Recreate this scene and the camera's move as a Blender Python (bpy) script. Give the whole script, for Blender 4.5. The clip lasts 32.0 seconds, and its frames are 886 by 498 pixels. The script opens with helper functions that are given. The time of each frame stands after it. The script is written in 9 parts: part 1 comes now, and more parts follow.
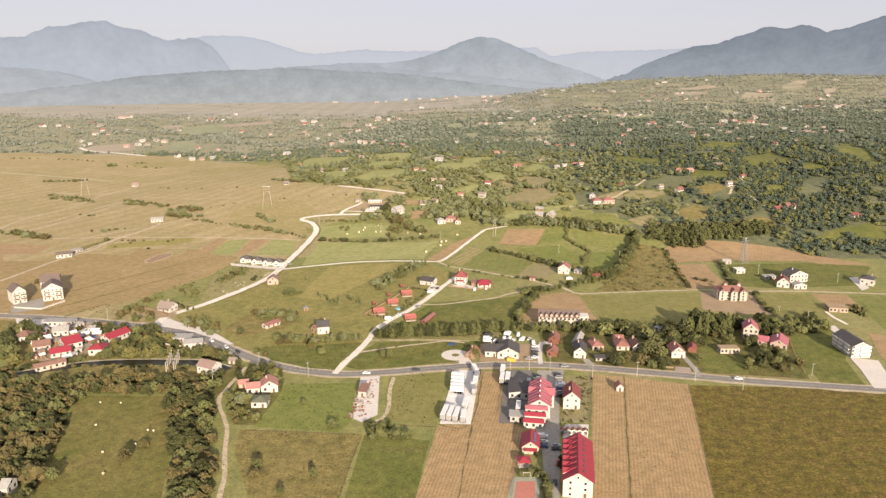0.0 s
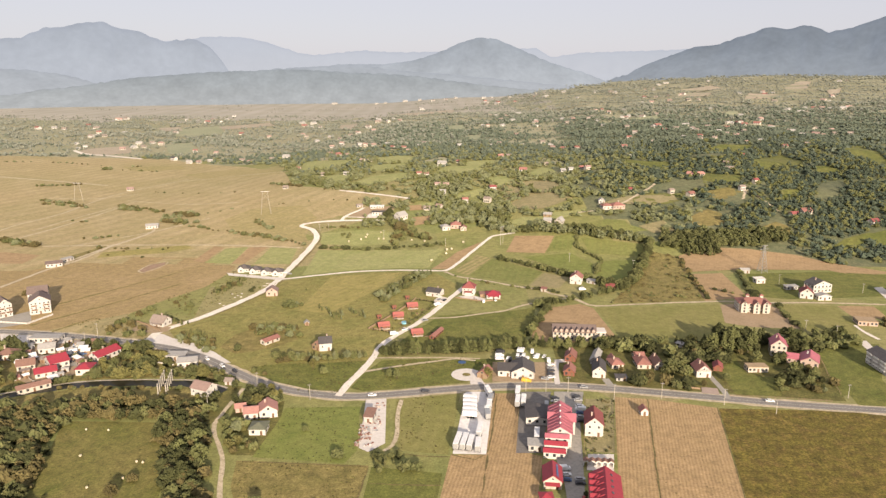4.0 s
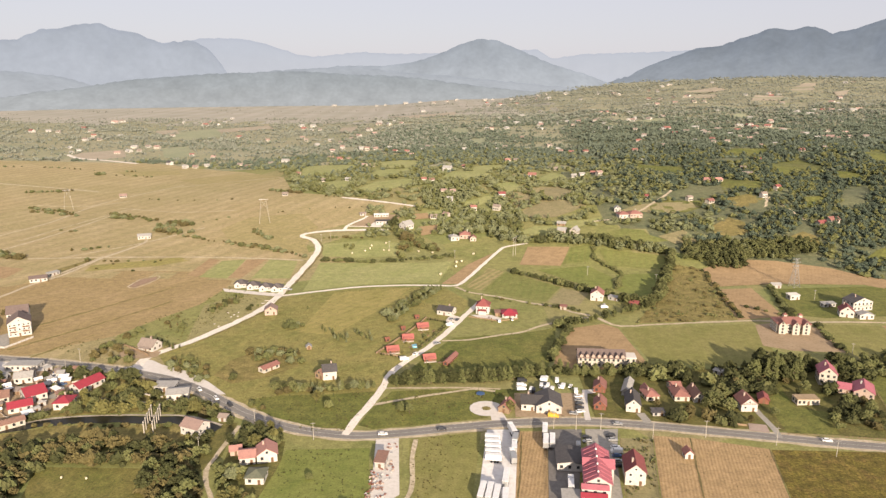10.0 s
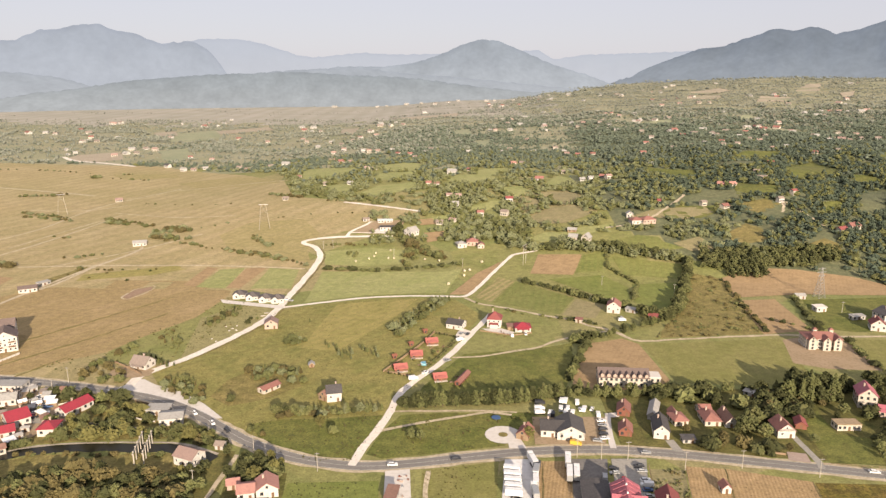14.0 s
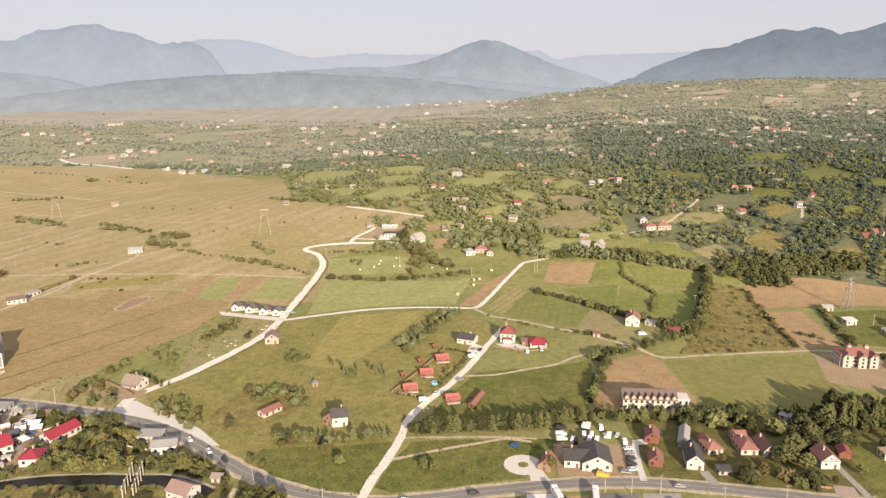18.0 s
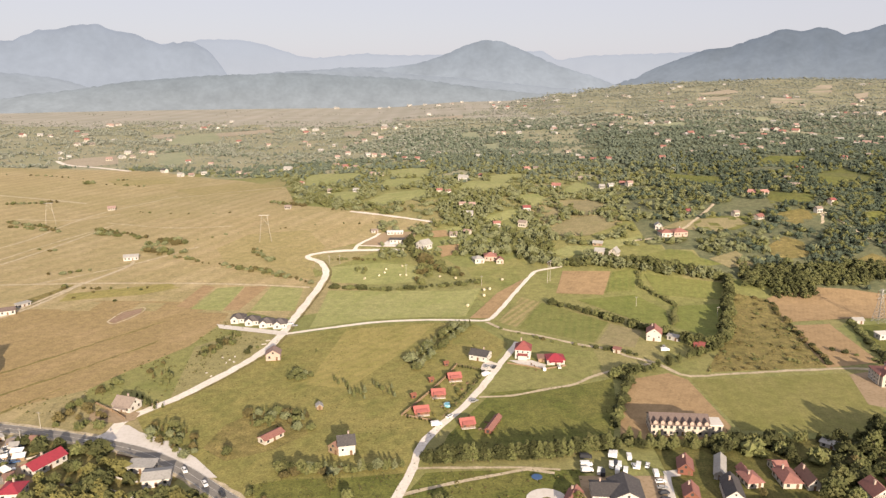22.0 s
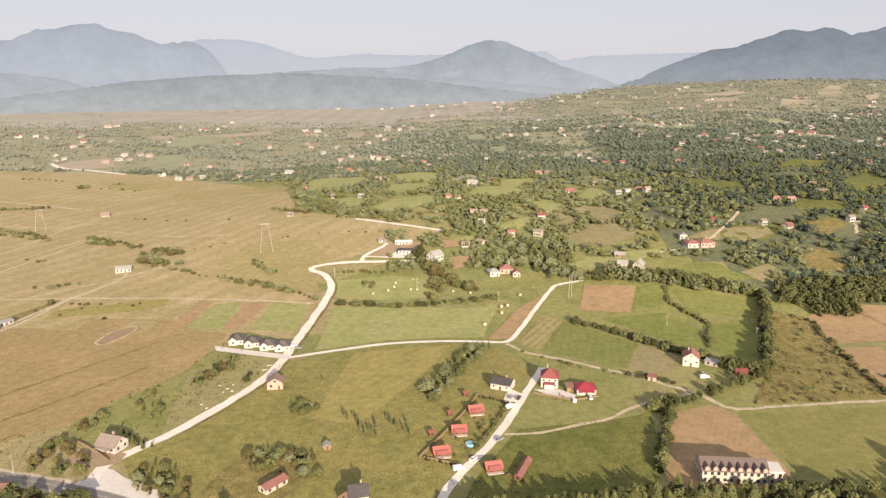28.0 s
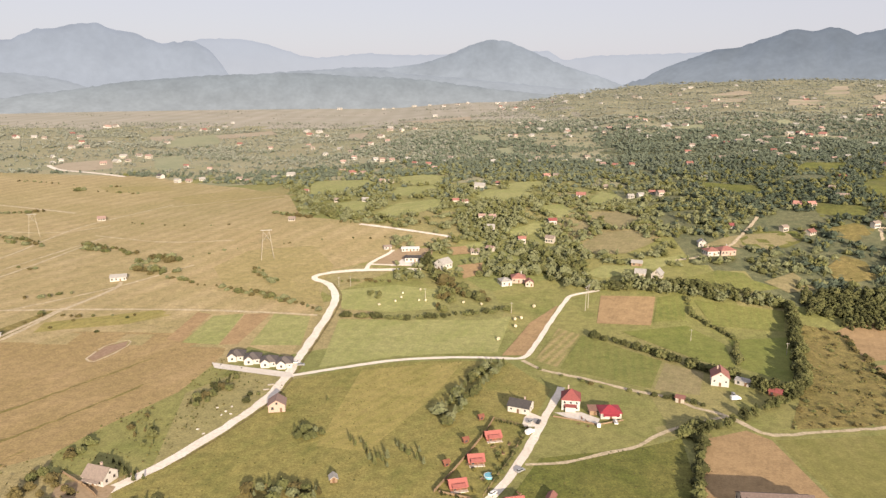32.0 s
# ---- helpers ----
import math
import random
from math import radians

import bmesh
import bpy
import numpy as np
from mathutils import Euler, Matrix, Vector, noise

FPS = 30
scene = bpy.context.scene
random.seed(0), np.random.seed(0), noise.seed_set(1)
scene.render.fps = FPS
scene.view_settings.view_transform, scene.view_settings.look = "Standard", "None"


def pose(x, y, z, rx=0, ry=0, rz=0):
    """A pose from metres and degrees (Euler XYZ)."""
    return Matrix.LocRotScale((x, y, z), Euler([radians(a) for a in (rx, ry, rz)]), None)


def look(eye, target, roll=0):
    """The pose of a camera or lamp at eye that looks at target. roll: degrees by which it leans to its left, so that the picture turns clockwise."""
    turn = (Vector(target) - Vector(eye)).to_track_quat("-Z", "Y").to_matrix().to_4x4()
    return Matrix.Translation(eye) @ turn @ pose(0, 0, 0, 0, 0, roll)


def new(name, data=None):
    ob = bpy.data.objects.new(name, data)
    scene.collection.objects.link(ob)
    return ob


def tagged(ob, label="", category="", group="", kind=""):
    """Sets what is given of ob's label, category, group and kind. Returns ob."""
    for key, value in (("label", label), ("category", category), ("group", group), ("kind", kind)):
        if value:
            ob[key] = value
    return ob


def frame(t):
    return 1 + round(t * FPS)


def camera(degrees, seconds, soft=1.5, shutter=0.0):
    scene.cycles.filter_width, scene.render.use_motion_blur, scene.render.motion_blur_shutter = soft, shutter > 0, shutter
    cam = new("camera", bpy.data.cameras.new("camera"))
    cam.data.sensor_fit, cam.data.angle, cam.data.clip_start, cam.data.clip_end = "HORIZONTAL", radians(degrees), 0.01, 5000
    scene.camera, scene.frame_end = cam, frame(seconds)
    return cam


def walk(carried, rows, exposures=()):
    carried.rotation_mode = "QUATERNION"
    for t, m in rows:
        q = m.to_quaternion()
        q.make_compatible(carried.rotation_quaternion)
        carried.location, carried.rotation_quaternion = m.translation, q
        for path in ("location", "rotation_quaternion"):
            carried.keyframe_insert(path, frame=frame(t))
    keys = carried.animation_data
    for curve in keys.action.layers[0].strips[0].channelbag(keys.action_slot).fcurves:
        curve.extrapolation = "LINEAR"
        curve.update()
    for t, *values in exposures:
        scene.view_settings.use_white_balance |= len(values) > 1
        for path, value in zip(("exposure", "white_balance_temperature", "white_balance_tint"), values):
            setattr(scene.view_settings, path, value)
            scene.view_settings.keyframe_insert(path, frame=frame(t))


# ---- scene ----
cam = camera(62.56, 32.0, soft=1.4)
PATH = [
    (0.0, look((-0.14, -0.12, 165.16), (-22.84, 484.57, 44.49), 0.064)),
    (2.0, look((-3.94, 13.19, 165.18), (-26.24, 497.97, 44.81), 0.039)),
    (4.0, look((-7.64, 26.44, 165.17), (-29.54, 511.33, 45.15), 0.017)),
    (6.0, look((-11.30, 39.64, 165.15), (-32.86, 524.64, 45.50), -0.001)),
    (8.0, look((-14.95, 52.82, 165.12), (-36.26, 537.90, 45.81), -0.015)),
    (10.0, look((-18.62, 65.97, 165.07), (-39.77, 551.14, 46.08), -0.026)),
    (12.0, look((-22.32, 79.10, 165.02), (-43.41, 564.35, 46.30), -0.033)),
    (14.0, look((-26.07, 92.23, 164.97), (-47.17, 577.53, 46.48), -0.037)),
    (16.0, look((-29.85, 105.36, 164.92), (-51.02, 590.70, 46.62), -0.038)),
    (18.0, look((-33.68, 118.48, 164.88), (-54.94, 603.85, 46.74), -0.035)),
    (20.0, look((-37.54, 131.60, 164.84), (-58.90, 617.00, 46.83), -0.028)),
    (22.0, look((-41.43, 144.73, 164.82), (-62.88, 630.16, 46.92), -0.019)),
    (24.0, look((-45.32, 157.86, 164.81), (-66.86, 643.31, 47.01), -0.006)),
    (26.0, look((-49.21, 171.02, 164.82), (-70.84, 656.48, 47.10), 0.010)),
    (28.0, look((-53.09, 184.20, 164.86), (-74.84, 669.66, 47.17), 0.030)),
    (30.0, look((-56.95, 197.42, 164.92), (-78.92, 682.87, 47.21), 0.052)),
    (32.0, look((-60.79, 210.70, 165.01), (-83.14, 696.10, 47.18), 0.078)),
]
walk(cam, PATH)


# ---- world, sun, exposure ----
SUN_AZ, SUN_EL = radians(162), radians(17)   # clockwise from +y: low afternoon sun behind the camera
world = bpy.data.worlds.new("sky")
scene.world = world
world.use_nodes = True
wn, wl = world.node_tree.nodes, world.node_tree.links
sky = wn.new("ShaderNodeTexSky")
sky.sky_type = 'NISHITA'
sky.sun_disc = False
sky.sun_elevation, sky.sun_rotation = SUN_EL, SUN_AZ
sky.altitude, sky.air_density, sky.dust_density, sky.ozone_density = 500, 1.0, 1.0, 2.0
air = wn.new("ShaderNodeMix")          # the clear sky seen through a pale, even haze
air.data_type = 'RGBA'
air.inputs[0].default_value = 0.92
air.inputs[7].default_value = (2.58, 2.47, 2.72, 1)
wl.new(sky.outputs[0], air.inputs[6])
wl.new(air.outputs[2], wn["Background"].inputs[0])
wn["Background"].inputs[1].default_value = 0.13
sun_data = bpy.data.lights.new("sun", 'SUN')
sun_data.energy, sun_data.angle, sun_data.color = 4.9, radians(0.6), (1.0, 0.835, 0.66)
sun = new("sun", sun_data)
to_sun = Vector((math.sin(SUN_AZ) * math.cos(SUN_EL), math.cos(SUN_AZ) * math.cos(SUN_EL), math.sin(SUN_EL)))
sun.matrix_world = look(to_sun * 400, (0, 0, 0))
scene.view_settings.exposure = 0.95


# ---- materials ----
def mat(name, c1, c2, scale=0.3, c3=None, fine=4.0, rough=0.9, metal=0.0, bump=0.0, spread=0.5, rand=0.0, island=0.0, stripe=None, spec=0.3, grain=0.0, patch=0.0):
    """A procedural surface: two colours mixed by coarse noise, a third by fine noise, optional rows (angle, spacing, colour, amount)."""
    m = bpy.data.materials.new(name)
    m.use_nodes = True
    n, l = m.node_tree.nodes, m.node_tree.links
    b = n["Principled BSDF"]
    b.inputs["Roughness"].default_value, b.inputs["Metallic"].default_value = rough, metal
    b.inputs["Specular IOR Level"].default_value = spec
    co = n.new("ShaderNodeTexCoord").outputs["Object"]

    def noise_fac(s, lo, hi, detail=4.0):
        t = n.new("ShaderNodeTexNoise")
        t.inputs["Scale"].default_value, t.inputs["Detail"].default_value = s, detail
        l.new(co, t.inputs["Vector"])
        r = n.new("ShaderNodeMapRange")
        r.inputs["From Min"].default_value, r.inputs["From Max"].default_value = lo, hi
        l.new(t.outputs[0], r.inputs[0])
        return r.outputs[0], t.outputs[0]

    def mix(fac, a, c, kind='MIX'):
        x = n.new("ShaderNodeMix")
        x.data_type, x.blend_type = 'RGBA', kind
        if isinstance(fac, float):
            x.inputs[0].default_value = fac
        else:
            l.new(fac, x.inputs[0])
        for sock, v in ((x.inputs[6], a), (x.inputs[7], c)):
            if isinstance(v, tuple):
                sock.default_value = (*v, 1)
            else:
                l.new(v, sock)
        return x.outputs[2]

    f1, _ = noise_fac(scale, 0.5 - 0.25 * spread / 0.5, 0.5 + 0.25 * spread / 0.5)
    col = mix(f1, c1, c2)
    f2, raw = noise_fac(fine, 0.45, 0.75)
    col = mix(f2, col, c3 or tuple(v * 0.72 for v in c1))
    if stripe:
        ang, gap, sc, amount = stripe
        mp = n.new("ShaderNodeMapping")
        mp.inputs["Rotation"].default_value = (0, 0, radians(-ang))
        l.new(co, mp.inputs["Vector"])
        w = n.new("ShaderNodeTexWave")
        w.wave_type, w.bands_direction = 'BANDS', 'X'
        w.inputs["Scale"].default_value = 0.314 / gap
        w.inputs["Distortion"].default_value, w.inputs["Detail"].default_value = 1.1, 2.0
        w.inputs["Detail Scale"].default_value = 0.6
        l.new(mp.outputs[0], w.inputs["Vector"])
        q = n.new("ShaderNodeMath")
        q.operation = 'MULTIPLY'
        q.inputs[1].default_value = amount
        l.new(w.outputs["Fac"], q.inputs[0])
        col = mix(q.outputs[0], col, sc)
    if patch:   # a loose patchwork of plots, each a little greener or drier
        v = n.new("ShaderNodeTexVoronoi")
        v.inputs["Scale"].default_value = 0.0125
        l.new(co, v.inputs["Vector"])
        sp = n.new("ShaderNodeSeparateColor")
        l.new(v.outputs["Color"], sp.inputs[0])
        for chan, colour, lo in ((0, (0.33, 0.262, 0.135), 0.55), (1, (0.180, 0.198, 0.062), 0.5)):
            r = n.new("ShaderNodeMapRange")
            r.inputs["From Min"].default_value, r.inputs["From Max"].default_value = lo, 1.0
            r.inputs["To Max"].default_value = patch
            l.new(sp.outputs[chan], r.inputs[0])
            col = mix(r.outputs[0], col, colour)
    if grain:   # tufts and clods
        for sc_, am in ((2.1, grain * 0.8), (0.85, grain), (0.22, grain * 0.8)):
            g, _ = noise_fac(sc_, 0.3, 0.7, 6.0)
            r = n.new("ShaderNodeMapRange")
            r.inputs["To Min"].default_value, r.inputs["To Max"].default_value = 1 - am, 1 + am
            l.new(g, r.inputs[0])
            h = n.new("ShaderNodeHueSaturation")
            l.new(r.outputs[0], h.inputs["Value"])
            l.new(col, h.inputs["Color"])
            col = h.outputs[0]
    for amount, node, sock in ((rand, "ShaderNodeObjectInfo", "Random"), (island, "ShaderNodeNewGeometry", "Random Per Island")):
        if amount:
            o = n.new(node)
            r = n.new("ShaderNodeMapRange")
            r.inputs["To Min"].default_value, r.inputs["To Max"].default_value = 1 - amount, 1 + amount
            l.new(o.outputs[sock], r.inputs[0])
            h = n.new("ShaderNodeHueSaturation")
            l.new(r.outputs[0], h.inputs["Value"])
            l.new(col, h.inputs["Color"])
            col = h.outputs[0]
    l.new(col, b.inputs["Base Color"])
    if bump:
        bp = n.new("ShaderNodeBump")
        bp.inputs["Strength"].default_value, bp.inputs["Distance"].default_value = bump, 0.3
        l.new(raw, bp.inputs["Height"])
        l.new(bp.outputs[0], b.inputs["Normal"])
    return m


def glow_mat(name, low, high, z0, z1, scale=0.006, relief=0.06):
    """Far slopes of the backdrop, no lamps: haze is put into their glow as the light of the air before them, thicker
    towards the valley floor.
    """
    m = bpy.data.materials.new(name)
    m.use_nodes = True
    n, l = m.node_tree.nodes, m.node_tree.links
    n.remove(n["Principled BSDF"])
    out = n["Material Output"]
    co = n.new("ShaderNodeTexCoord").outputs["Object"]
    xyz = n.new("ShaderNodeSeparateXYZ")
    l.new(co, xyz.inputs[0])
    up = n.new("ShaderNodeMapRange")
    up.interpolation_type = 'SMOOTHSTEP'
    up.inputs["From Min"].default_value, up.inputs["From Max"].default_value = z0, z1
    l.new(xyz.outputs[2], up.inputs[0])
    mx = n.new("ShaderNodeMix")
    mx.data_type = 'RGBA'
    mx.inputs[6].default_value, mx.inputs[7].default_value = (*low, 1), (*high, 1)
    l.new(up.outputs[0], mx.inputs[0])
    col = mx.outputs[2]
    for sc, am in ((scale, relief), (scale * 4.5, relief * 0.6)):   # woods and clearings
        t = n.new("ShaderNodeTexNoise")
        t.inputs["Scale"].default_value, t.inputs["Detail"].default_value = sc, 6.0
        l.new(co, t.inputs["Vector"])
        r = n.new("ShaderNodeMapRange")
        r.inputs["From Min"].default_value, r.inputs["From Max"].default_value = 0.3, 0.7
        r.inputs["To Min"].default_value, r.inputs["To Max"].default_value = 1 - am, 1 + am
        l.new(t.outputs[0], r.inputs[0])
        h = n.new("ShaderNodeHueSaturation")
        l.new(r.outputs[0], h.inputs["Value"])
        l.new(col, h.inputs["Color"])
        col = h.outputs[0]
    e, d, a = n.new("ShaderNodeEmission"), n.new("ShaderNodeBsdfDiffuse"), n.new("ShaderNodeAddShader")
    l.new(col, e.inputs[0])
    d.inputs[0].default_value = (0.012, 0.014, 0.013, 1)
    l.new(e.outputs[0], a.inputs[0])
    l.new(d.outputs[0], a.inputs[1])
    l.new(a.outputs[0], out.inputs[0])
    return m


PASTURE = mat("pasture_grass", (0.204, 0.206, 0.064), (0.266, 0.240, 0.090), 0.010, (0.172, 0.183, 0.052), 0.045, 0.95, bump=0.4, spread=0.7, grain=0.22, patch=0.75)
DRY = mat("dry_meadow_grass", (0.389, 0.292, 0.154), (0.302, 0.256, 0.113), 0.006, (0.422, 0.329, 0.182), 0.025, 0.95, bump=0.4, spread=0.45, stripe=(-25, 22.0, (0.278, 0.232, 0.104), 0.55), grain=0.2)
GREEN = mat("mown_green_grass", (0.160, 0.178, 0.046), (0.198, 0.196, 0.058), 0.02, (0.134, 0.156, 0.036), 0.06, 0.95, bump=0.3, stripe=(-10, 5.0, (0.220, 0.205, 0.062), 0.3), grain=0.2)
LUSH = mat("deep_green_grass", (0.122, 0.136, 0.028), (0.166, 0.154, 0.042), 0.016, (0.096, 0.112, 0.021), 0.05, 0.95, bump=0.4, spread=0.6, grain=0.3)
HILLMEADOW = mat("pale_green_hill_meadow", (0.262, 0.272, 0.094), (0.310, 0.298, 0.122), 0.015, (0.225, 0.245, 0.076), 0.05, 0.95, bump=0.3, grain=0.18, stripe=(-10, 5.0, (0.30, 0.275, 0.12), 0.25))
HAYMEADOW = mat("mown_hay_meadow", (0.136, 0.136, 0.030), (0.204, 0.160, 0.054), 0.035, (0.112, 0.122, 0.024), 0.07, 0.95, bump=0.4, spread=0.4, stripe=(-18, 3.2, (0.172, 0.142, 0.044), 0.3), grain=0.3)
HAYFIELD = mat("pale_green_hayfield", (0.205, 0.192, 0.058), (0.240, 0.212, 0.076), 0.016, (0.172, 0.170, 0.045), 0.05, 0.95, bump=0.3, stripe=(-8, 6.0, (0.188, 0.182, 0.050), 0.3), grain=0.18)
# dull grass, darkened partly for the dim light on the eastern hills
DULL = mat("dull_hill_grass", (0.126, 0.136, 0.066), (0.156, 0.152, 0.078), 0.02, (0.098, 0.114, 0.056), 0.07, 0.95, bump=0.4, spread=0.6, grain=0.28)
# far meadow and stubble with the haze put into their base colours
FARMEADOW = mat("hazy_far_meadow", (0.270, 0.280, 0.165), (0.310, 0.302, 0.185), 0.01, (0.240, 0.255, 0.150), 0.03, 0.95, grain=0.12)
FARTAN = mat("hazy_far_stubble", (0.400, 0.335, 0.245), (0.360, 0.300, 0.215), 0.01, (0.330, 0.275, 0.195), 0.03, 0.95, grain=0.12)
# garden grass with the shade of its trees put into the colour
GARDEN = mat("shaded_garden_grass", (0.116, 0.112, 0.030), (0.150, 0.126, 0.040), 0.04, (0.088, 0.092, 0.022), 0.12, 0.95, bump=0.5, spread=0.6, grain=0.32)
PITSOIL = mat("red_brown_dug_soil", (0.30, 0.205, 0.135), (0.24, 0.155, 0.10), 0.1, (0.35, 0.25, 0.17), 0.6, 0.95, bump=0.5)
BRIGHT = mat("fresh_green_grass", (0.165, 0.186, 0.044), (0.200, 0.205, 0.055), 0.02, (0.138, 0.164, 0.034), 0.08, 0.95, bump=0.3, grain=0.18)
OLIVE = mat("ripening_crop", (0.118, 0.096, 0.017), (0.140, 0.107, 0.021), 0.02, (0.168, 0.112, 0.032), 0.16, 0.95, bump=1.0, stripe=(-10, 3.0, (0.094, 0.086, 0.015), 0.25), grain=0.48)
PLAINGREEN = mat("half_green_plain_grass", (0.322, 0.258, 0.116), (0.285, 0.240, 0.098), 0.012, (0.352, 0.282, 0.135), 0.04, 0.95, bump=0.4, stripe=(-25, 9.0, (0.270, 0.228, 0.090), 0.35), grain=0.2)
STUBBLE = mat("straw_stubble", (0.404, 0.276, 0.144), (0.361, 0.248, 0.126), 0.02, (0.328, 0.230, 0.113), 0.12, 0.95, bump=0.4, stripe=(-9.6, 1.5, (0.262, 0.178, 0.080), 0.62), grain=0.2)
PLOUGH = mat("harvested_soil", (0.362, 0.248, 0.128), (0.310, 0.210, 0.107), 0.025, (0.271, 0.184, 0.093), 0.12, 0.95, bump=0.5, stripe=(-22, 2.8, (0.385, 0.270, 0.144), 0.22), grain=0.14)
HAYROWS = mat("hay_in_rows", (0.230, 0.213, 0.075), (0.270, 0.230, 0.098), 0.03, (0.190, 0.190, 0.055), 0.1, 0.95, bump=0.4, stripe=(-28, 5.0, (0.380, 0.287, 0.144), 0.6), grain=0.2)
FAINT = mat("faintly_rowed_grass", (0.260, 0.227, 0.068), (0.301, 0.250, 0.086), 0.02, (0.214, 0.199, 0.053), 0.06, 0.95, bump=0.3, stripe=(-34, 6.5, (0.348, 0.273, 0.104), 0.28), grain=0.18)
GREYFIELD = mat("cut_grey_grass", (0.260, 0.220, 0.110), (0.303, 0.250, 0.128), 0.03, (0.218, 0.193, 0.087), 0.08, 0.95, bump=0.3, stripe=(-25, 4.0, (0.223, 0.198, 0.089), 0.3), grain=0.18)
SCRUB = mat("scrubby_meadow", (0.240, 0.188, 0.066), (0.185, 0.156, 0.050), 0.03, (0.150, 0.130, 0.038), 0.12, 0.95, bump=0.8, grain=0.32)
MEADOW = mat("rough_meadow", (0.200, 0.188, 0.053), (0.256, 0.217, 0.073), 0.012, (0.166, 0.167, 0.044), 0.05, 0.95, bump=0.5, spread=0.7, grain=0.26, stripe=(-30, 9.0, (0.267, 0.215, 0.068), 0.25))
NEARDRY = mat("brown_dry_grass", (0.330, 0.236, 0.112), (0.264, 0.196, 0.084), 0.008, (0.358, 0.258, 0.128), 0.03, 0.95, bump=0.4, spread=0.5, stripe=(-25, 15.0, (0.275, 0.206, 0.088), 0.42), grain=0.2)
# cooler, paler grass for the far hills, haze put into its colour
HAZEGRASS = mat("cool_hill_grass", (0.280, 0.268, 0.166), (0.326, 0.300, 0.192), 0.008, (0.238, 0.240, 0.147), 0.02, 0.95, spread=0.7, grain=0.15, patch=0.25)
WEEDS = mat("weedy_field_edge", (0.150, 0.118, 0.048), (0.19, 0.145, 0.062), 0.1, (0.11, 0.09, 0.036), 0.4, 0.95, bump=0.8, grain=0.3)
ASPHALT = mat("worn_asphalt", (0.205, 0.188, 0.165), (0.245, 0.222, 0.192), 0.05, (0.175, 0.16, 0.142), 1.5, 0.85, grain=0.08)
GRAVEL = mat("pale_gravel", (0.800, 0.734, 0.643), (0.700, 0.622, 0.523), 0.06, (0.600, 0.520, 0.425), 0.6, 0.95, bump=0.3)
TRACK = mat("trodden_track", (0.549, 0.455, 0.323), (0.451, 0.372, 0.249), 0.08, (0.333, 0.275, 0.164), 0.5, 0.95, grain=0.15)
YARD = mat("chalky_truck_yard", (0.74, 0.71, 0.67), (0.66, 0.63, 0.59), 0.08, (0.58, 0.54, 0.50), 0.5, 0.9)
CONCRETE = mat("pale_concrete_yard", (0.66, 0.61, 0.55), (0.58, 0.53, 0.47), 0.07, (0.54, 0.49, 0.42), 0.6, 0.9)
PAVED = mat("grey_paving", (0.37, 0.34, 0.29), (0.30, 0.28, 0.24), 0.09, (0.25, 0.23, 0.20), 0.7, 0.9)
DARKYARD = mat("dark_paving", (0.165, 0.152, 0.138), (0.205, 0.188, 0.168), 0.09, (0.14, 0.128, 0.116), 0.7, 0.9, grain=0.12)
DIRT = mat("bare_dirt", (0.38, 0.28, 0.18), (0.30, 0.22, 0.13), 0.08, (0.25, 0.18, 0.10), 0.6, 0.95, bump=0.4)
WATER = mat("dark_river_water", (0.018, 0.017, 0.012), (0.03, 0.027, 0.018), 0.05, rough=0.3, spec=0.15)
WHITE_LINE = mat("road_paint", (0.7, 0.68, 0.62), (0.6, 0.58, 0.52), 0.5, rough=0.8)
WALL_WHITE = mat("white_render", (0.50, 0.475, 0.435), (0.44, 0.415, 0.375), 0.25, (0.38, 0.35, 0.31), 1.2, 0.9)
WALL_CREAM = mat("cream_render", (0.46, 0.415, 0.35), (0.405, 0.365, 0.305), 0.25, (0.345, 0.305, 0.25), 1.2, 0.9)
WALL_PINK = mat("bare_pink_block", (0.42, 0.325, 0.265), (0.365, 0.28, 0.23), 0.3, (0.31, 0.235, 0.19), 1.5, 0.95)
WALL_GREY = mat("grey_render", (0.42, 0.40, 0.37), (0.36, 0.34, 0.31), 0.25, (0.3, 0.28, 0.26), 1.2, 0.9)
WOOD_RED = mat("reddish_timber", (0.22, 0.085, 0.055), (0.175, 0.07, 0.045), 0.4, (0.135, 0.055, 0.036), 2.0, 0.8)
WOOD = mat("weathered_timber", (0.30, 0.21, 0.13), (0.23, 0.165, 0.105), 0.5, (0.17, 0.12, 0.075), 2.5, 0.85)
ROOF_RED = mat("crimson_sheet_roof", (0.30, 0.036, 0.052), (0.26, 0.033, 0.046), 0.2, (0.22, 0.032, 0.042), 1.0, 0.55)
ROOF_ROSE = mat("faded_rose_roof", (0.39, 0.126, 0.150), (0.34, 0.108, 0.130), 0.2, (0.29, 0.092, 0.112), 1.0, 0.6)
ROOF_CABIN = mat("rose_red_cabin_tile", (0.40, 0.135, 0.11), (0.35, 0.118, 0.098), 0.3, (0.30, 0.10, 0.085), 1.4, 0.8)
ROOF_TILE = mat("faded_red_tile", (0.287, 0.132, 0.106), (0.236, 0.110, 0.090), 0.3, (0.190, 0.090, 0.073), 1.4, 0.85, rand=0.15)
ROOF_BROWN = mat("brown_tile", (0.24, 0.135, 0.10), (0.19, 0.11, 0.085), 0.3, (0.15, 0.09, 0.07), 1.4, 0.85, rand=0.12)
ROOF_MAROON = mat("maroon_tile", (0.26, 0.075, 0.07), (0.21, 0.065, 0.06), 0.3, (0.16, 0.055, 0.05), 1.4, 0.8, rand=0.1)
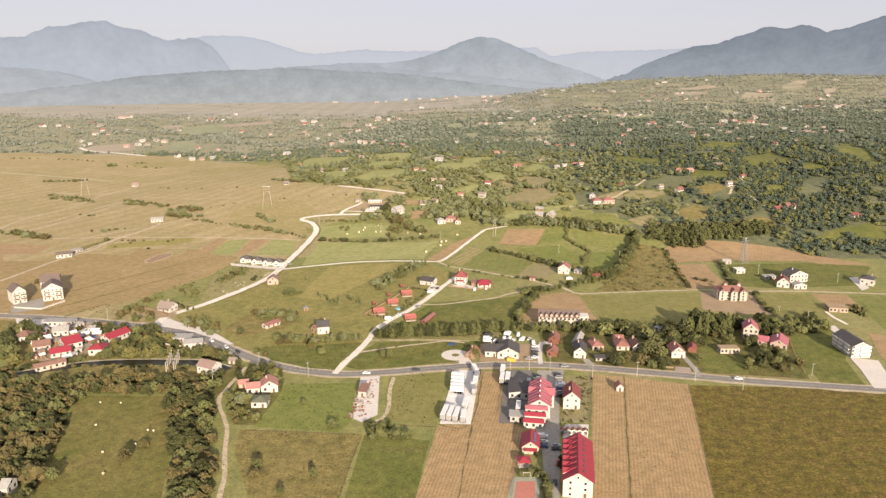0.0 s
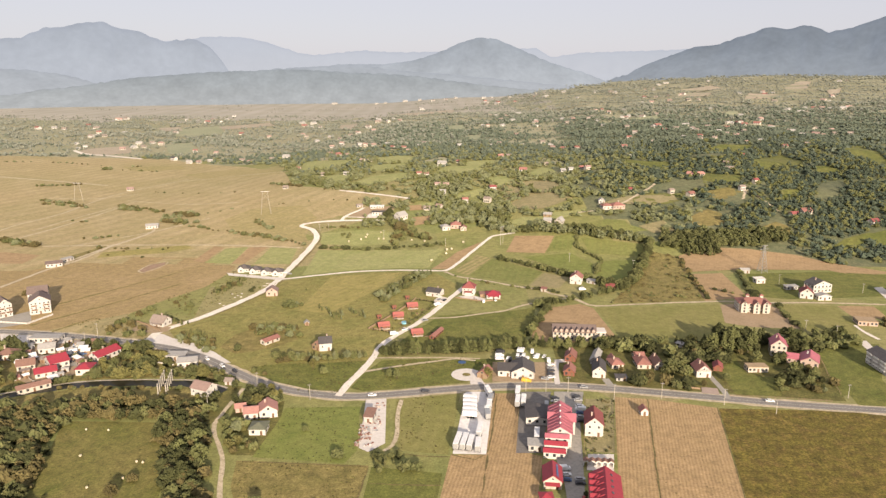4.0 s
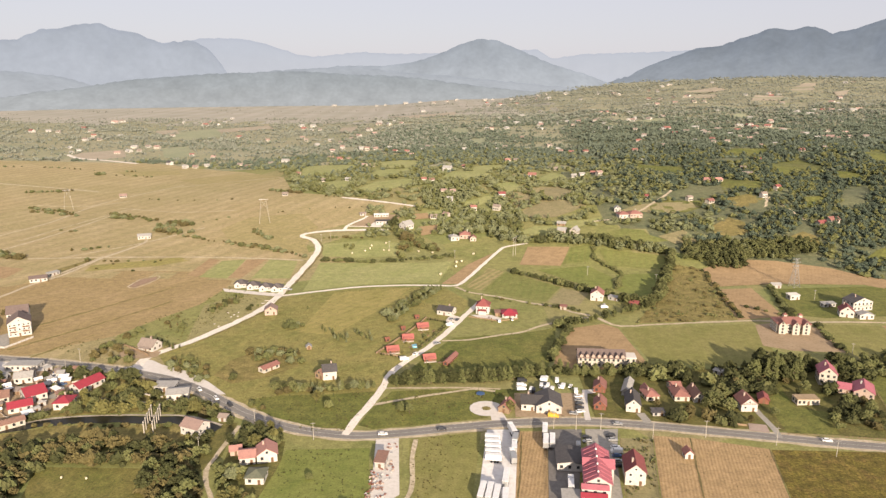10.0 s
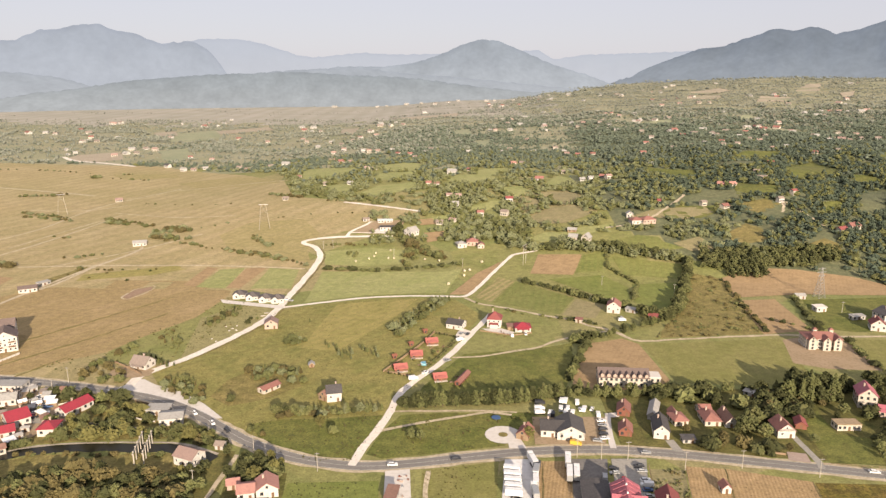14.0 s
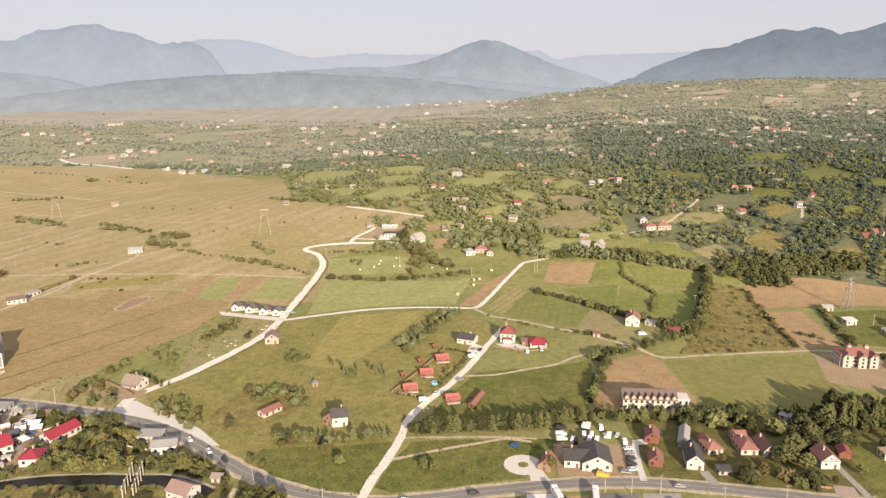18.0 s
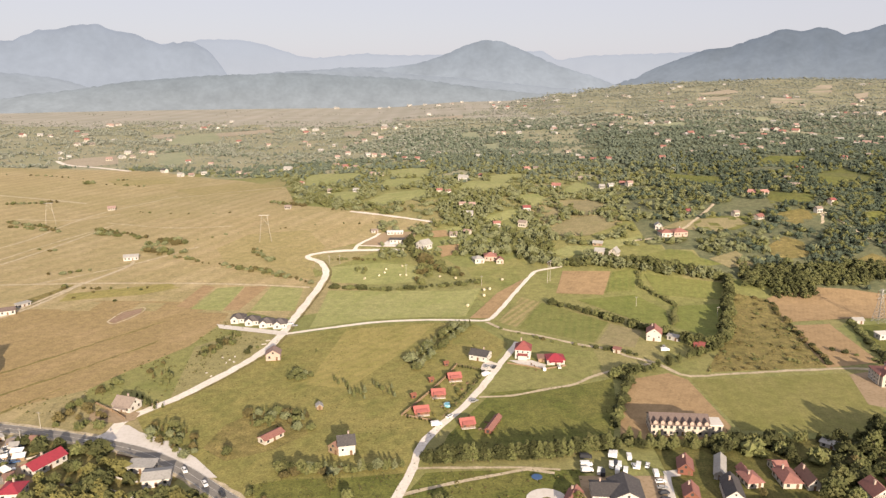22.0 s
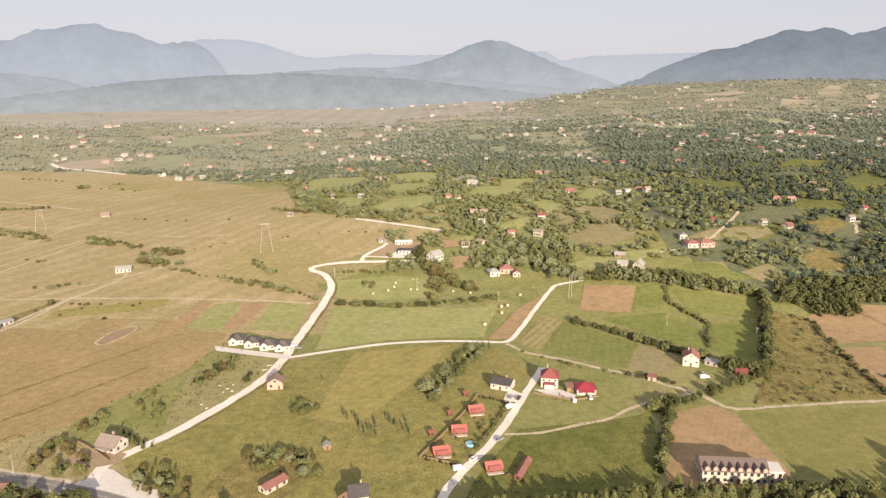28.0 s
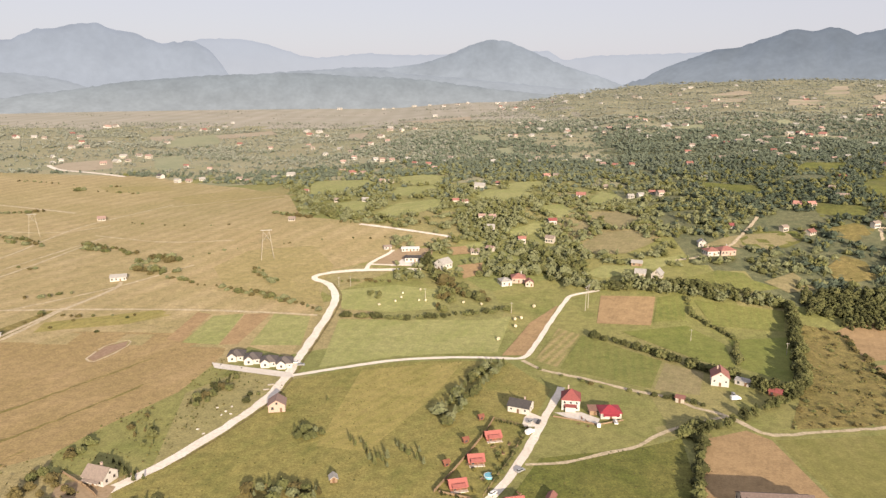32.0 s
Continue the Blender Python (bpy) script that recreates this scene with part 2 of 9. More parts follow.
ROOF_SLATE = mat("slate_grey_tile", (0.112, 0.096, 0.090), (0.090, 0.078, 0.074), 0.3, (0.135, 0.116, 0.108), 1.4, 0.8, rand=0.1)
ROOF_DARK = mat("anthracite_tile", (0.075, 0.068, 0.065), (0.055, 0.05, 0.05), 0.3, (0.10, 0.09, 0.085), 1.4, 0.7, rand=0.15)
ROOF_WEATHERED = mat("weathered_grey_brown_tile", (0.27, 0.215, 0.18), (0.225, 0.18, 0.15), 0.3, (0.18, 0.145, 0.12), 1.4, 0.85)
STONE_BANK = mat("pale_stone_bank", (0.46, 0.40, 0.32), (0.36, 0.31, 0.24), 0.3, (0.28, 0.24, 0.18), 1.5, 0.95, grain=0.2)
ROOF_UMBER = mat("grey_umber_tile", (0.155, 0.115, 0.100), (0.125, 0.094, 0.083), 0.3, (0.185, 0.14, 0.12), 1.4, 0.8)
ROOF_SALMON = mat("salmon_tile", (0.42, 0.215, 0.175), (0.36, 0.185, 0.152), 0.3, (0.30, 0.155, 0.128), 1.4, 0.8)
ROOF_GREY = mat("grey_sheet_roof", (0.36, 0.34, 0.31), (0.30, 0.285, 0.26), 0.2, (0.25, 0.235, 0.215), 1.0, 0.6)
ROOF_GREEN = mat("grey_green_roof", (0.15, 0.15, 0.10), (0.12, 0.125, 0.085), 0.3, (0.09, 0.095, 0.065), 1.3, 0.8)
GLASS = mat("window_glass", (0.035, 0.038, 0.042), (0.05, 0.052, 0.055), 0.4, rough=0.1, spec=0.6, rand=0.3)
FRAME_W = mat("white_frame", (0.74, 0.72, 0.68), (0.68, 0.66, 0.62), 1.0, rough=0.6)
FRAME_B = mat("brown_frame", (0.16, 0.09, 0.05), (0.13, 0.075, 0.045), 1.0, rough=0.7)
STEEL = mat("galvanised_steel", (0.42, 0.41, 0.39), (0.36, 0.35, 0.33), 0.5, rough=0.5, metal=0.6)
POLE_C = mat("concrete_pole", (0.40, 0.36, 0.30), (0.34, 0.31, 0.26), 0.8, rough=0.9)
RUBBER = mat("black_rubber", (0.02, 0.02, 0.02), (0.028, 0.027, 0.026), 1.0, rough=0.9)
CAR_WHITE = mat("white_car_paint", (0.78, 0.77, 0.74), (0.74, 0.73, 0.70), 0.5, rough=0.3)
CAR_DARK = mat("dark_car_paint", (0.035, 0.037, 0.042), (0.045, 0.045, 0.05), 0.5, rough=0.3)
CAR_SILVER = mat("silver_car_paint", (0.42, 0.42, 0.41), (0.38, 0.38, 0.37), 0.5, rough=0.35, metal=0.4)
CAR_RED = mat("red_car_paint", (0.40, 0.04, 0.035), (0.36, 0.04, 0.03), 0.5, rough=0.3)
CAR_BLUE = mat("blue_car_paint", (0.06, 0.12, 0.24), (0.05, 0.10, 0.21), 0.5, rough=0.3)
CAR_YELLOW = mat("yellow_paint", (0.62, 0.38, 0.05), (0.55, 0.34, 0.05), 0.5, rough=0.4)
TARP = mat("white_trailer_skin", (0.74, 0.73, 0.71), (0.68, 0.67, 0.65), 0.4, (0.58, 0.565, 0.54), 1.5, 0.5)
POOL = mat("pool_blue_water", (0.16, 0.42, 0.52), (0.20, 0.47, 0.56), 0.4, rough=0.15)
COURT_RED = mat("red_sports_surface", (0.50, 0.20, 0.15), (0.44, 0.18, 0.135), 0.1, (0.38, 0.16, 0.12), 1.0, 0.9)
COURT_GREY = mat("grey_green_sports_surface", (0.36, 0.36, 0.27), (0.31, 0.315, 0.235), 0.1, (0.27, 0.275, 0.2), 1.0, 0.9)
BALE = mat("straw_bale", (0.56, 0.50, 0.36), (0.48, 0.42, 0.29), 0.6, (0.40, 0.34, 0.22), 3.0, 0.95)
BARK = mat("tree_bark", (0.11, 0.08, 0.055), (0.085, 0.065, 0.045), 0.5, rough=0.95)
LEAF = mat("summer_leaves", (0.112, 0.116, 0.042), (0.084, 0.092, 0.033), 0.09, (0.136, 0.128, 0.052), 0.35, 0.85, rand=0.2, island=0.19, spec=0.2)
LEAF_TAN = mat("turning_leaves", (0.100, 0.082, 0.032), (0.078, 0.066, 0.025), 0.09, (0.114, 0.090, 0.036), 0.35, 0.85, rand=0.15, island=0.25, spec=0.2)
LEAF_DARK = mat("dark_leaves", (0.058, 0.061, 0.023), (0.044, 0.048, 0.018), 0.09, (0.074, 0.073, 0.029), 0.35, 0.85, rand=0.2, island=0.25, spec=0.15)
LEAF_YEL = mat("yellowing_leaves", (0.128, 0.115, 0.038), (0.105, 0.098, 0.032), 0.2, (0.10, 0.095, 0.03), 0.6, 0.85, rand=0.2, island=0.28, spec=0.2)
# distance haze is put into these two leaf colours, paler and bluer
LEAF_HAZED = mat("far_wood_leaves", (0.104, 0.122, 0.088), (0.085, 0.104, 0.076), 0.006, (0.120, 0.136, 0.096), 0.03, 0.9, island=0.10, spec=0.1)
LEAF_HAZED_PALE = mat("farthest_wood_leaves", (0.178, 0.186, 0.148), (0.155, 0.166, 0.132), 0.004, (0.194, 0.198, 0.158), 0.02, 0.9, island=0.08, spec=0.1)
ROOF_FADED = mat("sun_faded_tile", (0.34, 0.235, 0.195), (0.29, 0.20, 0.17), 0.3, (0.25, 0.17, 0.145), 1.4, 0.85, rand=0.2)
LEAF_COOL = mat("cool_hill_leaves", (0.064, 0.081, 0.054), (0.049, 0.064, 0.043), 0.05, (0.080, 0.095, 0.063), 0.3, 0.85, island=0.14, spec=0.15)
# lighter copy of the summer leaves, sunlight put into the colour
LEAF_HILL = mat("sunlit_hill_leaves", (0.148, 0.156, 0.078), (0.120, 0.132, 0.063), 0.05, (0.168, 0.168, 0.088), 0.3, 0.85, island=0.13, spec=0.2)
# dry plain grass, paled further by haze put into the colour
HAZEPLAIN = mat("pale_plain_grass", (0.41, 0.365, 0.30), (0.35, 0.325, 0.262), 0.003, (0.29, 0.275, 0.215), 0.008, 0.95, stripe=(4, 70.0, (0.27, 0.255, 0.18), 0.35))
SKIN = [CAR_WHITE, CAR_DARK, CAR_SILVER, CAR_WHITE, CAR_RED, CAR_BLUE, CAR_SILVER, CAR_DARK]


def ss(a, b, v):
    """Smooth step from 0 at a to 1 at b."""
    t = np.clip((v - a) / (b - a), 0, 1)
    return t * t * (3 - 2 * t)


def land(x, y):
    """Height of the ground: a flat valley floor that rises into rolling hills to the east and north."""
    z = 24 * ss(620, 1010, y) * ss(-500, -60, x) + 10 * ss(700, 1500, y)
    z = z + 14 * ss(760, 1050, y) * ss(130, 330, x)
    z = z + 20 * ss(1500, 2600, y) * ss(-200, 900, x)
    z = z + 44 * ss(2100, 3500, y) * ss(100, 1500, x) + 16 * ss(900, 2200, y) * ss(500, 1400, x)
    z = z + 8 * ss(655, 760, y) * ss(10, 100, x) * (1 - ss(850, 1000, y))
    roll = ss(650, 900, y) * ss(40, 260, x)
    z = z + roll * (4.5 * np.sin(x / 37 + y / 61) * np.sin(y / 47 - x / 90 + 1.3) + 5 * np.sin(x / 120 + 0.7) * np.sin(y / 140 + x / 300))
    return z


# ---- the land ----
def mesh_from(name, verts, faces, material, smooth=False):
    me = bpy.data.meshes.new(name)
    me.from_pydata([tuple(v) for v in verts], [], [tuple(f) for f in faces])
    me.materials.append(material)
    if smooth:
        me.polygons.foreach_set("use_smooth", [True] * len(me.polygons))
    me.update()
    return me


def axis_lines(lo, a, b, hi, step):
    """Grid lines: even steps between a and b, growing steps out to lo and hi."""
    out = list(np.arange(a, b + 0.1, step))
    s, v = step, a
    while v > lo:
        s *= 1.25
        v -= s
        out.insert(0, max(v, lo))
    s, v = step, b
    while v < hi:
        s *= 1.12
        v += s
        out.append(min(v, hi))
    return np.array(out)


gx, gy = axis_lines(-4600, -800, 1100, 4600, 12.0), axis_lines(-3000, 190, 1500, 4500, 12.0)
GX, GY = np.meshgrid(gx, gy)
GZ = land(GX, GY)
nx = len(gx)
gfaces = [(r * nx + c, r * nx + c + 1, r * nx + nx + c + 1, r * nx + nx + c) for r in range(len(gy) - 1) for c in range(nx - 1)]
ground = new("ground", mesh_from("ground", np.stack([GX.ravel(), GY.ravel(), GZ.ravel()], 1), gfaces, PASTURE, True))
ground.data.materials.append(HAZEGRASS)
ground.data.materials.append(HAZEPLAIN)
ground.data.materials.append(DULL)


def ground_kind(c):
    """0 valley pasture, 1 hill grass tinted for haze, 2 the plain at the mountain foot, paled for haze, 3 the dull
    grass of the eastern hills.
    """
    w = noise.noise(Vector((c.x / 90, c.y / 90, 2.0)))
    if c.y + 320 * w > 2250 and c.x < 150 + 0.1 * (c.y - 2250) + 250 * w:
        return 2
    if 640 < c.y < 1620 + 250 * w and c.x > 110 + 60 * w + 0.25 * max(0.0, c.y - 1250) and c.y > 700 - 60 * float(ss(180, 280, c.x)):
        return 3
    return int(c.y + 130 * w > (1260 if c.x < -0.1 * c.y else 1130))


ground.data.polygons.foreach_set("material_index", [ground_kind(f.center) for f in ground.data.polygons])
tagged(ground, "green and tan pasture of a broad valley floor rising into hills", "ground", kind="structure")


def inside(poly, x, y):
    """Which of the points lie in the polygon."""
    x, y = np.asarray(x, float), np.asarray(y, float)
    res = np.zeros(x.shape, bool)
    for (x1, y1), (x2, y2) in zip(poly, poly[1:] + poly[:1]):
        with np.errstate(divide="ignore", invalid="ignore"):
            res ^= ((y1 > y) != (y2 > y)) & (x < (x2 - x1) * (y - y1) / (y2 - y1) + x1)
    return res


FIELD_NO = [0]
CLEAR = []   # where no loose trees grow


def field(poly, material, label, lift=0.01, step=12.0, name="field", clear=True):
    """A field laid on the land: its outline cut along a grid, so that it follows the slopes."""
    bm = bmesh.new()
    bm.faces.new([bm.verts.new((px, py, 0)) for px, py in poly])
    xs, ys = [p[0] for p in poly], [p[1] for p in poly]
    FIELD_NO[0] += 1
    lift += 0.0012 * FIELD_NO[0]
    hilly = max(ys) > 600
    if hilly:
        for axis, lo, hi in ((0, min(xs), max(xs)), (1, min(ys), max(ys))):
            for v in np.arange(math.ceil(lo / step) * step, hi, step):
                co, no = [0, 0, 0], [0, 0, 0]
                co[axis], no[axis] = v, 1
                bmesh.ops.bisect_plane(bm, geom=bm.verts[:] + bm.edges[:] + bm.faces[:], plane_co=co, plane_no=no)
    for v in bm.verts:
        v.co.z = float(land(v.co.x, v.co.y)) + (lift + (0.22 if v.co.y > 620 else 0) + (0.6 if v.co.y > 1550 else 0))
    bmesh.ops.recalc_face_normals(bm, faces=bm.faces)
    for f in bm.faces:
        if f.normal.z < 0:
            f.normal_flip()
    me = bpy.data.meshes.new(name)
    bm.to_mesh(me)
    bm.free()
    me.materials.append(material)
    if clear:
        CLEAR.append(poly)
    return tagged(new(name, me), label, name.replace("_", " "), kind="structure")


def smooth_line(pts, step):
    """Points at even steps along a smooth curve through pts."""
    p = [Vector(q) for q in pts]
    p = [2 * p[0] - p[1]] + p + [2 * p[-1] - p[-2]]
    out = []
    for a, b, c, d in zip(p, p[1:], p[2:], p[3:]):
        k = max(2, int((c - b).length / step))
        for i in range(k):
            t = i / k
            out.append(0.5 * (2 * b + (c - a) * t + (2 * a - 5 * b + 4 * c - d) * t * t + (3 * b - a - 3 * c + d) * t ** 3))
    return out + [p[-2]]


ROADS = []   # centre lines and half widths, kept free of trees


def road(pts, width, material, label, name="road", lift=0.1, wobble=0.25, step=5.0, side=0.0, curved=True):
    """A strip of the given width along a curve, laid on the land."""
    line = smooth_line(pts, step) if curved else [Vector(q) for q in pts]
    rng = random.Random(len(pts) * 31 + int(width * 10))
    verts, faces = [], []
    for i, c in enumerate(line):
        d = (line[min(i + 1, len(line) - 1)] - line[max(i - 1, 0)]).normalized()
        nrm = Vector((-d.y, d.x))
        for s in (-1, 0, 1):
            q = c + nrm * (side + s * (width / 2 + rng.uniform(-wobble, wobble)))
            verts.append((q.x, q.y, float(land(q.x, q.y)) + lift + (0.24 if q.y > 620 else 0)))
        if i:
            for s in (0, 1):
                a = 3 * (i - 1) + s
                faces.append((a, a + 3, a + 4, a + 1))
    me = mesh_from(name, verts, faces, material)
    me.flip_normals() if me.polygons[0].normal.z < 0 else None
    ROADS.append((np.array([(c.x, c.y) for c in line]), width / 2 + abs(side)))
    return tagged(new(name, me), label, "road", kind="structure")


# far mountains in the haze: rings of ridges closing the valley
def ridge(name, profile, r0, r1, z_base, material, label, rough, seed):
    """A mountain range: bearing and height angle of the crest as seen from the valley, foot at r0 and crest at r1."""
    az = np.arange(profile[0][0], profile[-1][0], 0.22)
    el = np.interp(az, [p[0] for p in profile], [p[1] for p in profile])
    rows = [0.0, 0.12, 0.25, 0.4, 0.55, 0.7, 0.82, 0.92, 1.0, 1.05]
    verts, faces = [], []
    for j, f in enumerate(rows):
        r = r0 + (r1 - r0) * f
        for i, a in enumerate(az):
            crest = 165 + r1 * math.tan(radians(el[i]))
            nz = noise.fractal(Vector((a * 0.55, f * 2.2, seed)), 0.8, 2.1, 6)
            nf = noise.fractal(Vector((a * 2.3, 0.0, seed + 7)), 0.9, 2.1, 4)
            shape = f ** 1.25 if f <= 1 else 0.6
            z = z_base + (crest - z_base) * shape + rough * nz * math.sin(math.pi * min(f, 1)) + (6 * nf if f == 1.0 else 0)
            rr = r + 0.25 * (r1 - r0) * nz * math.sin(math.pi * min(f, 1))
            verts.append((rr * math.sin(radians(a)), rr * math.cos(radians(a)), z if j else z_base - 40))
    na = len(az)
    for j in range(len(rows) - 1):
        for i in range(na - 1):
            a = j * na + i
            faces.append((a, a + 1, a + na + 1, a + na))
    return tagged(new(name, mesh_from(name, verts, faces, material, True)), label, "mountain", kind="structure")


# emission colours of the haze before each ridge, paler at the foot
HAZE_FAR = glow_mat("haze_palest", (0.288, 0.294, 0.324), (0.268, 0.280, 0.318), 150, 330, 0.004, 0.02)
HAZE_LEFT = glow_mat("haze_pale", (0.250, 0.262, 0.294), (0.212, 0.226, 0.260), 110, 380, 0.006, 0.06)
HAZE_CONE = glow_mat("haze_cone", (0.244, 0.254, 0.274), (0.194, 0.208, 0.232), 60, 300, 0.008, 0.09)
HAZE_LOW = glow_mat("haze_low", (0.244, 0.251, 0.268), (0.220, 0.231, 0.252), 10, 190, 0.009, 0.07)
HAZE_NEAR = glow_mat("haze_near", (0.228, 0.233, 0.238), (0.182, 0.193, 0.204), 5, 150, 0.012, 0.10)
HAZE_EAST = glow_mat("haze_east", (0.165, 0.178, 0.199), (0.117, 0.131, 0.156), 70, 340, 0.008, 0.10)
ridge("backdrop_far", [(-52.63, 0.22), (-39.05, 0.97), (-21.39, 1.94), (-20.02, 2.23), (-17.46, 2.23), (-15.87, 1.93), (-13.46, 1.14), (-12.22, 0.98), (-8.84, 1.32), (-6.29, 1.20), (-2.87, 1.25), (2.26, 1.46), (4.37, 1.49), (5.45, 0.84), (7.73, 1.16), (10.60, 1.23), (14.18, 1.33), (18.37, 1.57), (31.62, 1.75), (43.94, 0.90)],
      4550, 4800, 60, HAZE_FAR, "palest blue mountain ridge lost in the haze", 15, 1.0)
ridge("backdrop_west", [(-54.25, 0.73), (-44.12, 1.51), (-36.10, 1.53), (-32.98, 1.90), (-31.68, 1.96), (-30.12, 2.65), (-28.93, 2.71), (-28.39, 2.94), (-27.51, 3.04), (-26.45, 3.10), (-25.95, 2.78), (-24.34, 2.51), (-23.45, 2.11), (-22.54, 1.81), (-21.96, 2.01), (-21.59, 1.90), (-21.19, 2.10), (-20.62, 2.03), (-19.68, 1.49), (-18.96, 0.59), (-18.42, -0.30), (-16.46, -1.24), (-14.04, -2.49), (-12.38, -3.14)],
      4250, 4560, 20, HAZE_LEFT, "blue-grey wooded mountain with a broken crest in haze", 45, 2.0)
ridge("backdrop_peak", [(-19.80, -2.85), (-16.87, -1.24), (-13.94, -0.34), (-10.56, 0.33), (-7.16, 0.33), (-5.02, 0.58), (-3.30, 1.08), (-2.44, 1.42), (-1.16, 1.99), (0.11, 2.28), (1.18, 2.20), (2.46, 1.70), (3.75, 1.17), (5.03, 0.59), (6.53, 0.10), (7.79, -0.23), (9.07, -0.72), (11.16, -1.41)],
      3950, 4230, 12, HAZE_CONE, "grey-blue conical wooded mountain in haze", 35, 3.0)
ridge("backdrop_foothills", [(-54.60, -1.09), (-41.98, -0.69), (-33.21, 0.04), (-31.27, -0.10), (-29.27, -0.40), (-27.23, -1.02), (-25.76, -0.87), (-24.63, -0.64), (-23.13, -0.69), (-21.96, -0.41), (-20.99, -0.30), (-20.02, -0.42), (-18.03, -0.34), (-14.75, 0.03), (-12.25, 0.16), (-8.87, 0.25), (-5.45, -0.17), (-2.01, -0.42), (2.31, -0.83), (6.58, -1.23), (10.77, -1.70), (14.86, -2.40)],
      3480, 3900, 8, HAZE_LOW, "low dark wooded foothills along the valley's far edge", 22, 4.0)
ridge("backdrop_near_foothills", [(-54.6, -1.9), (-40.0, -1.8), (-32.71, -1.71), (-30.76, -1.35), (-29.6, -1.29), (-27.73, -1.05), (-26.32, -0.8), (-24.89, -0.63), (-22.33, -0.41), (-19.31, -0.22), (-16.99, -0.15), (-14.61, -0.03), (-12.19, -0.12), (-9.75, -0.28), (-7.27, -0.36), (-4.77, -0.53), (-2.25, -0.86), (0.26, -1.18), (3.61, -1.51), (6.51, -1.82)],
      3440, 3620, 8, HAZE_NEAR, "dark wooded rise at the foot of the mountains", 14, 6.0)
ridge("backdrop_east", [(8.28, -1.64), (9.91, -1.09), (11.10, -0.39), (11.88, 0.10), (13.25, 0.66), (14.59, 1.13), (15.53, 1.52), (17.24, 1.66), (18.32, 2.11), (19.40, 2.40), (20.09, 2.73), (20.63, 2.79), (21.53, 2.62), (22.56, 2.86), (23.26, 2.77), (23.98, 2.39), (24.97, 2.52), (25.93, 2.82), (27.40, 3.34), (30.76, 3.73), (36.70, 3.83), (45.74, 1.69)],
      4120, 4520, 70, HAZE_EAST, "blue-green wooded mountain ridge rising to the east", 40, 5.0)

# ---- roads, tracks and water ----
MAIN = [(-381.0, 462.9), (-331.2, 459.3), (-289.6, 456.2), (-246.9, 449.5), (-214.7, 442.0), (-185.6, 431.9), (-162.3, 417.7), (-142.6, 402.2), (-125.1, 389.5), (-103.9, 378.5), (-82.6, 373.5), (-67.5, 373.1), (-45.4, 377.5), (-20.4, 384.0), (5.4, 389.2), (31.3, 391.4), (56.5, 389.8), (80.7, 386.3), (104.1, 382.3), (126.8, 378.5), (156.1, 373.6), (184.8, 370.4), (217.2, 366.6), (262.0, 360.4), (330.0, 350.5)]
road(MAIN, 10.4, TRACK, "dusty verge along the main road", "verge", 0.07, 0.7)
road(MAIN, 6.9, ASPHALT, "grey asphalt main road curving across the valley", "road", 0.12, 0.08)
road(MAIN, 0.14, WHITE_LINE, "white edge line painted on the main road", "road_line", 0.15, 0.01, side=3.15)
road(MAIN, 0.14, WHITE_LINE, "white edge line painted on the main road", "road_line", 0.15, 0.01, side=-3.15)
road(MAIN, 0.13, WHITE_LINE, "worn white centre line of the main road", "road_line", 0.15, 0.01)
road([(-254.2, 442.0), (-247.8, 423.5), (-242.6, 407.3)], 2.6, GRAVEL, "narrow dusty lane between hamlet houses", "farm_track", 0.12, 0.4)
road([(244.6, 495.8), (244.2, 483.9), (246.6, 469.3)], 2.4, GRAVEL, "pale path past an unfinished house", "farm_track", 0.13, 0.3)
WESTROAD = [(-211.2, 448.8), (-211.4, 460.4), (-207.3, 469.7)] + [(-193.3, 492.8), (-179.0, 524.3), (-168.7, 555.3), (-165.8, 580.5), (-164.9, 610.8), (-163.6, 651.1), (-162.2, 696.8), (-164.1, 723.9), (-173.9, 747.9), (-187.7, 760.7), (-185.6, 769.8), (-162.4, 778.6), (-125.7, 780.8), (-104.9, 780.9)]
road(WESTROAD, 5.4, GRAVEL, "chalk-white gravel road winding up the valley", "gravel_road", 0.12, 0.5)
road([(-149.5, 781.3), (-148.8, 795.3), (-142.8, 808.0), (-136.4, 819.5), (-133.1, 830.0)], 3.6, GRAVEL, "white gravel spur behind new houses", "gravel_road", 0.14, 0.4)
road([(-148.8, 794.0), (-130.1, 791.8), (-108.6, 790.3)], 2.6, GRAVEL, "worn pale strip across a bare yard", "gravel_road", 0.16, 0.6)
road(WESTROAD[3:12], 1.0, WEEDS, "weedy ditch beside the gravel road", "ditch", 0.13, 0.3, side=-4.2)
LANE = [(-78.0, 373.1), (-75.2, 387.7), (-70.8, 405.3), (-67.5, 421.4), (-66.4, 429.2), (-64.4, 444.8), (-57.4, 463.3), (-46.6, 483.9), (-34.6, 514.9), (-21.3, 554.8), (-13.7, 577.6)]
road(LANE, 4.0, GRAVEL, "pale unpaved lane past the cabins", "gravel_road", 0.13, 0.35)
PATH_C = [(-165.5, 584.3), (-138.2, 597.7), (-107.1, 611.0), (-74.0, 617.1), (-47.2, 617.5), (-32.1, 618.3), (-24.1, 635.8), (-9.5, 679.7), (4.2, 717.1), (11.9, 730.6), (31.7, 737.9)]
road(PATH_C, 3.2, GRAVEL, "pale farm track between meadows", "farm_track", 0.14, 0.3)
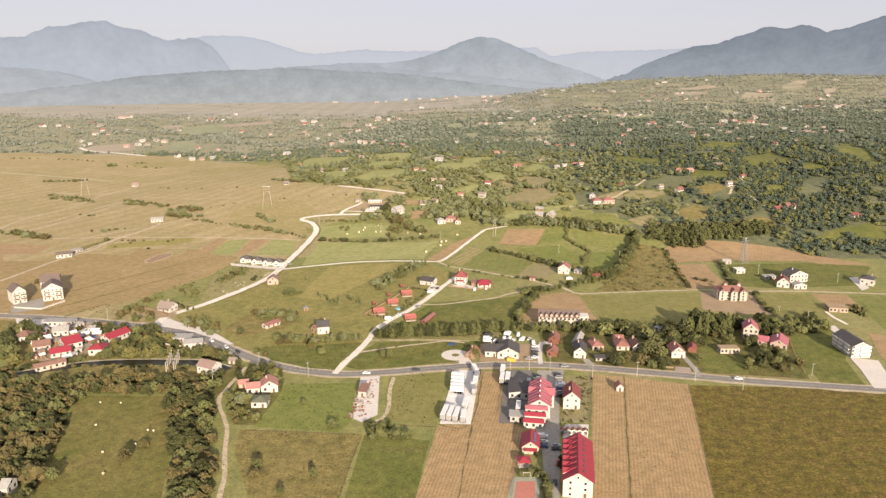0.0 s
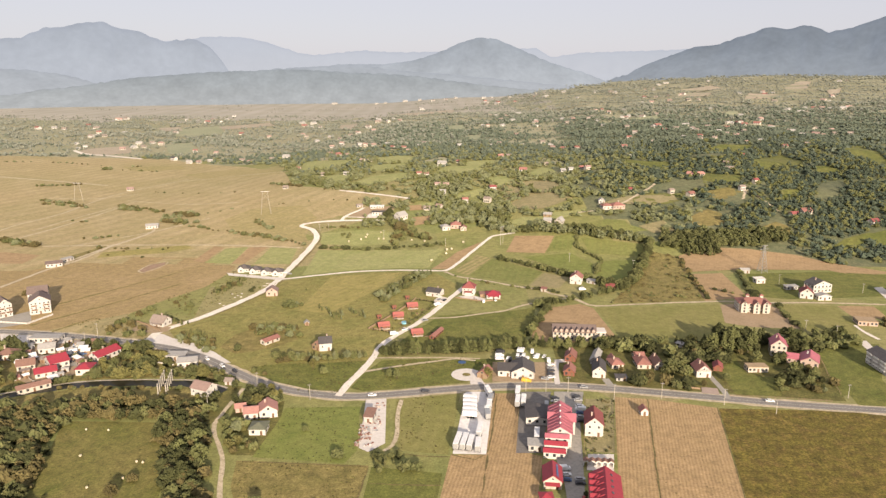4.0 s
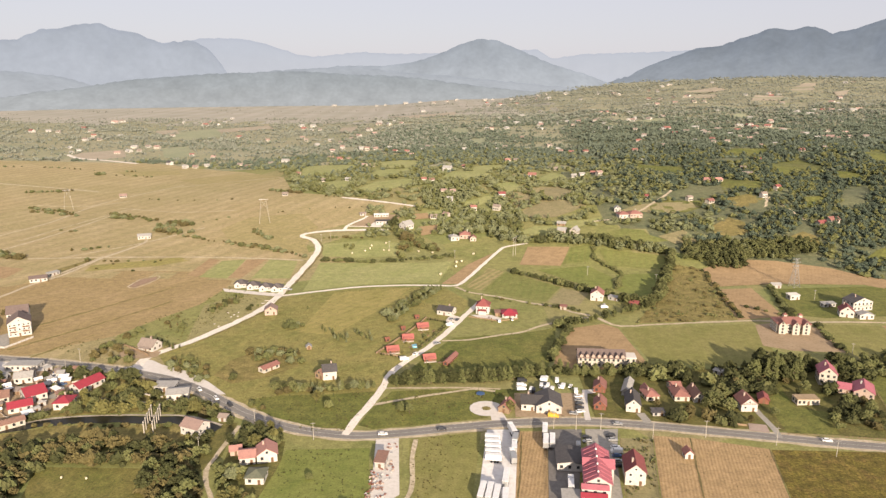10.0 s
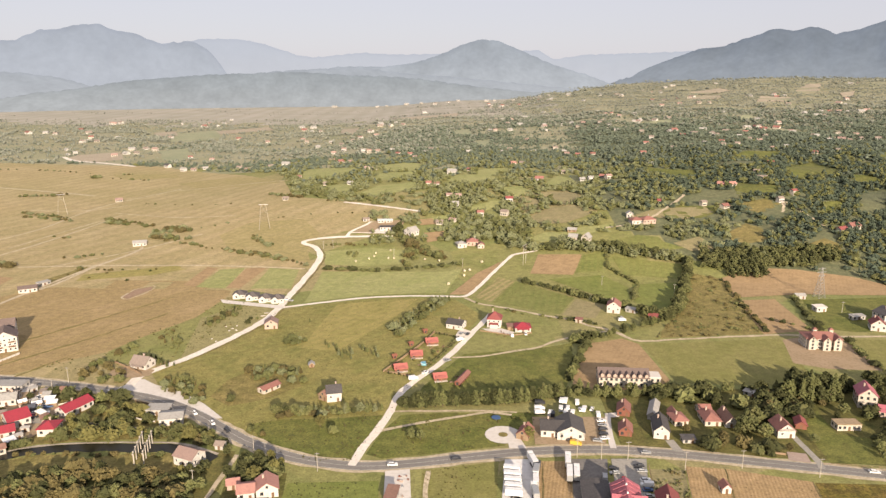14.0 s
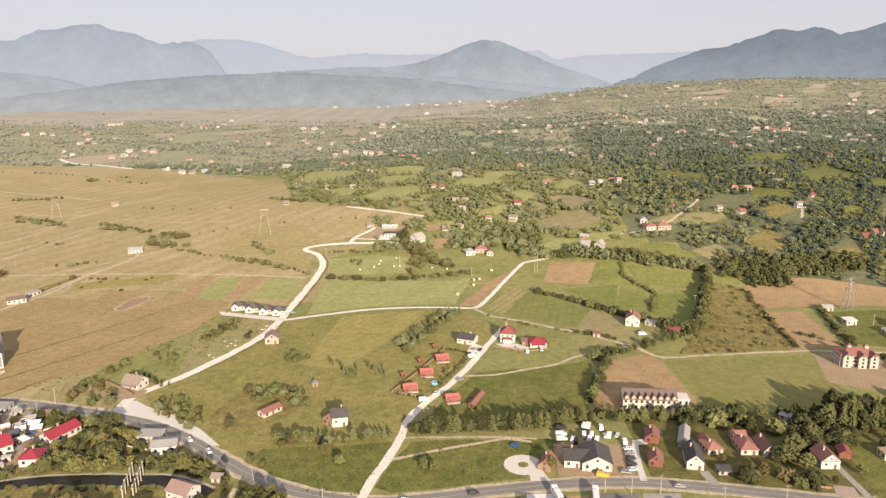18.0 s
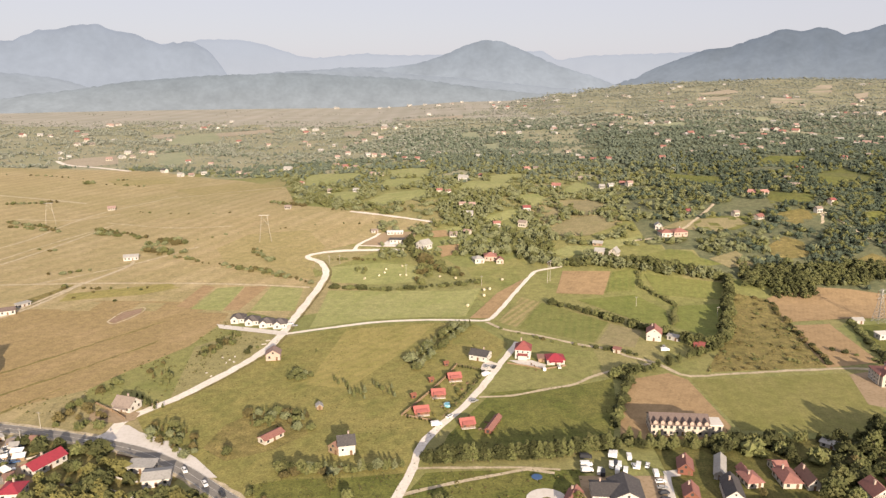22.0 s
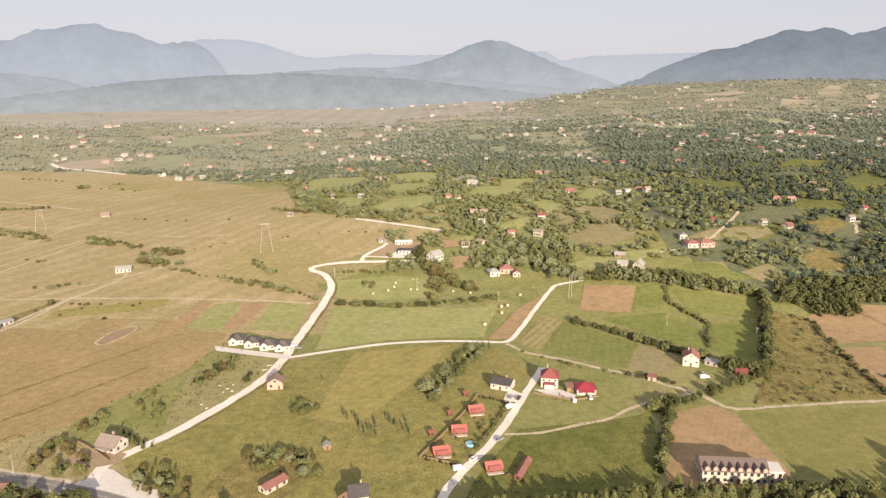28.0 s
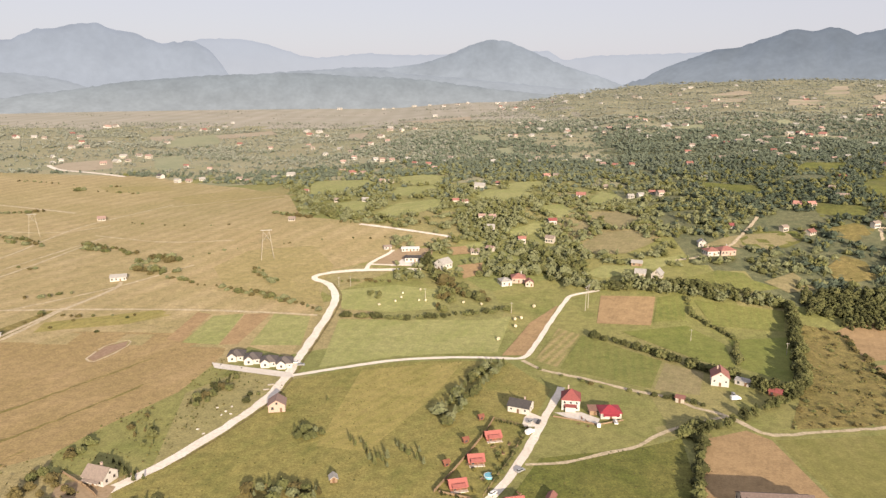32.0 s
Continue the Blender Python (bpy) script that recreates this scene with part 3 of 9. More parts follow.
PATH_E = [(-32.3, 614.7), (-21.9, 601.0), (1.9, 588.8), (26.6, 573.8), (42.6, 567.0), (51.2, 556.2), (64.0, 548.1), (71.9, 535.5), (79.8, 528.6), (102.2, 532.5), (136.1, 538.6), (174.0, 543.9)]
road(PATH_E, 2.6, TRACK, "pale dirt track along field edges", "farm_track", 0.13, 0.5)
road([(-38.1, 496.6), (-20.8, 499.3), (0.4, 509.1), (14.2, 515.3), (27.3, 527.7), (46.2, 538.8), (63.6, 546.8)], 2.2, TRACK, "faint two-rut track through the meadow", "farm_track", 0.12, 0.3)
road([(-70.6, 404.0), (-54.2, 412.1), (-29.4, 422.0), (-17.9, 426.0), (-6.6, 423.5)], 2.0, TRACK, "pale dirt track across the pasture", "farm_track", 0.12, 0.3)
road([(-65.8, 425.0), (-44.8, 426.4), (-19.1, 427.5), (-3.8, 426.6)], 1.6, TRACK, "faint path along the hedge", "farm_track", 0.11, 0.3)
road([(-93.0, 222.0), (-100.4, 251.7), (-104.1, 268.4), (-110.1, 286.6), (-117.0, 309.9), (-126.3, 327.1), (-131.2, 339.7), (-131.2, 349.9), (-130.4, 364.4), (-129.7, 379.9)], 2.1, TRACK, "pale dirt lane winding beside the wood", "farm_track", 0.12, 0.25)
road([(174.0, 543.9), (190.0, 542.5), (207.7, 541.7), (240.0, 543.3), (273.1, 542.1), (308.1, 539.6), (380.0, 534.0)], 2.8, TRACK, "pale straight track to the villas", "farm_track", 0.14, 0.3)
road([(-290.1, 604.3), (-289.0, 623.3), (-279.0, 634.6), (-275.0, 624.9), (-283.0, 600.1), (-290.1, 604.3)], 1.0, TRACK, "pale spoil heaped round a dug pit", "spoil_bank", 0.16, 0.3)
road([(-169.3, 684.7), (-215.1, 689.8), (-276.7, 692.7), (-353.5, 690.6), (-419.7, 684.6)], 2.6, TRACK, "straight farm track across dry meadow", "farm_track", 0.14, 0.4)
road([(-367.1, 609.7), (-360.0, 631.0), (-355.9, 660.4), (-352.8, 689.4), (-339.8, 737.5), (-342.0, 756.0)], 3.4, TRACK, "pale track to a lone white house", "farm_track", 0.15, 0.4)
road([(-481.9, 659.5), (-504.6, 759.1), (-489.0, 837.2), (-483.3, 959.6), (-431.3, 1076.3)], 2.4, TRACK, "faint track over the dry plain", "farm_track", 0.14, 0.5)
road([(-467.0, 701.3), (-449.6, 779.0), (-435.5, 876.7)], 2.2, TRACK, "faint track over the dry plain", "farm_track", 0.14, 0.5)
road([(-378.0, 539.2), (-367.8, 610.5), (-354.1, 693.5)], 3.2, TRACK, "dirt track across the dry plain", "farm_track", 0.16, 0.4)
for line in ([(-470.0, 751.0), (-457.0, 820.0), (-433.0, 905.0)], [(-393.0, 686.0), (-344.0, 739.0), (-300.0, 800.0)], [(-437.0, 1060.0), (-358.0, 1086.0), (-283.0, 1099.0)], [(-448.0, 918.0), (-360.0, 881.0), (-290.0, 875.0)], [(-560.0, 935.0), (-510.0, 930.0), (-478.0, 942.0), (-455.0, 965.0)]):
    road(line, 2.0, TRACK, "faint trodden line over the dry plain", "farm_track", 0.13, 0.7)
road([(-745.2, 1101.1), (-613.2, 1059.3), (-528.7, 1028.5)], 4.5, TRACK, "pale track on the far plain", "farm_track", 0.3, 0.5)
road([(-790.8, 1419.0), (-739.6, 1365.5), (-669.3, 1334.7), (-599.0, 1298.0)], 8.0, GRAVEL, "pale new estate road in the distance", "gravel_road", 0.3, 0.5)
road([(-175.4, 912.4), (-128.6, 887.9), (-82.9, 864.1)], 4.5, GRAVEL, "pale track in the distance", "farm_track", 0.3, 0.5)
road([(99.9, 787.3), (122.5, 795.9), (148.5, 813.9), (169.7, 843.0), (208.8, 911.3)], 3.0, TRACK, "track climbing the hillside", "farm_track", 0.3, 0.4)
road([(287.3, 837.1), (302.7, 865.6), (309.3, 827.2), (309.5, 793.3)], 3.0, TRACK, "eroded pale gully in the hillside", "farm_track", 0.3, 1.2)
RIVER = [(-272.0, 353.3), (-247.0, 367.0), (-235.5, 372.9), (-223.6, 379.0), (-202.0, 383.1), (-181.3, 384.0), (-157.5, 383.9), (-138.8, 375.5)]
road([(q[0] + 0.4, q[1] + 4.6) for q in RIVER], 1.4, STONE_BANK, "pale stone edge of the river bank", "river_bank", 0.12, 0.35)
road(RIVER, 7.5, WATER, "dark slow river between wooded banks", "river", 0.10, 0.8)

for line in ([(-0.9, 317.3), (-3.2, 291.9), (-5.8, 255.9), (-7.1, 234.8)], [(114.9, 368.4), (104.9, 312.6), (95.4, 260.8), (90.8, 236.2)], [(82.0, 377.1), (70.9, 310.9), (62.3, 259.2)], [(4.6, 378.7), (-2.0, 317.2), (-17.0, 316.5)], [(-52.1, 304.8), (-53.0, 282.2), (-53.0, 253.6)], [(-50.1, 292.0), (-34.8, 291.3), (-20.3, 292.0)], [(-110.9, 306.3), (-84.1, 306.0), (-52.1, 304.8)], [(-41.6, 316.4), (-26.6, 314.3), (-18.0, 314.8)]):
    road(line, 0.5, WEEDS, "dark weedy strip along a field edge", "field_edge", 0.11, 0.4)

for line in ([(-314.7, 503.0), (-282.0, 556.0), (-243.0, 621.0)], [(-301.0, 470.0), (-264.0, 527.0), (-240.0, 570.0)], [(-283.0, 452.0), (-262.0, 498.0)]):
    road(line, 1.7, SCRUB, "darker strip of rank grass along an old field line", "field_edge", 0.09, 0.9)

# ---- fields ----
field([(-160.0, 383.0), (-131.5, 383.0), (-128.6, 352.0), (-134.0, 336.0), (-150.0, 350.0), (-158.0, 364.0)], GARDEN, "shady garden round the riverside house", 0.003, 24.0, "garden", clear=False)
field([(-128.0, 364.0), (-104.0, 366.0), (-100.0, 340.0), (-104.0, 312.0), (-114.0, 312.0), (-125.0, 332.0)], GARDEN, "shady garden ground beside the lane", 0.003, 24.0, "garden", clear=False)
EAST_GARDENS = [(40.2, 448.8), (71.3, 452.6), (97.1, 457.8), (129.2, 459.4), (166.7, 465.7), (196.0, 462.8), (198.0, 440.0), (182.8, 378.5), (127.3, 385.7), (100.6, 388.4), (70.8, 393.0), (41.4, 396.3)]
field([(-145.1, 797.6), (-134.5, 820.9), (-128.0, 833.0), (-97.7, 834.8), (-99.5, 789.3), (-129.0, 789.4)], DIRT, "bare trampled building yard at the road's end", 0.02, 12.0, "yard")
field([(-128.2, 790.6), (-123.0, 806.0), (-100.7, 812.0), (-101.5, 792.3)], CONCRETE, "pale concrete apron of the white building", 0.06, 12.0, "yard")
field([(-359.8, 381.6), (-265.3, 461.7), (-261.6, 482.2), (-257.5, 505.3), (-247.7, 533.9), (-234.9, 580.2), (-209.5, 609.7), (-200.0, 627.9)] + [(-170.2, 612.8), (-172.4, 680.3), (-177.1, 742.7), (-184.6, 776.0), (-131.4, 814.6), (-83.1, 866.7), (-245.2, 959.2), (-291.0, 1091.2), (-380.0, 1185.0), (-560.0, 1300.0), (-836.7, 1330.5), (-1803.0, 1340.4)], DRY, "wide dry tan meadow with faint mowing lines", 0.004, 24.0, "dry_meadow", clear=False)
field([(-338.9, 425.6), (-294.1, 451.3), (-266.0, 480.5), (-247.0, 496.8), (-236.4, 523.9), (-217.2, 561.7), (-210.5, 610.8), (-216.1, 638.2), (-229.6, 650.1), (-282.5, 656.6), (-327.6, 645.9), (-363.2, 629.3), (-415.9, 601.0), (-514.5, 560.0)], NEARDRY, "brownish dry meadow near the junction", 0.006, 24.0, "dry_meadow", clear=False)
field([(-206.7, 467.0), (-191.9, 489.6), (-177.5, 519.9), (-167.4, 550.7), (-164.1, 579.0), (-137.6, 594.4), (-106.8, 607.6), (-73.9, 612.7), (-40.7, 611.7), (-19.6, 574.4), (-36.4, 523.5), (-55.5, 470.3)] + [(-66.2, 426.9), (-74.0, 383.3), (-105.2, 384.0), (-127.4, 397.1), (-145.6, 411.0), (-165.4, 426.0), (-190.3, 443.0)], MEADOW, "rough yellowish meadow between road and lane", 0.004, 24.0, "meadow", clear=False)
field([(-246.9, 350.3), (-249.7, 360.6), (-231.3, 370.1), (-219.6, 375.9), (-205.1, 377.5), (-194.4, 374.1), (-190.3, 364.0), (-209.8, 359.6), (-221.3, 354.8)], SCRUB, "rough tan grass strip beside the river", name="river_meadow")
field([(-321.4, 450.2), (-260.6, 444.0), (-216.9, 443.0), (-183.0, 434.8), (-164.0, 412.8), (-165.9, 393.5), (-204.0, 389.8), (-239.0, 382.1), (-263.9, 373.1)], SCRUB, "trodden brown garden ground of the hamlet", 0.003, 24.0, "garden", clear=False)
field([(-194.4, 374.1), (-184.6, 377.4), (-173.0, 379.8), (-160.4, 380.4), (-152.1, 371.1), (-155.6, 362.8), (-167.1, 361.4), (-189.8, 363.1)], SCRUB, "rough grass of the river bank below the pipe bridge", name="river_meadow")
field([(-532.3, 643.2), (-440.8, 661.2), (-403.1, 652.6), (-400.8, 622.5), (-408.5, 611.5), (-455.9, 549.1)], PLOUGH, "pinkish bare plot on the plain", 0.01, 24.0)
field([(-163.0, 438.2), (-160.3, 460.5), (-147.9, 476.6), (-126.1, 472.2), (-118.3, 453.3), (-131.2, 437.4), (-149.0, 427.1)], SCRUB, "trampled tan grass round the sheep shed", 0.012, 24.0, "worn_pasture", clear=False)
field([(-217.2, 445.6), (-213.2, 451.1), (-211.9, 458.8), (-206.3, 458.0), (-198.2, 451.8), (-180.5, 443.4), (-162.8, 429.5), (-147.8, 414.0), (-157.7, 413.5), (-172.8, 425.2), (-190.8, 433.4), (-208.9, 440.3)], CONCRETE, "broad pale gravel apron at the junction", 0.085, 24.0, "gravel_apron")
field([(-204.9, 339.4), (-158.7, 340.3), (-134.9, 287.9), (-123.2, 250.1), (-117.3, 232.8), (-171.4, 230.2), (-176.2, 252.3), (-196.0, 311.7)], HAYMEADOW, "green mown meadow enclosed by woods")
field([(3.0, 380.2), (16.6, 380.8), (11.6, 321.9), (23.0, 316.8), (14.6, 256.9), (11.2, 229.1), (-24.7, 227.3), (-22.9, 255.0), (-17.3, 316.5), (-2.0, 317.2)], STUBBLE, "tan stubble field strip running from the road")
field([(65.6, 378.6), (81.7, 377.1), (61.9, 259.2), (56.9, 231.3), (41.1, 230.5), (46.5, 258.4), (53.6, 304.8)], STUBBLE, "tan stubble field beside the hotel")
field([(82.3, 377.2), (114.6, 368.4), (95.2, 260.8), (89.7, 232.9), (57.5, 231.3), (62.3, 259.2)], STUBBLE, "combed straw stubble field")
field([(115.3, 367.7), (168.4, 367.5), (216.7, 365.7), (253.9, 364.1), (185.1, 237.5), (90.6, 232.9), (95.8, 260.8)], OLIVE, "olive-brown standing crop")
field([(-47.2, 370.0), (-14.3, 379.3), (-18.6, 316.4), (-40.6, 319.4), (-46.0, 347.2)], HAYFIELD, "mown grass strip beside a scrap yard")
field([(-110.0, 307.4), (-52.2, 305.9), (-53.0, 253.6), (-50.0, 226.1), (-82.3, 224.5), (-88.7, 251.8), (-105.9, 286.8)], SCRUB, "weedy yellow-green meadow")
field([(213.4, 537.7), (250.7, 536.7), (247.0, 495.9), (233.1, 471.9), (211.4, 475.1), (204.3, 498.6)], HAYFIELD, "mown field south of the villa road")
field([(252.4, 536.8), (277.7, 536.7), (276.0, 506.0), (266.4, 510.6), (251.3, 503.5)], PLOUGH, "bare brown plot by the unfinished house")
field([(278.2, 535.3), (305.1, 533.9), (345.0, 533.0), (300.0, 455.0), (265.9, 459.5), (271.6, 493.5)], GREEN, "green plot at the eastern edge")
field([(-347.0, 645.0), (-350.8, 664.3), (-283.1, 692.9), (-270.6, 682.5), (-293.0, 664.0), (-330.0, 652.0)], FAINT, "greener strip of grass on the dry plain", 0.02, 24.0)
field([(-290.1, 605.3), (-288.0, 623.3), (-278.5, 633.6), (-275.7, 623.9), (-283.8, 601.1)], PITSOIL, "red-brown dug foundation pit", 0.05, 24.0, "pit")
field([(-101.7, 358.4), (-64.6, 361.7), (-59.1, 318.4), (-63.0, 307.0), (-104.2, 310.5), (-101.6, 341.1)], BRIGHT, "bright green lawn-like meadow by the road")
field([(-50.8, 304.9), (-20.3, 301.1), (-22.9, 255.0), (-24.3, 233.9), (-49.2, 232.7), (-50.8, 253.7)], LUSH, "deep green hay meadow")
field([(48.2, 524.2), (68.6, 532.8), (76.9, 523.7), (82.3, 469.2), (73.0, 456.5), (26.9, 454.5), (33.5, 488.7)], PLOUGH, "bare harvested field behind the row house")
field([(78.5, 523.8), (123.4, 529.9), (168.5, 537.0), (164.1, 494.3), (161.0, 462.7), (127.7, 464.3), (85.3, 465.6)], HAYFIELD, "flat pale green hayfield with a dark tree shadow")
field([(31.4, 728.1), (69.0, 719.7), (56.0, 674.7), (20.8, 677.9)], PLOUGH, "pinkish harvested plot")
field([(70.4, 718.6), (88.9, 722.2), (81.4, 684.4), (58.7, 680.1)], GREEN, "striped green plot")
field([(34.7, 663.9), (79.4, 675.0), (94.8, 646.0), (89.2, 608.9), (72.8, 618.2)], BRIGHT, "bright green clover plot")
field([(99.8, 652.7), (138.4, 659.1), (114.7, 586.1), (92.5, 609.1)], BRIGHT, "fresh green paddock inside a hedge")
field([(94.3, 712.6), (151.7, 698.0), (140.0, 667.9), (96.8, 675.5)], GREEN, "olive paddock inside a hedge")
field([(-5.8, 667.9), (7.0, 658.8), (-13.1, 605.5), (-25.0, 615.1)], HAYROWS, "meadow with raked hay rows")
field([(8.2, 657.0), (49.5, 617.1), (34.2, 578.5), (-11.9, 603.9)], GREEN, "smooth green meadow")
field([(50.6, 614.6), (69.1, 601.4), (57.8, 571.2), (35.7, 577.1)], GREYFIELD, "pale cut plot")
field([(-23.7, 677.1), (-1.3, 711.4), (-28.2, 622.0), (-44.4, 621.2)], PLOUGH, "narrow bare strip beside the track")
field([(-133.1, 408.7), (-119.4, 413.7), (-94.7, 416.2), (-70.0, 420.8), (-71.1, 408.1), (-76.5, 386.1), (-78.3, 375.0), (-100.7, 375.9), (-120.1, 389.1)], LUSH, "deep green pasture between road and hedge")
field([(-61.1, 421.6), (-44.7, 423.9), (3.9, 427.0), (7.1, 422.1), (-11.4, 393.0), (-29.9, 388.1), (-65.5, 379.4), (-73.2, 383.0), (-68.2, 404.5)], LUSH, "pasture crossed by faint tracks")
field([(-31.5, 502.3), (16.8, 514.6), (35.7, 523.7), (31.7, 488.6), (23.1, 452.6), (-7.4, 447.2), (-56.0, 440.6), (-52.7, 455.4)], LUSH, "deep green meadow north of the hedge")
# paler grass of this and the hay-heap meadow stands for veiling glare
field([(-149.8, 598.7), (-153.1, 677.9), (-41.8, 680.3), (-49.7, 624.5), (-74.2, 622.4), (-107.8, 617.2)], HILLMEADOW, "broad mown meadow above the track")
field([(-64.6, 672.2), (-35.7, 688.8), (-47.0, 625.6), (-74.3, 625.1)], HILLMEADOW, "green strip with hay bales")
field([(-163.5, 734.6), (-122.0, 747.0), (-82.4, 736.1), (-88.8, 699.2), (-120.0, 692.7), (-154.6, 697.0)], HILLMEADOW, "meadow dotted with hay heaps")
field([(-124.9, 595.9), (-67.2, 611.3), (-81.1, 564.3), (-108.1, 504.3), (-131.9, 508.2)], FAINT, "mown meadow with faint hay rows")
field([(-241.0, 681.3), (-221.2, 686.3), (-219.9, 630.1), (-243.8, 632.7)], HILLMEADOW, "green strip of crop")
field([(-220.1, 685.2), (-202.6, 688.0), (-208.3, 631.6), (-219.2, 630.1)], PLOUGH, "brown bare strip")
field([(-199.9, 687.0), (-173.5, 682.4), (-168.5, 631.6), (-200.0, 630.1)], HILLMEADOW, "green strip of crop")
field([(-254.9, 688.7), (-243.7, 684.5), (-245.6, 633.6), (-256.2, 638.0)], PLOUGH, "tan bare strip")
field([(173.0, 668.8), (206.8, 694.6), (242.8, 690.5), (282.5, 675.7), (302.8, 655.7), (341.9, 626.2), (303.9, 617.7), (290.5, 632.6), (219.4, 632.6), (166.8, 621.9)], PLOUGH, "large bare pinkish field")
field([(167.0, 616.2), (197.7, 620.3), (196.2, 554.0), (161.1, 543.9)], PLOUGH, "brown bare field")
field([(169.2, 534.8), (185.1, 540.6), (209.3, 531.4), (205.9, 487.5), (176.2, 488.8), (160.1, 496.6)], DIRT, "bare ground round the yellow guest house")
field([(211.4, 618.1), (288.2, 628.3), (337.4, 619.1), (301.4, 561.7), (222.2, 550.7), (203.4, 557.6)], LUSH, "green plot with a mast")
field([(153.3, 680.5), (175.3, 668.9), (161.5, 545.0), (89.7, 534.6), (116.8, 583.7)], SCRUB, "scrubby sloping meadow with bushes")
field([(145.9, 434.8), (144.1, 410.3), (157.1, 406.9), (152.7, 384.2), (129.1, 383.2), (130.1, 400.5), (132.5, 418.1)], LUSH, "dark green lawn in front of a roofless ruin", name="lawn")
field([(198.7, 447.3), (219.6, 460.6), (242.6, 461.6), (208.4, 392.0), (183.0, 384.9), (189.5, 413.6)], LUSH, "green garden strip inside a fence", name="lawn")
# darker ground colour carries tree shade between the houses
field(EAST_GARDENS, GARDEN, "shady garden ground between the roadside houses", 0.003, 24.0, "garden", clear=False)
field([(50.0, 375.5), (64.5, 375.5), (55.3, 321.2), (42.7, 321.7)], GREYFIELD, "overgrown tan garden of the white house", name="garden")
field([(187.0, 374.5), (209.5, 372.6), (216.5, 411.0), (219.0, 437.0), (229.0, 457.0), (203.0, 454.0), (191.0, 412.0)], LUSH, "green paddock beside an apartment house")
field([(252.6, 453.5), (276.5, 444.7), (262.2, 391.0), (236.1, 393.7), (240.5, 419.5)], PLOUGH, "bare brown plot behind the apartment house")
field([(-458.7, 1124.6), (-382.7, 1172.8), (-299.1, 1110.1), (-295.0, 1080.2), (-334.8, 1068.7), (-400.1, 1070.5)], PLAINGREEN, "olive unmown patch on the dry plain")
field([(-590.4, 1202.7), (-498.9, 1221.4), (-474.7, 1182.6), (-551.8, 1158.0)], PLAINGREEN, "olive unmown patch on the dry plain")
field([(-280.3, 792.6), (-264.3, 839.1), (-208.4, 848.1), (-178.5, 792.6), (-179.2, 736.5), (-168.0, 703.3), (-212.1, 715.0), (-257.8, 749.7)], PLAINGREEN, "greener sweep of grass on the dry plain", 0.01, 12.0, "field", clear=False)
field([(-376.6, 642.0), (-360.7, 688.3), (-351.7, 682.1), (-359.5, 624.6)], SCRUB, "dark weedy strip between two tracks", 0.01, 12.0, "field", clear=False)
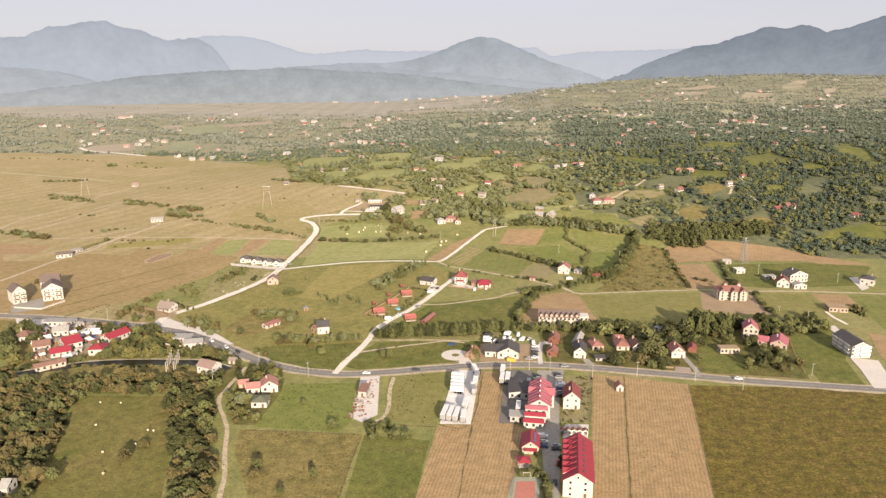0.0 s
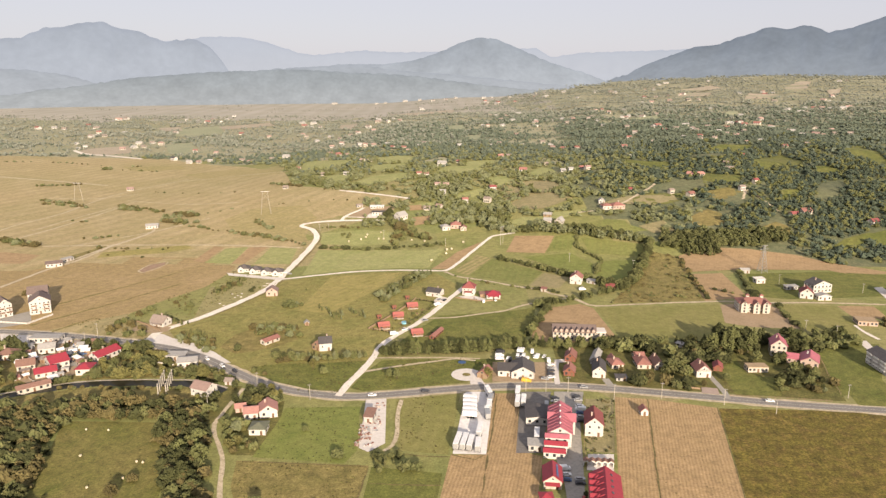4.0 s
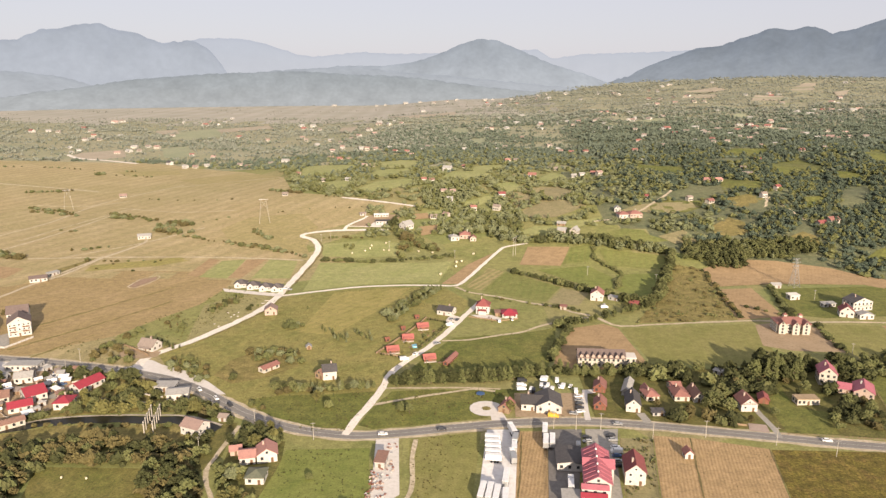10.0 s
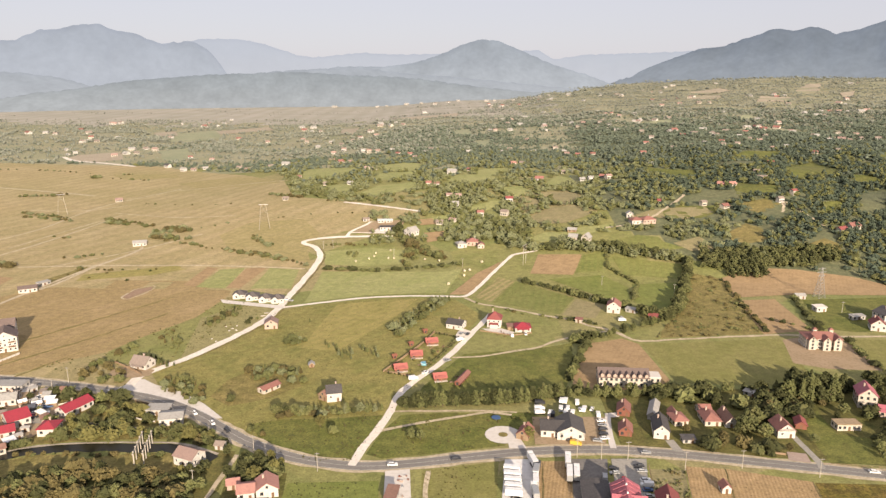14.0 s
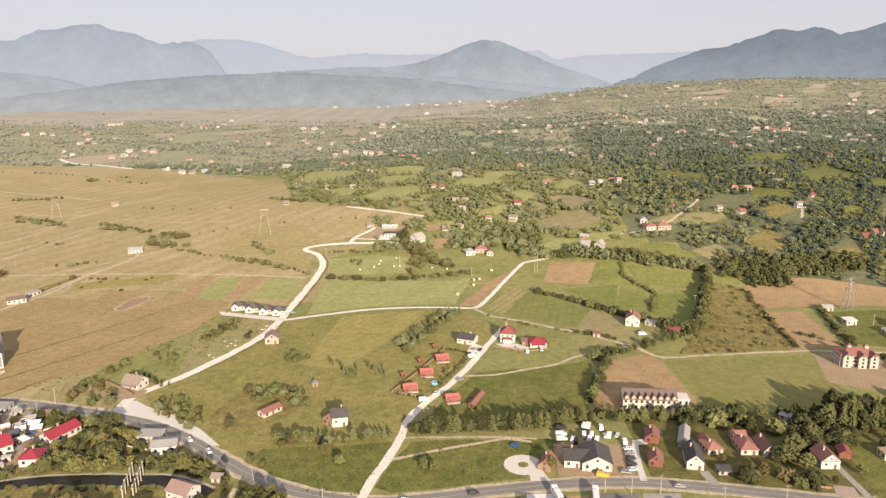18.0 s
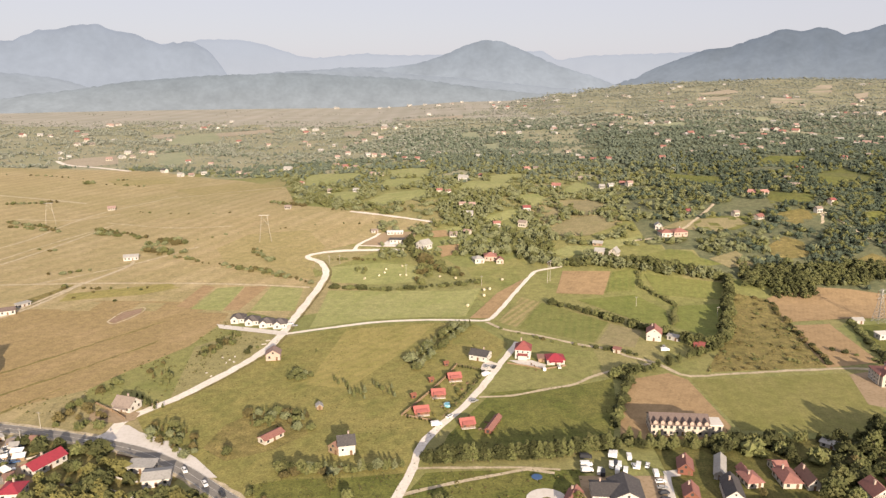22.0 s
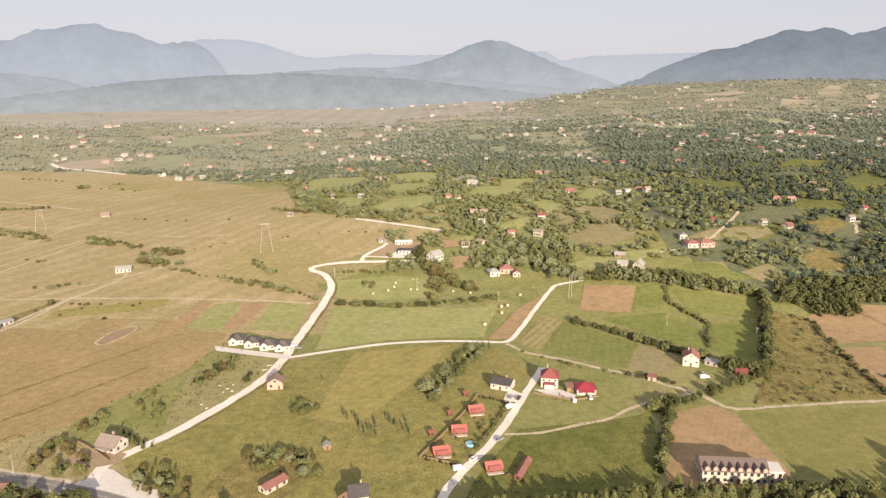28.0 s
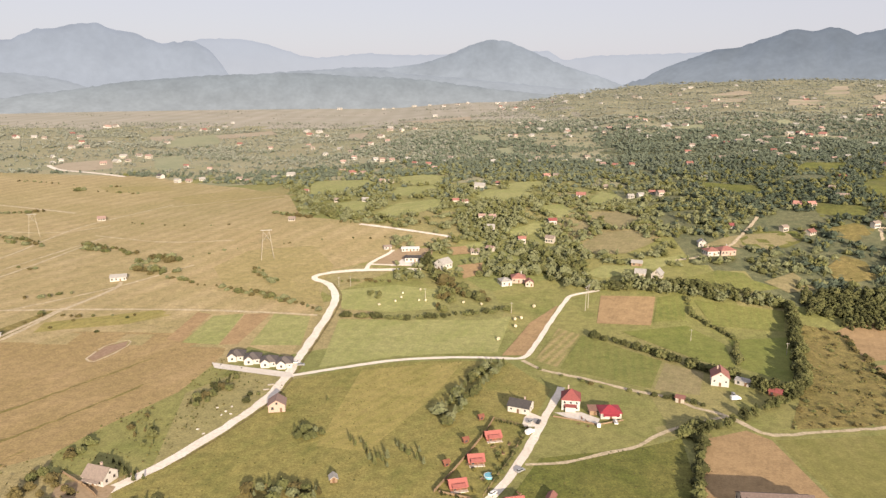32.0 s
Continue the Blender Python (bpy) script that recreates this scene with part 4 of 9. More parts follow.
HILL_PLOTS = {
    (BRIGHT, "fresh green hill meadow among hedges"): [
        [(2.8, 840.8), (13.6, 845.9), (15.2, 829.9), (4.8, 820.5)],
        [(-61.7, 1029.4), (-48.3, 1074.6), (-2.6, 1080.7), (3.4, 1039.6), (-19.8, 1000.8), (-47.7, 1005.9)],
        [(-217.2, 1024.4), (-189.9, 1025.7), (-174.4, 985.9), (-186.9, 966.8), (-207.0, 983.1), (-220.0, 1011.9)],
        [(-168.5, 1187.1), (-123.0, 1199.3), (-94.8, 1170.1), (-114.0, 1114.0), (-150.1, 1117.5)],
        [(-282.4, 1168.0), (-275.7, 1197.8), (-205.6, 1176.8), (-186.0, 1133.0), (-227.4, 1086.5), (-263.2, 1088.8)],
        [(-36.3, 878.8), (-4.3, 911.5), (5.2, 911.8), (2.2, 889.1), (-20.6, 862.4), (-33.5, 865.3)],
    ],
    (HILLMEADOW, "pale green mown plot among hedges on the hills"): [
        [(-32.8, 1097.8), (-10.2, 1129.7), (23.9, 1145.0), (25.1, 1113.3), (1.5, 1078.4), (-19.3, 1077.5)],
        [(61.0, 1005.2), (86.4, 1068.9), (99.8, 1047.8), (101.5, 1019.7), (77.0, 985.5)],
        [(75.7, 784.0), (109.8, 801.6), (108.4, 787.8), (77.4, 773.9)],
        [(-74.1, 838.4), (-53.3, 855.5), (-50.7, 839.0), (-68.7, 830.5)],
        [(5.4, 981.1), (31.8, 990.8), (41.1, 957.4), (22.1, 926.0), (9.5, 957.9)],
        [(-167.4, 945.2), (-147.8, 997.9), (-101.8, 1016.8), (-93.3, 970.6), (-119.1, 952.5), (-146.5, 932.7)],
        [(-159.3, 1103.3), (-110.2, 1109.2), (-104.7, 1072.0), (-139.2, 1040.4), (-159.6, 1045.3)],
        [(24.7, 773.5), (42.7, 788.6), (60.0, 783.2), (75.6, 793.5), (98.7, 794.2), (99.3, 783.7), (84.4, 771.9), (61.2, 766.0), (38.3, 760.4)],
        [(280.6, 925.7), (305.5, 927.1), (307.8, 909.5), (278.6, 891.0), (270.2, 901.5)],
        [(-777.7, 1926.3), (-716.1, 2043.4), (-622.5, 1794.8), (-663.6, 1706.4), (-715.4, 1715.2)],
        [(-652.4, 1522.2), (-615.8, 1571.1), (-555.1, 1443.6), (-551.0, 1372.7), (-582.3, 1371.1)],
        [(375.3, 1016.4), (403.1, 1106.5), (445.5, 1131.6), (448.6, 1066.7), (425.8, 1019.4), (402.2, 1027.4)],
        [(432.8, 990.0), (443.5, 1016.8), (461.3, 1006.1), (461.8, 981.6), (442.7, 978.7)],
        [(537.0, 1141.4), (613.8, 1248.2), (582.0, 1112.9), (543.5, 999.5), (513.7, 976.9), (530.8, 1065.3)],
        [(323.1, 696.7), (341.5, 714.9), (370.4, 730.8), (392.1, 730.0), (361.8, 711.8), (329.7, 687.3)],
        [(340.0, 869.3), (363.7, 879.7), (363.0, 860.4), (333.5, 841.8)],
        [(275.8, 959.9), (293.1, 933.9), (322.2, 926.2), (302.2, 895.8), (263.4, 901.4)],
        [(368.3, 726.1), (398.9, 743.8), (404.9, 727.0), (387.2, 691.8), (360.8, 698.1)],
    ],
    (GREEN, "deep green paddock between hill woods"): [
        [(93.3, 745.6), (127.0, 766.4), (144.8, 760.9), (146.8, 747.5), (162.7, 733.5), (144.2, 727.7), (109.6, 735.7)],
        [(167.2, 836.4), (191.7, 864.5), (229.4, 870.2), (224.7, 846.3), (206.7, 819.5), (174.5, 815.5), (164.8, 821.6)],
        [(192.1, 1132.9), (211.9, 1092.1), (262.8, 1066.0), (262.7, 1038.6), (232.8, 1015.3), (204.8, 1067.1)],
        [(369.3, 1060.9), (436.3, 1105.7), (380.2, 998.6), (369.4, 1003.4)],
        [(376.8, 1200.6), (442.3, 1213.6), (404.7, 1163.7), (344.0, 1155.2), (364.3, 1187.8)],
        [(373.9, 1858.2), (446.5, 1875.8), (421.9, 1811.8), (370.3, 1819.6)],
        [(616.3, 1916.0), (692.1, 2041.6), (640.2, 1896.8), (592.3, 1837.6)],
        [(-75.1, 1761.5), (-39.0, 1790.2), (-29.8, 1634.1), (-68.2, 1632.4)],
        [(-22.2, 1504.8), (9.8, 1547.3), (-0.5, 1433.3), (-24.5, 1415.6)],
    ],
    (GREYFIELD, "pale tan cut plot on the hills"): [
        [(127.8, 817.5), (156.9, 842.1), (186.3, 854.6), (218.6, 865.2), (224.1, 846.0), (202.5, 828.5), (181.5, 810.5), (163.1, 813.5), (145.7, 820.7)],
        [(194.1, 870.1), (217.8, 908.0), (236.6, 930.2), (261.9, 916.3), (276.2, 898.6), (259.6, 883.5), (241.8, 878.3), (212.5, 870.0)],
        [(190.5, 808.7), (221.2, 838.5), (229.5, 810.4), (248.9, 811.3), (229.2, 798.4), (216.4, 778.7), (207.1, 789.9), (195.3, 795.7)],
        [(59.8, 929.3), (68.3, 948.0), (93.2, 939.0), (90.6, 894.9), (70.3, 871.2), (62.6, 891.1)],
        [(23.2, 1047.7), (48.0, 1060.3), (52.5, 1041.1), (31.2, 1025.7)],
        [(154.8, 744.7), (183.6, 764.1), (186.8, 749.0), (189.4, 733.4), (165.8, 726.9)],
        [(24.9, 875.8), (41.6, 916.5), (51.5, 886.3), (30.2, 867.8)],
        [(29.4, 840.6), (55.2, 869.8), (80.6, 867.9), (93.3, 832.4), (84.2, 823.7), (64.9, 810.3), (42.0, 815.0)],
        [(303.6, 1085.8), (364.0, 1120.4), (335.4, 1056.7), (299.3, 1061.3)],
        [(-771.0, 1395.7), (-780.7, 1447.3), (-722.5, 1509.3), (-662.1, 1387.3), (-691.7, 1352.6), (-744.4, 1363.0)],
        [(-851.4, 1953.0), (-816.5, 2003.6), (-759.8, 1882.8), (-799.9, 1852.0)],
        [(-711.5, 2009.8), (-610.4, 2159.1), (-566.2, 2052.3), (-665.2, 1917.8)],
        [(-290.1, 2373.7), (-148.3, 2373.6), (-82.8, 2441.8), (-73.0, 2279.7), (-188.0, 2213.6)],
        [(-376.2, 2024.3), (-330.2, 2020.3), (-310.6, 1803.3), (-355.6, 1882.0)],
        [(278.8, 1321.6), (359.7, 1339.7), (348.3, 1318.8), (279.1, 1268.6)],
        [(928.6, 2615.4), (954.7, 2457.2), (880.1, 2322.4), (803.9, 2324.4)],
        [(220.6, 780.7), (237.4, 805.2), (248.1, 799.8), (242.8, 754.5), (228.1, 739.2), (213.3, 747.6)],
        [(369.8, 849.6), (414.2, 935.9), (443.1, 946.4), (429.5, 900.9), (394.8, 851.4), (371.6, 841.3)],
        [(250.9, 842.8), (269.0, 872.9), (297.5, 870.0), (300.0, 837.0), (273.2, 802.2)],
    ],
    (PLOUGH, "bare brownish plot on the hills"): [
        [(213.2, 774.8), (238.6, 802.1), (248.7, 785.3), (240.7, 751.2), (222.1, 746.9), (209.8, 752.1)],
        [(258.8, 873.4), (283.6, 879.6), (296.8, 865.2), (286.2, 853.3), (263.0, 834.6), (256.1, 851.2)],
        [(-86.7, 835.2), (-69.7, 840.0), (-63.4, 820.7), (-80.4, 816.0)],
        [(-75.3, 791.0), (-54.6, 798.5), (-54.7, 772.1), (-69.9, 761.4)],
        [(790.2, 3008.6), (938.4, 3084.1), (931.6, 2945.7), (820.5, 2849.6)],
        [(692.6, 2681.1), (860.2, 2797.2), (759.3, 2533.0), (671.6, 2552.9)],
        [(1087.2, 2737.7), (1306.7, 3136.5), (1346.9, 3123.3), (1150.8, 2698.6), (1060.1, 2579.4)],
        [(1153.5, 2561.4), (1245.7, 2650.3), (1166.6, 2497.7), (1133.5, 2486.9)],
        [(261.0, 727.1), (272.7, 741.0), (292.8, 754.8), (300.2, 743.7), (295.3, 722.4), (266.5, 718.6)],
    ],
}
for (m, words), polys in HILL_PLOTS.items():
    for poly in polys:
        cx, cy = sum(q[0] for q in poly) / len(poly), sum(q[1] for q in poly) / len(poly)
        # far plots take the haze-tinted grass colours
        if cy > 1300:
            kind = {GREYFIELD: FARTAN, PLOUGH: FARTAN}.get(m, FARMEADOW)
        # eastern plots swap to darker grasses, dim light put into their colour
        elif cx > 190:
            kind = {HILLMEADOW: LUSH, GREEN: LUSH, GREYFIELD: DULL, PLOUGH: SCRUB}.get(m, m)
        else:
            kind = {BRIGHT: HILLMEADOW}.get(m, m)
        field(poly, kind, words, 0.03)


# ---- kit of parts ----
def link(name, me, parent=None, at=None, label=""):
    ob = new(name, me)
    if parent is not None:
        ob.parent = parent
    if at is not None:
        ob.matrix_basis = at
    if label:
        ob["label"] = label
    return ob


def part(name, bm, material, parent, label="", at=None, smooth=False):
    """Links a bmesh as one mesh object under a thing or a part."""
    me = bpy.data.meshes.new(name)
    bm.to_mesh(me)
    bm.free()
    me.materials.append(material)
    if smooth:
        me.polygons.foreach_set("use_smooth", [True] * len(me.polygons))
    return link(name, me, parent, at, label)


def add_box(bm, x0, x1, y0, y1, z0, z1, taper=0.0):
    t = taper
    v = [bm.verts.new(p) for p in ((x0, y0, z0), (x1, y0, z0), (x1, y1, z0), (x0, y1, z0),
                                   (x0 + t, y0 + t, z1), (x1 - t, y0 + t, z1), (x1 - t, y1 - t, z1), (x0 + t, y1 - t, z1))]
    for f in ((0, 3, 2, 1), (4, 5, 6, 7), (0, 1, 5, 4), (1, 2, 6, 5), (2, 3, 7, 6), (3, 0, 4, 7)):
        bm.faces.new([v[i] for i in f])
    return v


def box(x0, x1, y0, y1, z0, z1, taper=0.0, bevel=0.0):
    bm = bmesh.new()
    add_box(bm, x0, x1, y0, y1, z0, z1, taper)
    if bevel:
        bmesh.ops.bevel(bm, geom=bm.edges[:], offset=bevel, segments=1, affect='EDGES')
    return bm


def add_beam(bm, a, b, r, r2=None, sides=6):
    """A round bar from a to b."""
    a, b = Vector(a), Vector(b)
    q = (b - a).to_track_quat('Z', 'Y').to_matrix()
    rings = []
    for c, rad in ((a, r), (b, r if r2 is None else r2)):
        rings.append([bm.verts.new(c + q @ Vector((rad * math.cos(2 * math.pi * k / sides), rad * math.sin(2 * math.pi * k / sides), 0))) for k in range(sides)])
    for k in range(sides):
        bm.faces.new((rings[0][k], rings[0][(k + 1) % sides], rings[1][(k + 1) % sides], rings[1][k]))
    bm.faces.new(rings[0][::-1])
    bm.faces.new(rings[1])


def beam(a, b, r, r2=None, sides=6):
    bm = bmesh.new()
    add_beam(bm, a, b, r, r2, sides)
    return bm


def prism(profile, x0, x1):
    """A profile in y and z drawn out along x."""
    bm = bmesh.new()
    a = [bm.verts.new((x0, y, z)) for y, z in profile]
    b = [bm.verts.new((x1, y, z)) for y, z in profile]
    bm.faces.new(a)
    bm.faces.new(b[::-1])
    for i in range(len(a)):
        j = (i + 1) % len(a)
        bm.faces.new((a[j], a[i], b[i], b[j]))
    bmesh.ops.recalc_face_normals(bm, faces=bm.faces)
    return bm


def thing(name, x, y, rot, label, category, group="", z=None):
    e = new(name)
    e.empty_display_size = 0.5
    e.matrix_basis = pose(x, y, float(land(x, y)) if z is None else z, 0, 0, rot)
    return tagged(e, label, category, group)


MESH = {}


def shared(key, make):
    """Mesh data made once and used by all alike pieces."""
    if key not in MESH:
        bm, material = make()
        me = bpy.data.meshes.new(key)
        bm.to_mesh(me)
        bm.free()
        me.materials.append(material)
        MESH[key] = me
    return MESH[key]


def frame_bm():
    """A window frame: one ring with a deep reveal."""
    bm = bmesh.new()
    rings = [[bm.verts.new((sx * r, yy, sz * r)) for sx, sz in ((-1, -1), (1, -1), (1, 1), (-1, 1))] for r, yy in ((0.5, -0.07), (0.5, 0.02), (0.41, 0.02), (0.41, -0.07))]
    for a, b in zip(rings, rings[1:] + rings[:1]):
        for i in range(4):
            bm.faces.new((a[i], a[(i + 1) % 4], b[(i + 1) % 4], b[i]))
    bmesh.ops.recalc_face_normals(bm, faces=bm.faces)
    return bm


def window(parent, x, y, z, face, w=1.2, h=1.35, dark=False, plain=False):
    """A window on a wall: face 0 looks to -y, 90 to +x, 180 to +y, 270 to -x."""
    m = pose(x, y, z, 0, 0, face) @ Matrix.Diagonal((w, 1, h, 1))
    if plain:
        return link("window", shared("window_plain", lambda: (box(-0.5, 0.5, -0.05, 0.04, -0.5, 0.5), GLASS)), parent, m)
    f = link("window", shared("window_dark" if dark else "window_white", lambda: (frame_bm(), FRAME_B if dark else FRAME_W)), parent, m)
    link("pane", shared("pane", lambda: (box(-0.42, 0.42, -0.02, 0.01, -0.42, 0.42), GLASS)), f)
    return f


def roof_bm(kind, L, S, eave, rise, over=0.5, thick=0.18):
    """A roof over L by S with its ridge along x."""
    if kind == "gable":
        k = rise / (S / 2)
        lo = eave - over * k
        return prism([(-S / 2 - over, lo), (0, eave + rise), (S / 2 + over, lo), (S / 2 + over, lo + thick), (0, eave + rise + thick * 1.3), (-S / 2 - over, lo + thick)], -L / 2 - over, L / 2 + over)
    if kind == "shed":
        return prism([(-S / 2 - over, eave), (S / 2 + over, eave + rise), (S / 2 + over, eave + rise + thick), (-S / 2 - over, eave + thick)], -L / 2 - over, L / 2 + over)
    if kind == "flat":
        bm = box(-L / 2 - 0.15, L / 2 + 0.15, -S / 2 - 0.15, S / 2 + 0.15, eave, eave + 0.35)
        return bm
    bm = bmesh.new()
    a, b, r = L / 2 + over, S / 2 + over, max(L - S, 0.0) / 2 if kind == "hip" else 0.0
    low = [bm.verts.new(p) for p in ((-a, -b, eave), (a, -b, eave), (a, b, eave), (-a, b, eave))]
    mid = [bm.verts.new(p) for p in ((-a, -b, eave + thick), (a, -b, eave + thick), (a, b, eave + thick), (-a, b, eave + thick))]
    t1, t2 = bm.verts.new((-r - 0.01, 0, eave + rise)), bm.verts.new((r + 0.01, 0, eave + rise))
    bm.faces.new(low[::-1])
    for i in range(4):
        bm.faces.new((low[i], low[(i + 1) % 4], mid[(i + 1) % 4], mid[i]))
    bm.faces.new((mid[0], mid[1], t2, t1))
    bm.faces.new((mid[1], mid[2], t2))
    bm.faces.new((mid[2], mid[3], t1, t2))
    bm.faces.new((mid[3], mid[0], t1))
    return bm


def house(x, y, rot, w, d, eave, rise, axis="x", kind="gable", wall=WALL_WHITE, roof=ROOF_TILE, label="", name="house", category="house", group="",
          chimney=1, dormers=0, dormer_wall=None, storeys=0, dark=False, plain=False, door=True, over=0.5, porch=False, balcony=False, z=None, gap=2.9, into=None, sides="fslr"):
    """A house: walls with gables, a roof of real thickness, windows, door, chimney. Its front looks to -y of its own."""
    if into is None:
        h = thing(name, x, y, rot, label, category, group, z)
        off = Matrix()
    else:
        h, off = into, pose(x, y, z or 0, 0, 0, rot)
    L, S = (w, d) if axis == "x" else (d, w)
    turn = off @ (Matrix() if axis == "x" else pose(0, 0, 0, 0, 0, 90))
    if kind == "gable":
        wb = prism([(-S / 2, -0.4), (S / 2, -0.4), (S / 2, eave), (0, eave + rise), (-S / 2, eave)], -L / 2, L / 2)
    elif kind == "shed":
        wb = prism([(-S / 2, -0.4), (S / 2, -0.4), (S / 2, eave + rise), (-S / 2, eave)], -L / 2, L / 2)
    else:
        wb = box(-L / 2, L / 2, -S / 2, S / 2, -0.4, eave + 0.02)
    wl_ = part("wall", wb, wall, h, at=turn)
    rf = part("roof", roof_bm(kind, L, S, eave, rise, over), roof, h, at=turn)
    rng = random.Random(int(abs(x * 13 + y * 7) + w * 3))
    if chimney:
        for c in range(chimney):
            cx = (rng.uniform(-0.3, 0.3) if chimney == 1 else (-0.3 + 0.6 * c / max(1, chimney - 1))) * L
            cb = box(cx - 0.35, cx + 0.35, 0.3 * S / 2 - 0.35, 0.3 * S / 2 + 0.35, eave + rise * 0.4, eave + rise + 0.9)
            add_box(cb, cx - 0.45, cx + 0.45, 0.3 * S / 2 - 0.45, 0.3 * S / 2 + 0.45, eave + rise + 0.9, eave + rise + 1.05)
            part("chimney", cb, WALL_PINK if wall != WALL_PINK else WALL_GREY, rf)
    n = storeys or max(1, int(eave / 2.7))
    hs = eave / n
    for s in range(n):
        zc = s * hs + hs * 0.56
        for fc, span, dep in ((0, w, d), (90, d, w), (270, d, w)):
            if (fc == 0 and "f" not in sides) or (fc == 90 and "r" not in sides) or (fc == 270 and "l" not in sides):
                continue
            k = max(1, int(span / gap))
            for i in range(k):
                u = (i + 0.5) / k * span - span / 2
                if s == 0 and fc == 0 and door and i == k // 2:
                    db = box(-0.55, 0.55, -0.08, 0.03, 0, 2.15)
                    dp = part("door", db, FRAME_B, h, at=off @ pose(u, -dep / 2, 0.05))
                    part("handle", box(0.35, 0.42, -0.14, -0.08, 1.0, 1.12), STEEL, dp)
                    continue
                a = radians(fc)
                px, py = (u, -dep / 2) if fc == 0 else ((dep / 2, u) if fc == 90 else (-dep / 2, -u))
                win = window(h, px, py, zc, fc, 1.25, 1.4, dark, plain)
                win.matrix_basis = off @ win.matrix_basis
    if kind == "gable" and rise > 1.9:
        for fc in ((90, 270) if axis == "x" else (0,)):
            u = L / 2
            px, py = (0, -u) if fc == 0 else ((u, 0) if fc == 90 else (-u, 0))
            win = window(h, px, py, eave + rise * 0.35, fc, 1.0, 1.1, dark, plain)
            win.matrix_basis = off @ win.matrix_basis
    for i in range(dormers):
        u = (i + 0.5) / dormers * L - L / 2
        dm = prism([(-0.9, 0), (0.9, 0), (0.9, 1.2), (0, 2.0), (-0.9, 1.2)], -S * 0.28, 0.6)
        at = turn @ pose(u, -S / 2 * 0.62, eave + rise * 0.12, 0, 0, -90)
        dp = part("dormer", dm, dormer_wall or wall, h, at=at @ pose(-0.2, 0, 0, 0, 0, 180))
        part("dormer_roof", prism([(-1.15, 1.05), (0, 2.05), (1.15, 1.05), (1.15, 1.2), (0, 2.25), (-1.15, 1.2)], -S * 0.28, 0.9), roof, dp)
        pw = link("pane", shared("pane_dormer", lambda: (box(0.58, 0.64, -0.5, 0.5, 0.25, 1.25), GLASS)), dp)
    if porch:
        pr = part("porch_roof", prism([(-2.0, 2.4), (0.2, 3.0), (0.2, 3.12), (-2.0, 2.52)], -w * 0.4, w * 0.4), roof, h, at=off @ pose(0, -d / 2, 0))
        for sx in (-0.38, 0, 0.38):
            part("post", box(w * sx - 0.08, w * sx + 0.08, -1.9, -1.74, -0.2, 2.45), WOOD, pr)
    if balcony:
        bb = box(-w * 0.4, w * 0.4, -1.2, 0.0, eave / n - 0.1, eave / n + 0.05)
        bp = part("balcony", bb, CONCRETE, h, at=off @ pose(0, -d / 2, 0))
        rb = bmesh.new()
        for k in range(9):
            add_box(rb, -w * 0.4 + k * w * 0.1 - 0.04, -w * 0.4 + k * w * 0.1 + 0.04, -1.2, -1.14, eave / n + 0.05, eave / n + 1.0)
        add_box(rb, -w * 0.4, w * 0.4, -1.22, -1.12, eave / n + 1.0, eave / n + 1.08)
        part("railing", rb, FRAME_B, bp)
    BUILT.append((x, y, max(w, d) * 0.62) if into is None else (h.location.x, h.location.y, max(w, d) * 0.62))
    return h


BUILT = []   # footprints kept free of trees


def pad(poly, material, label, name="yard", lift=0.02):
    o = field(poly, material, label, lift, 12.0, name)
    return o


def fence(pts, material, label, h=1.2, gap=2.6, name="fence", rails=2, board=False):
    """A fence along a line: posts and rails."""
    line = [Vector(p) for p in pts]
    f = thing(name, line[0].x, line[0].y, 0, label, "fence")
    o = line[0]
    for a, b in zip(line, line[1:]):
        k = max(1, int((b - a).length / gap))
        for i in range(k + 1):
            p = a.lerp(b, i / k) - o
            z = float(land(p.x + o.x, p.y + o.y) - land(o.x, o.y))
            link("post", shared("fence_post_%.1f" % h, lambda: (box(-0.07, 0.07, -0.07, 0.07, -0.3, h), material)), f, pose(p.x, p.y, z))
        pa, pb = a - o, b - o
        ang = math.atan2(pb.y - pa.y, pb.x - pa.x)
        for r in range(rails):
            zz = h * (0.45 + 0.45 * r)
            za, zb = float(land(a.x, a.y) - land(o.x, o.y)), float(land(b.x, b.y) - land(o.x, o.y))
            part("rail", beam((pa.x, pa.y, za + zz), (pb.x, pb.y, zb + zz), 0.06, sides=4), material, f)
        if board:   # boards between the posts, each a little different
            tilt = math.degrees(ang)
            for i in range(k):
                c = pa.lerp(pb, (i + 0.5) / k)
                wd = (pb - pa).length / k * 0.5 - 0.05
                link("board", shared("fence_board_%.1f_%.2f_%s" % (h, round(wd, 1), material.name), lambda: (box(-round(wd, 1), round(wd, 1), 0.075, 0.12, 0.12, h - 0.04), material)), f, pose(c.x, c.y, float(land(c.x + o.x, c.y + o.y) - land(o.x, o.y)), 0, 0, tilt))
    return f


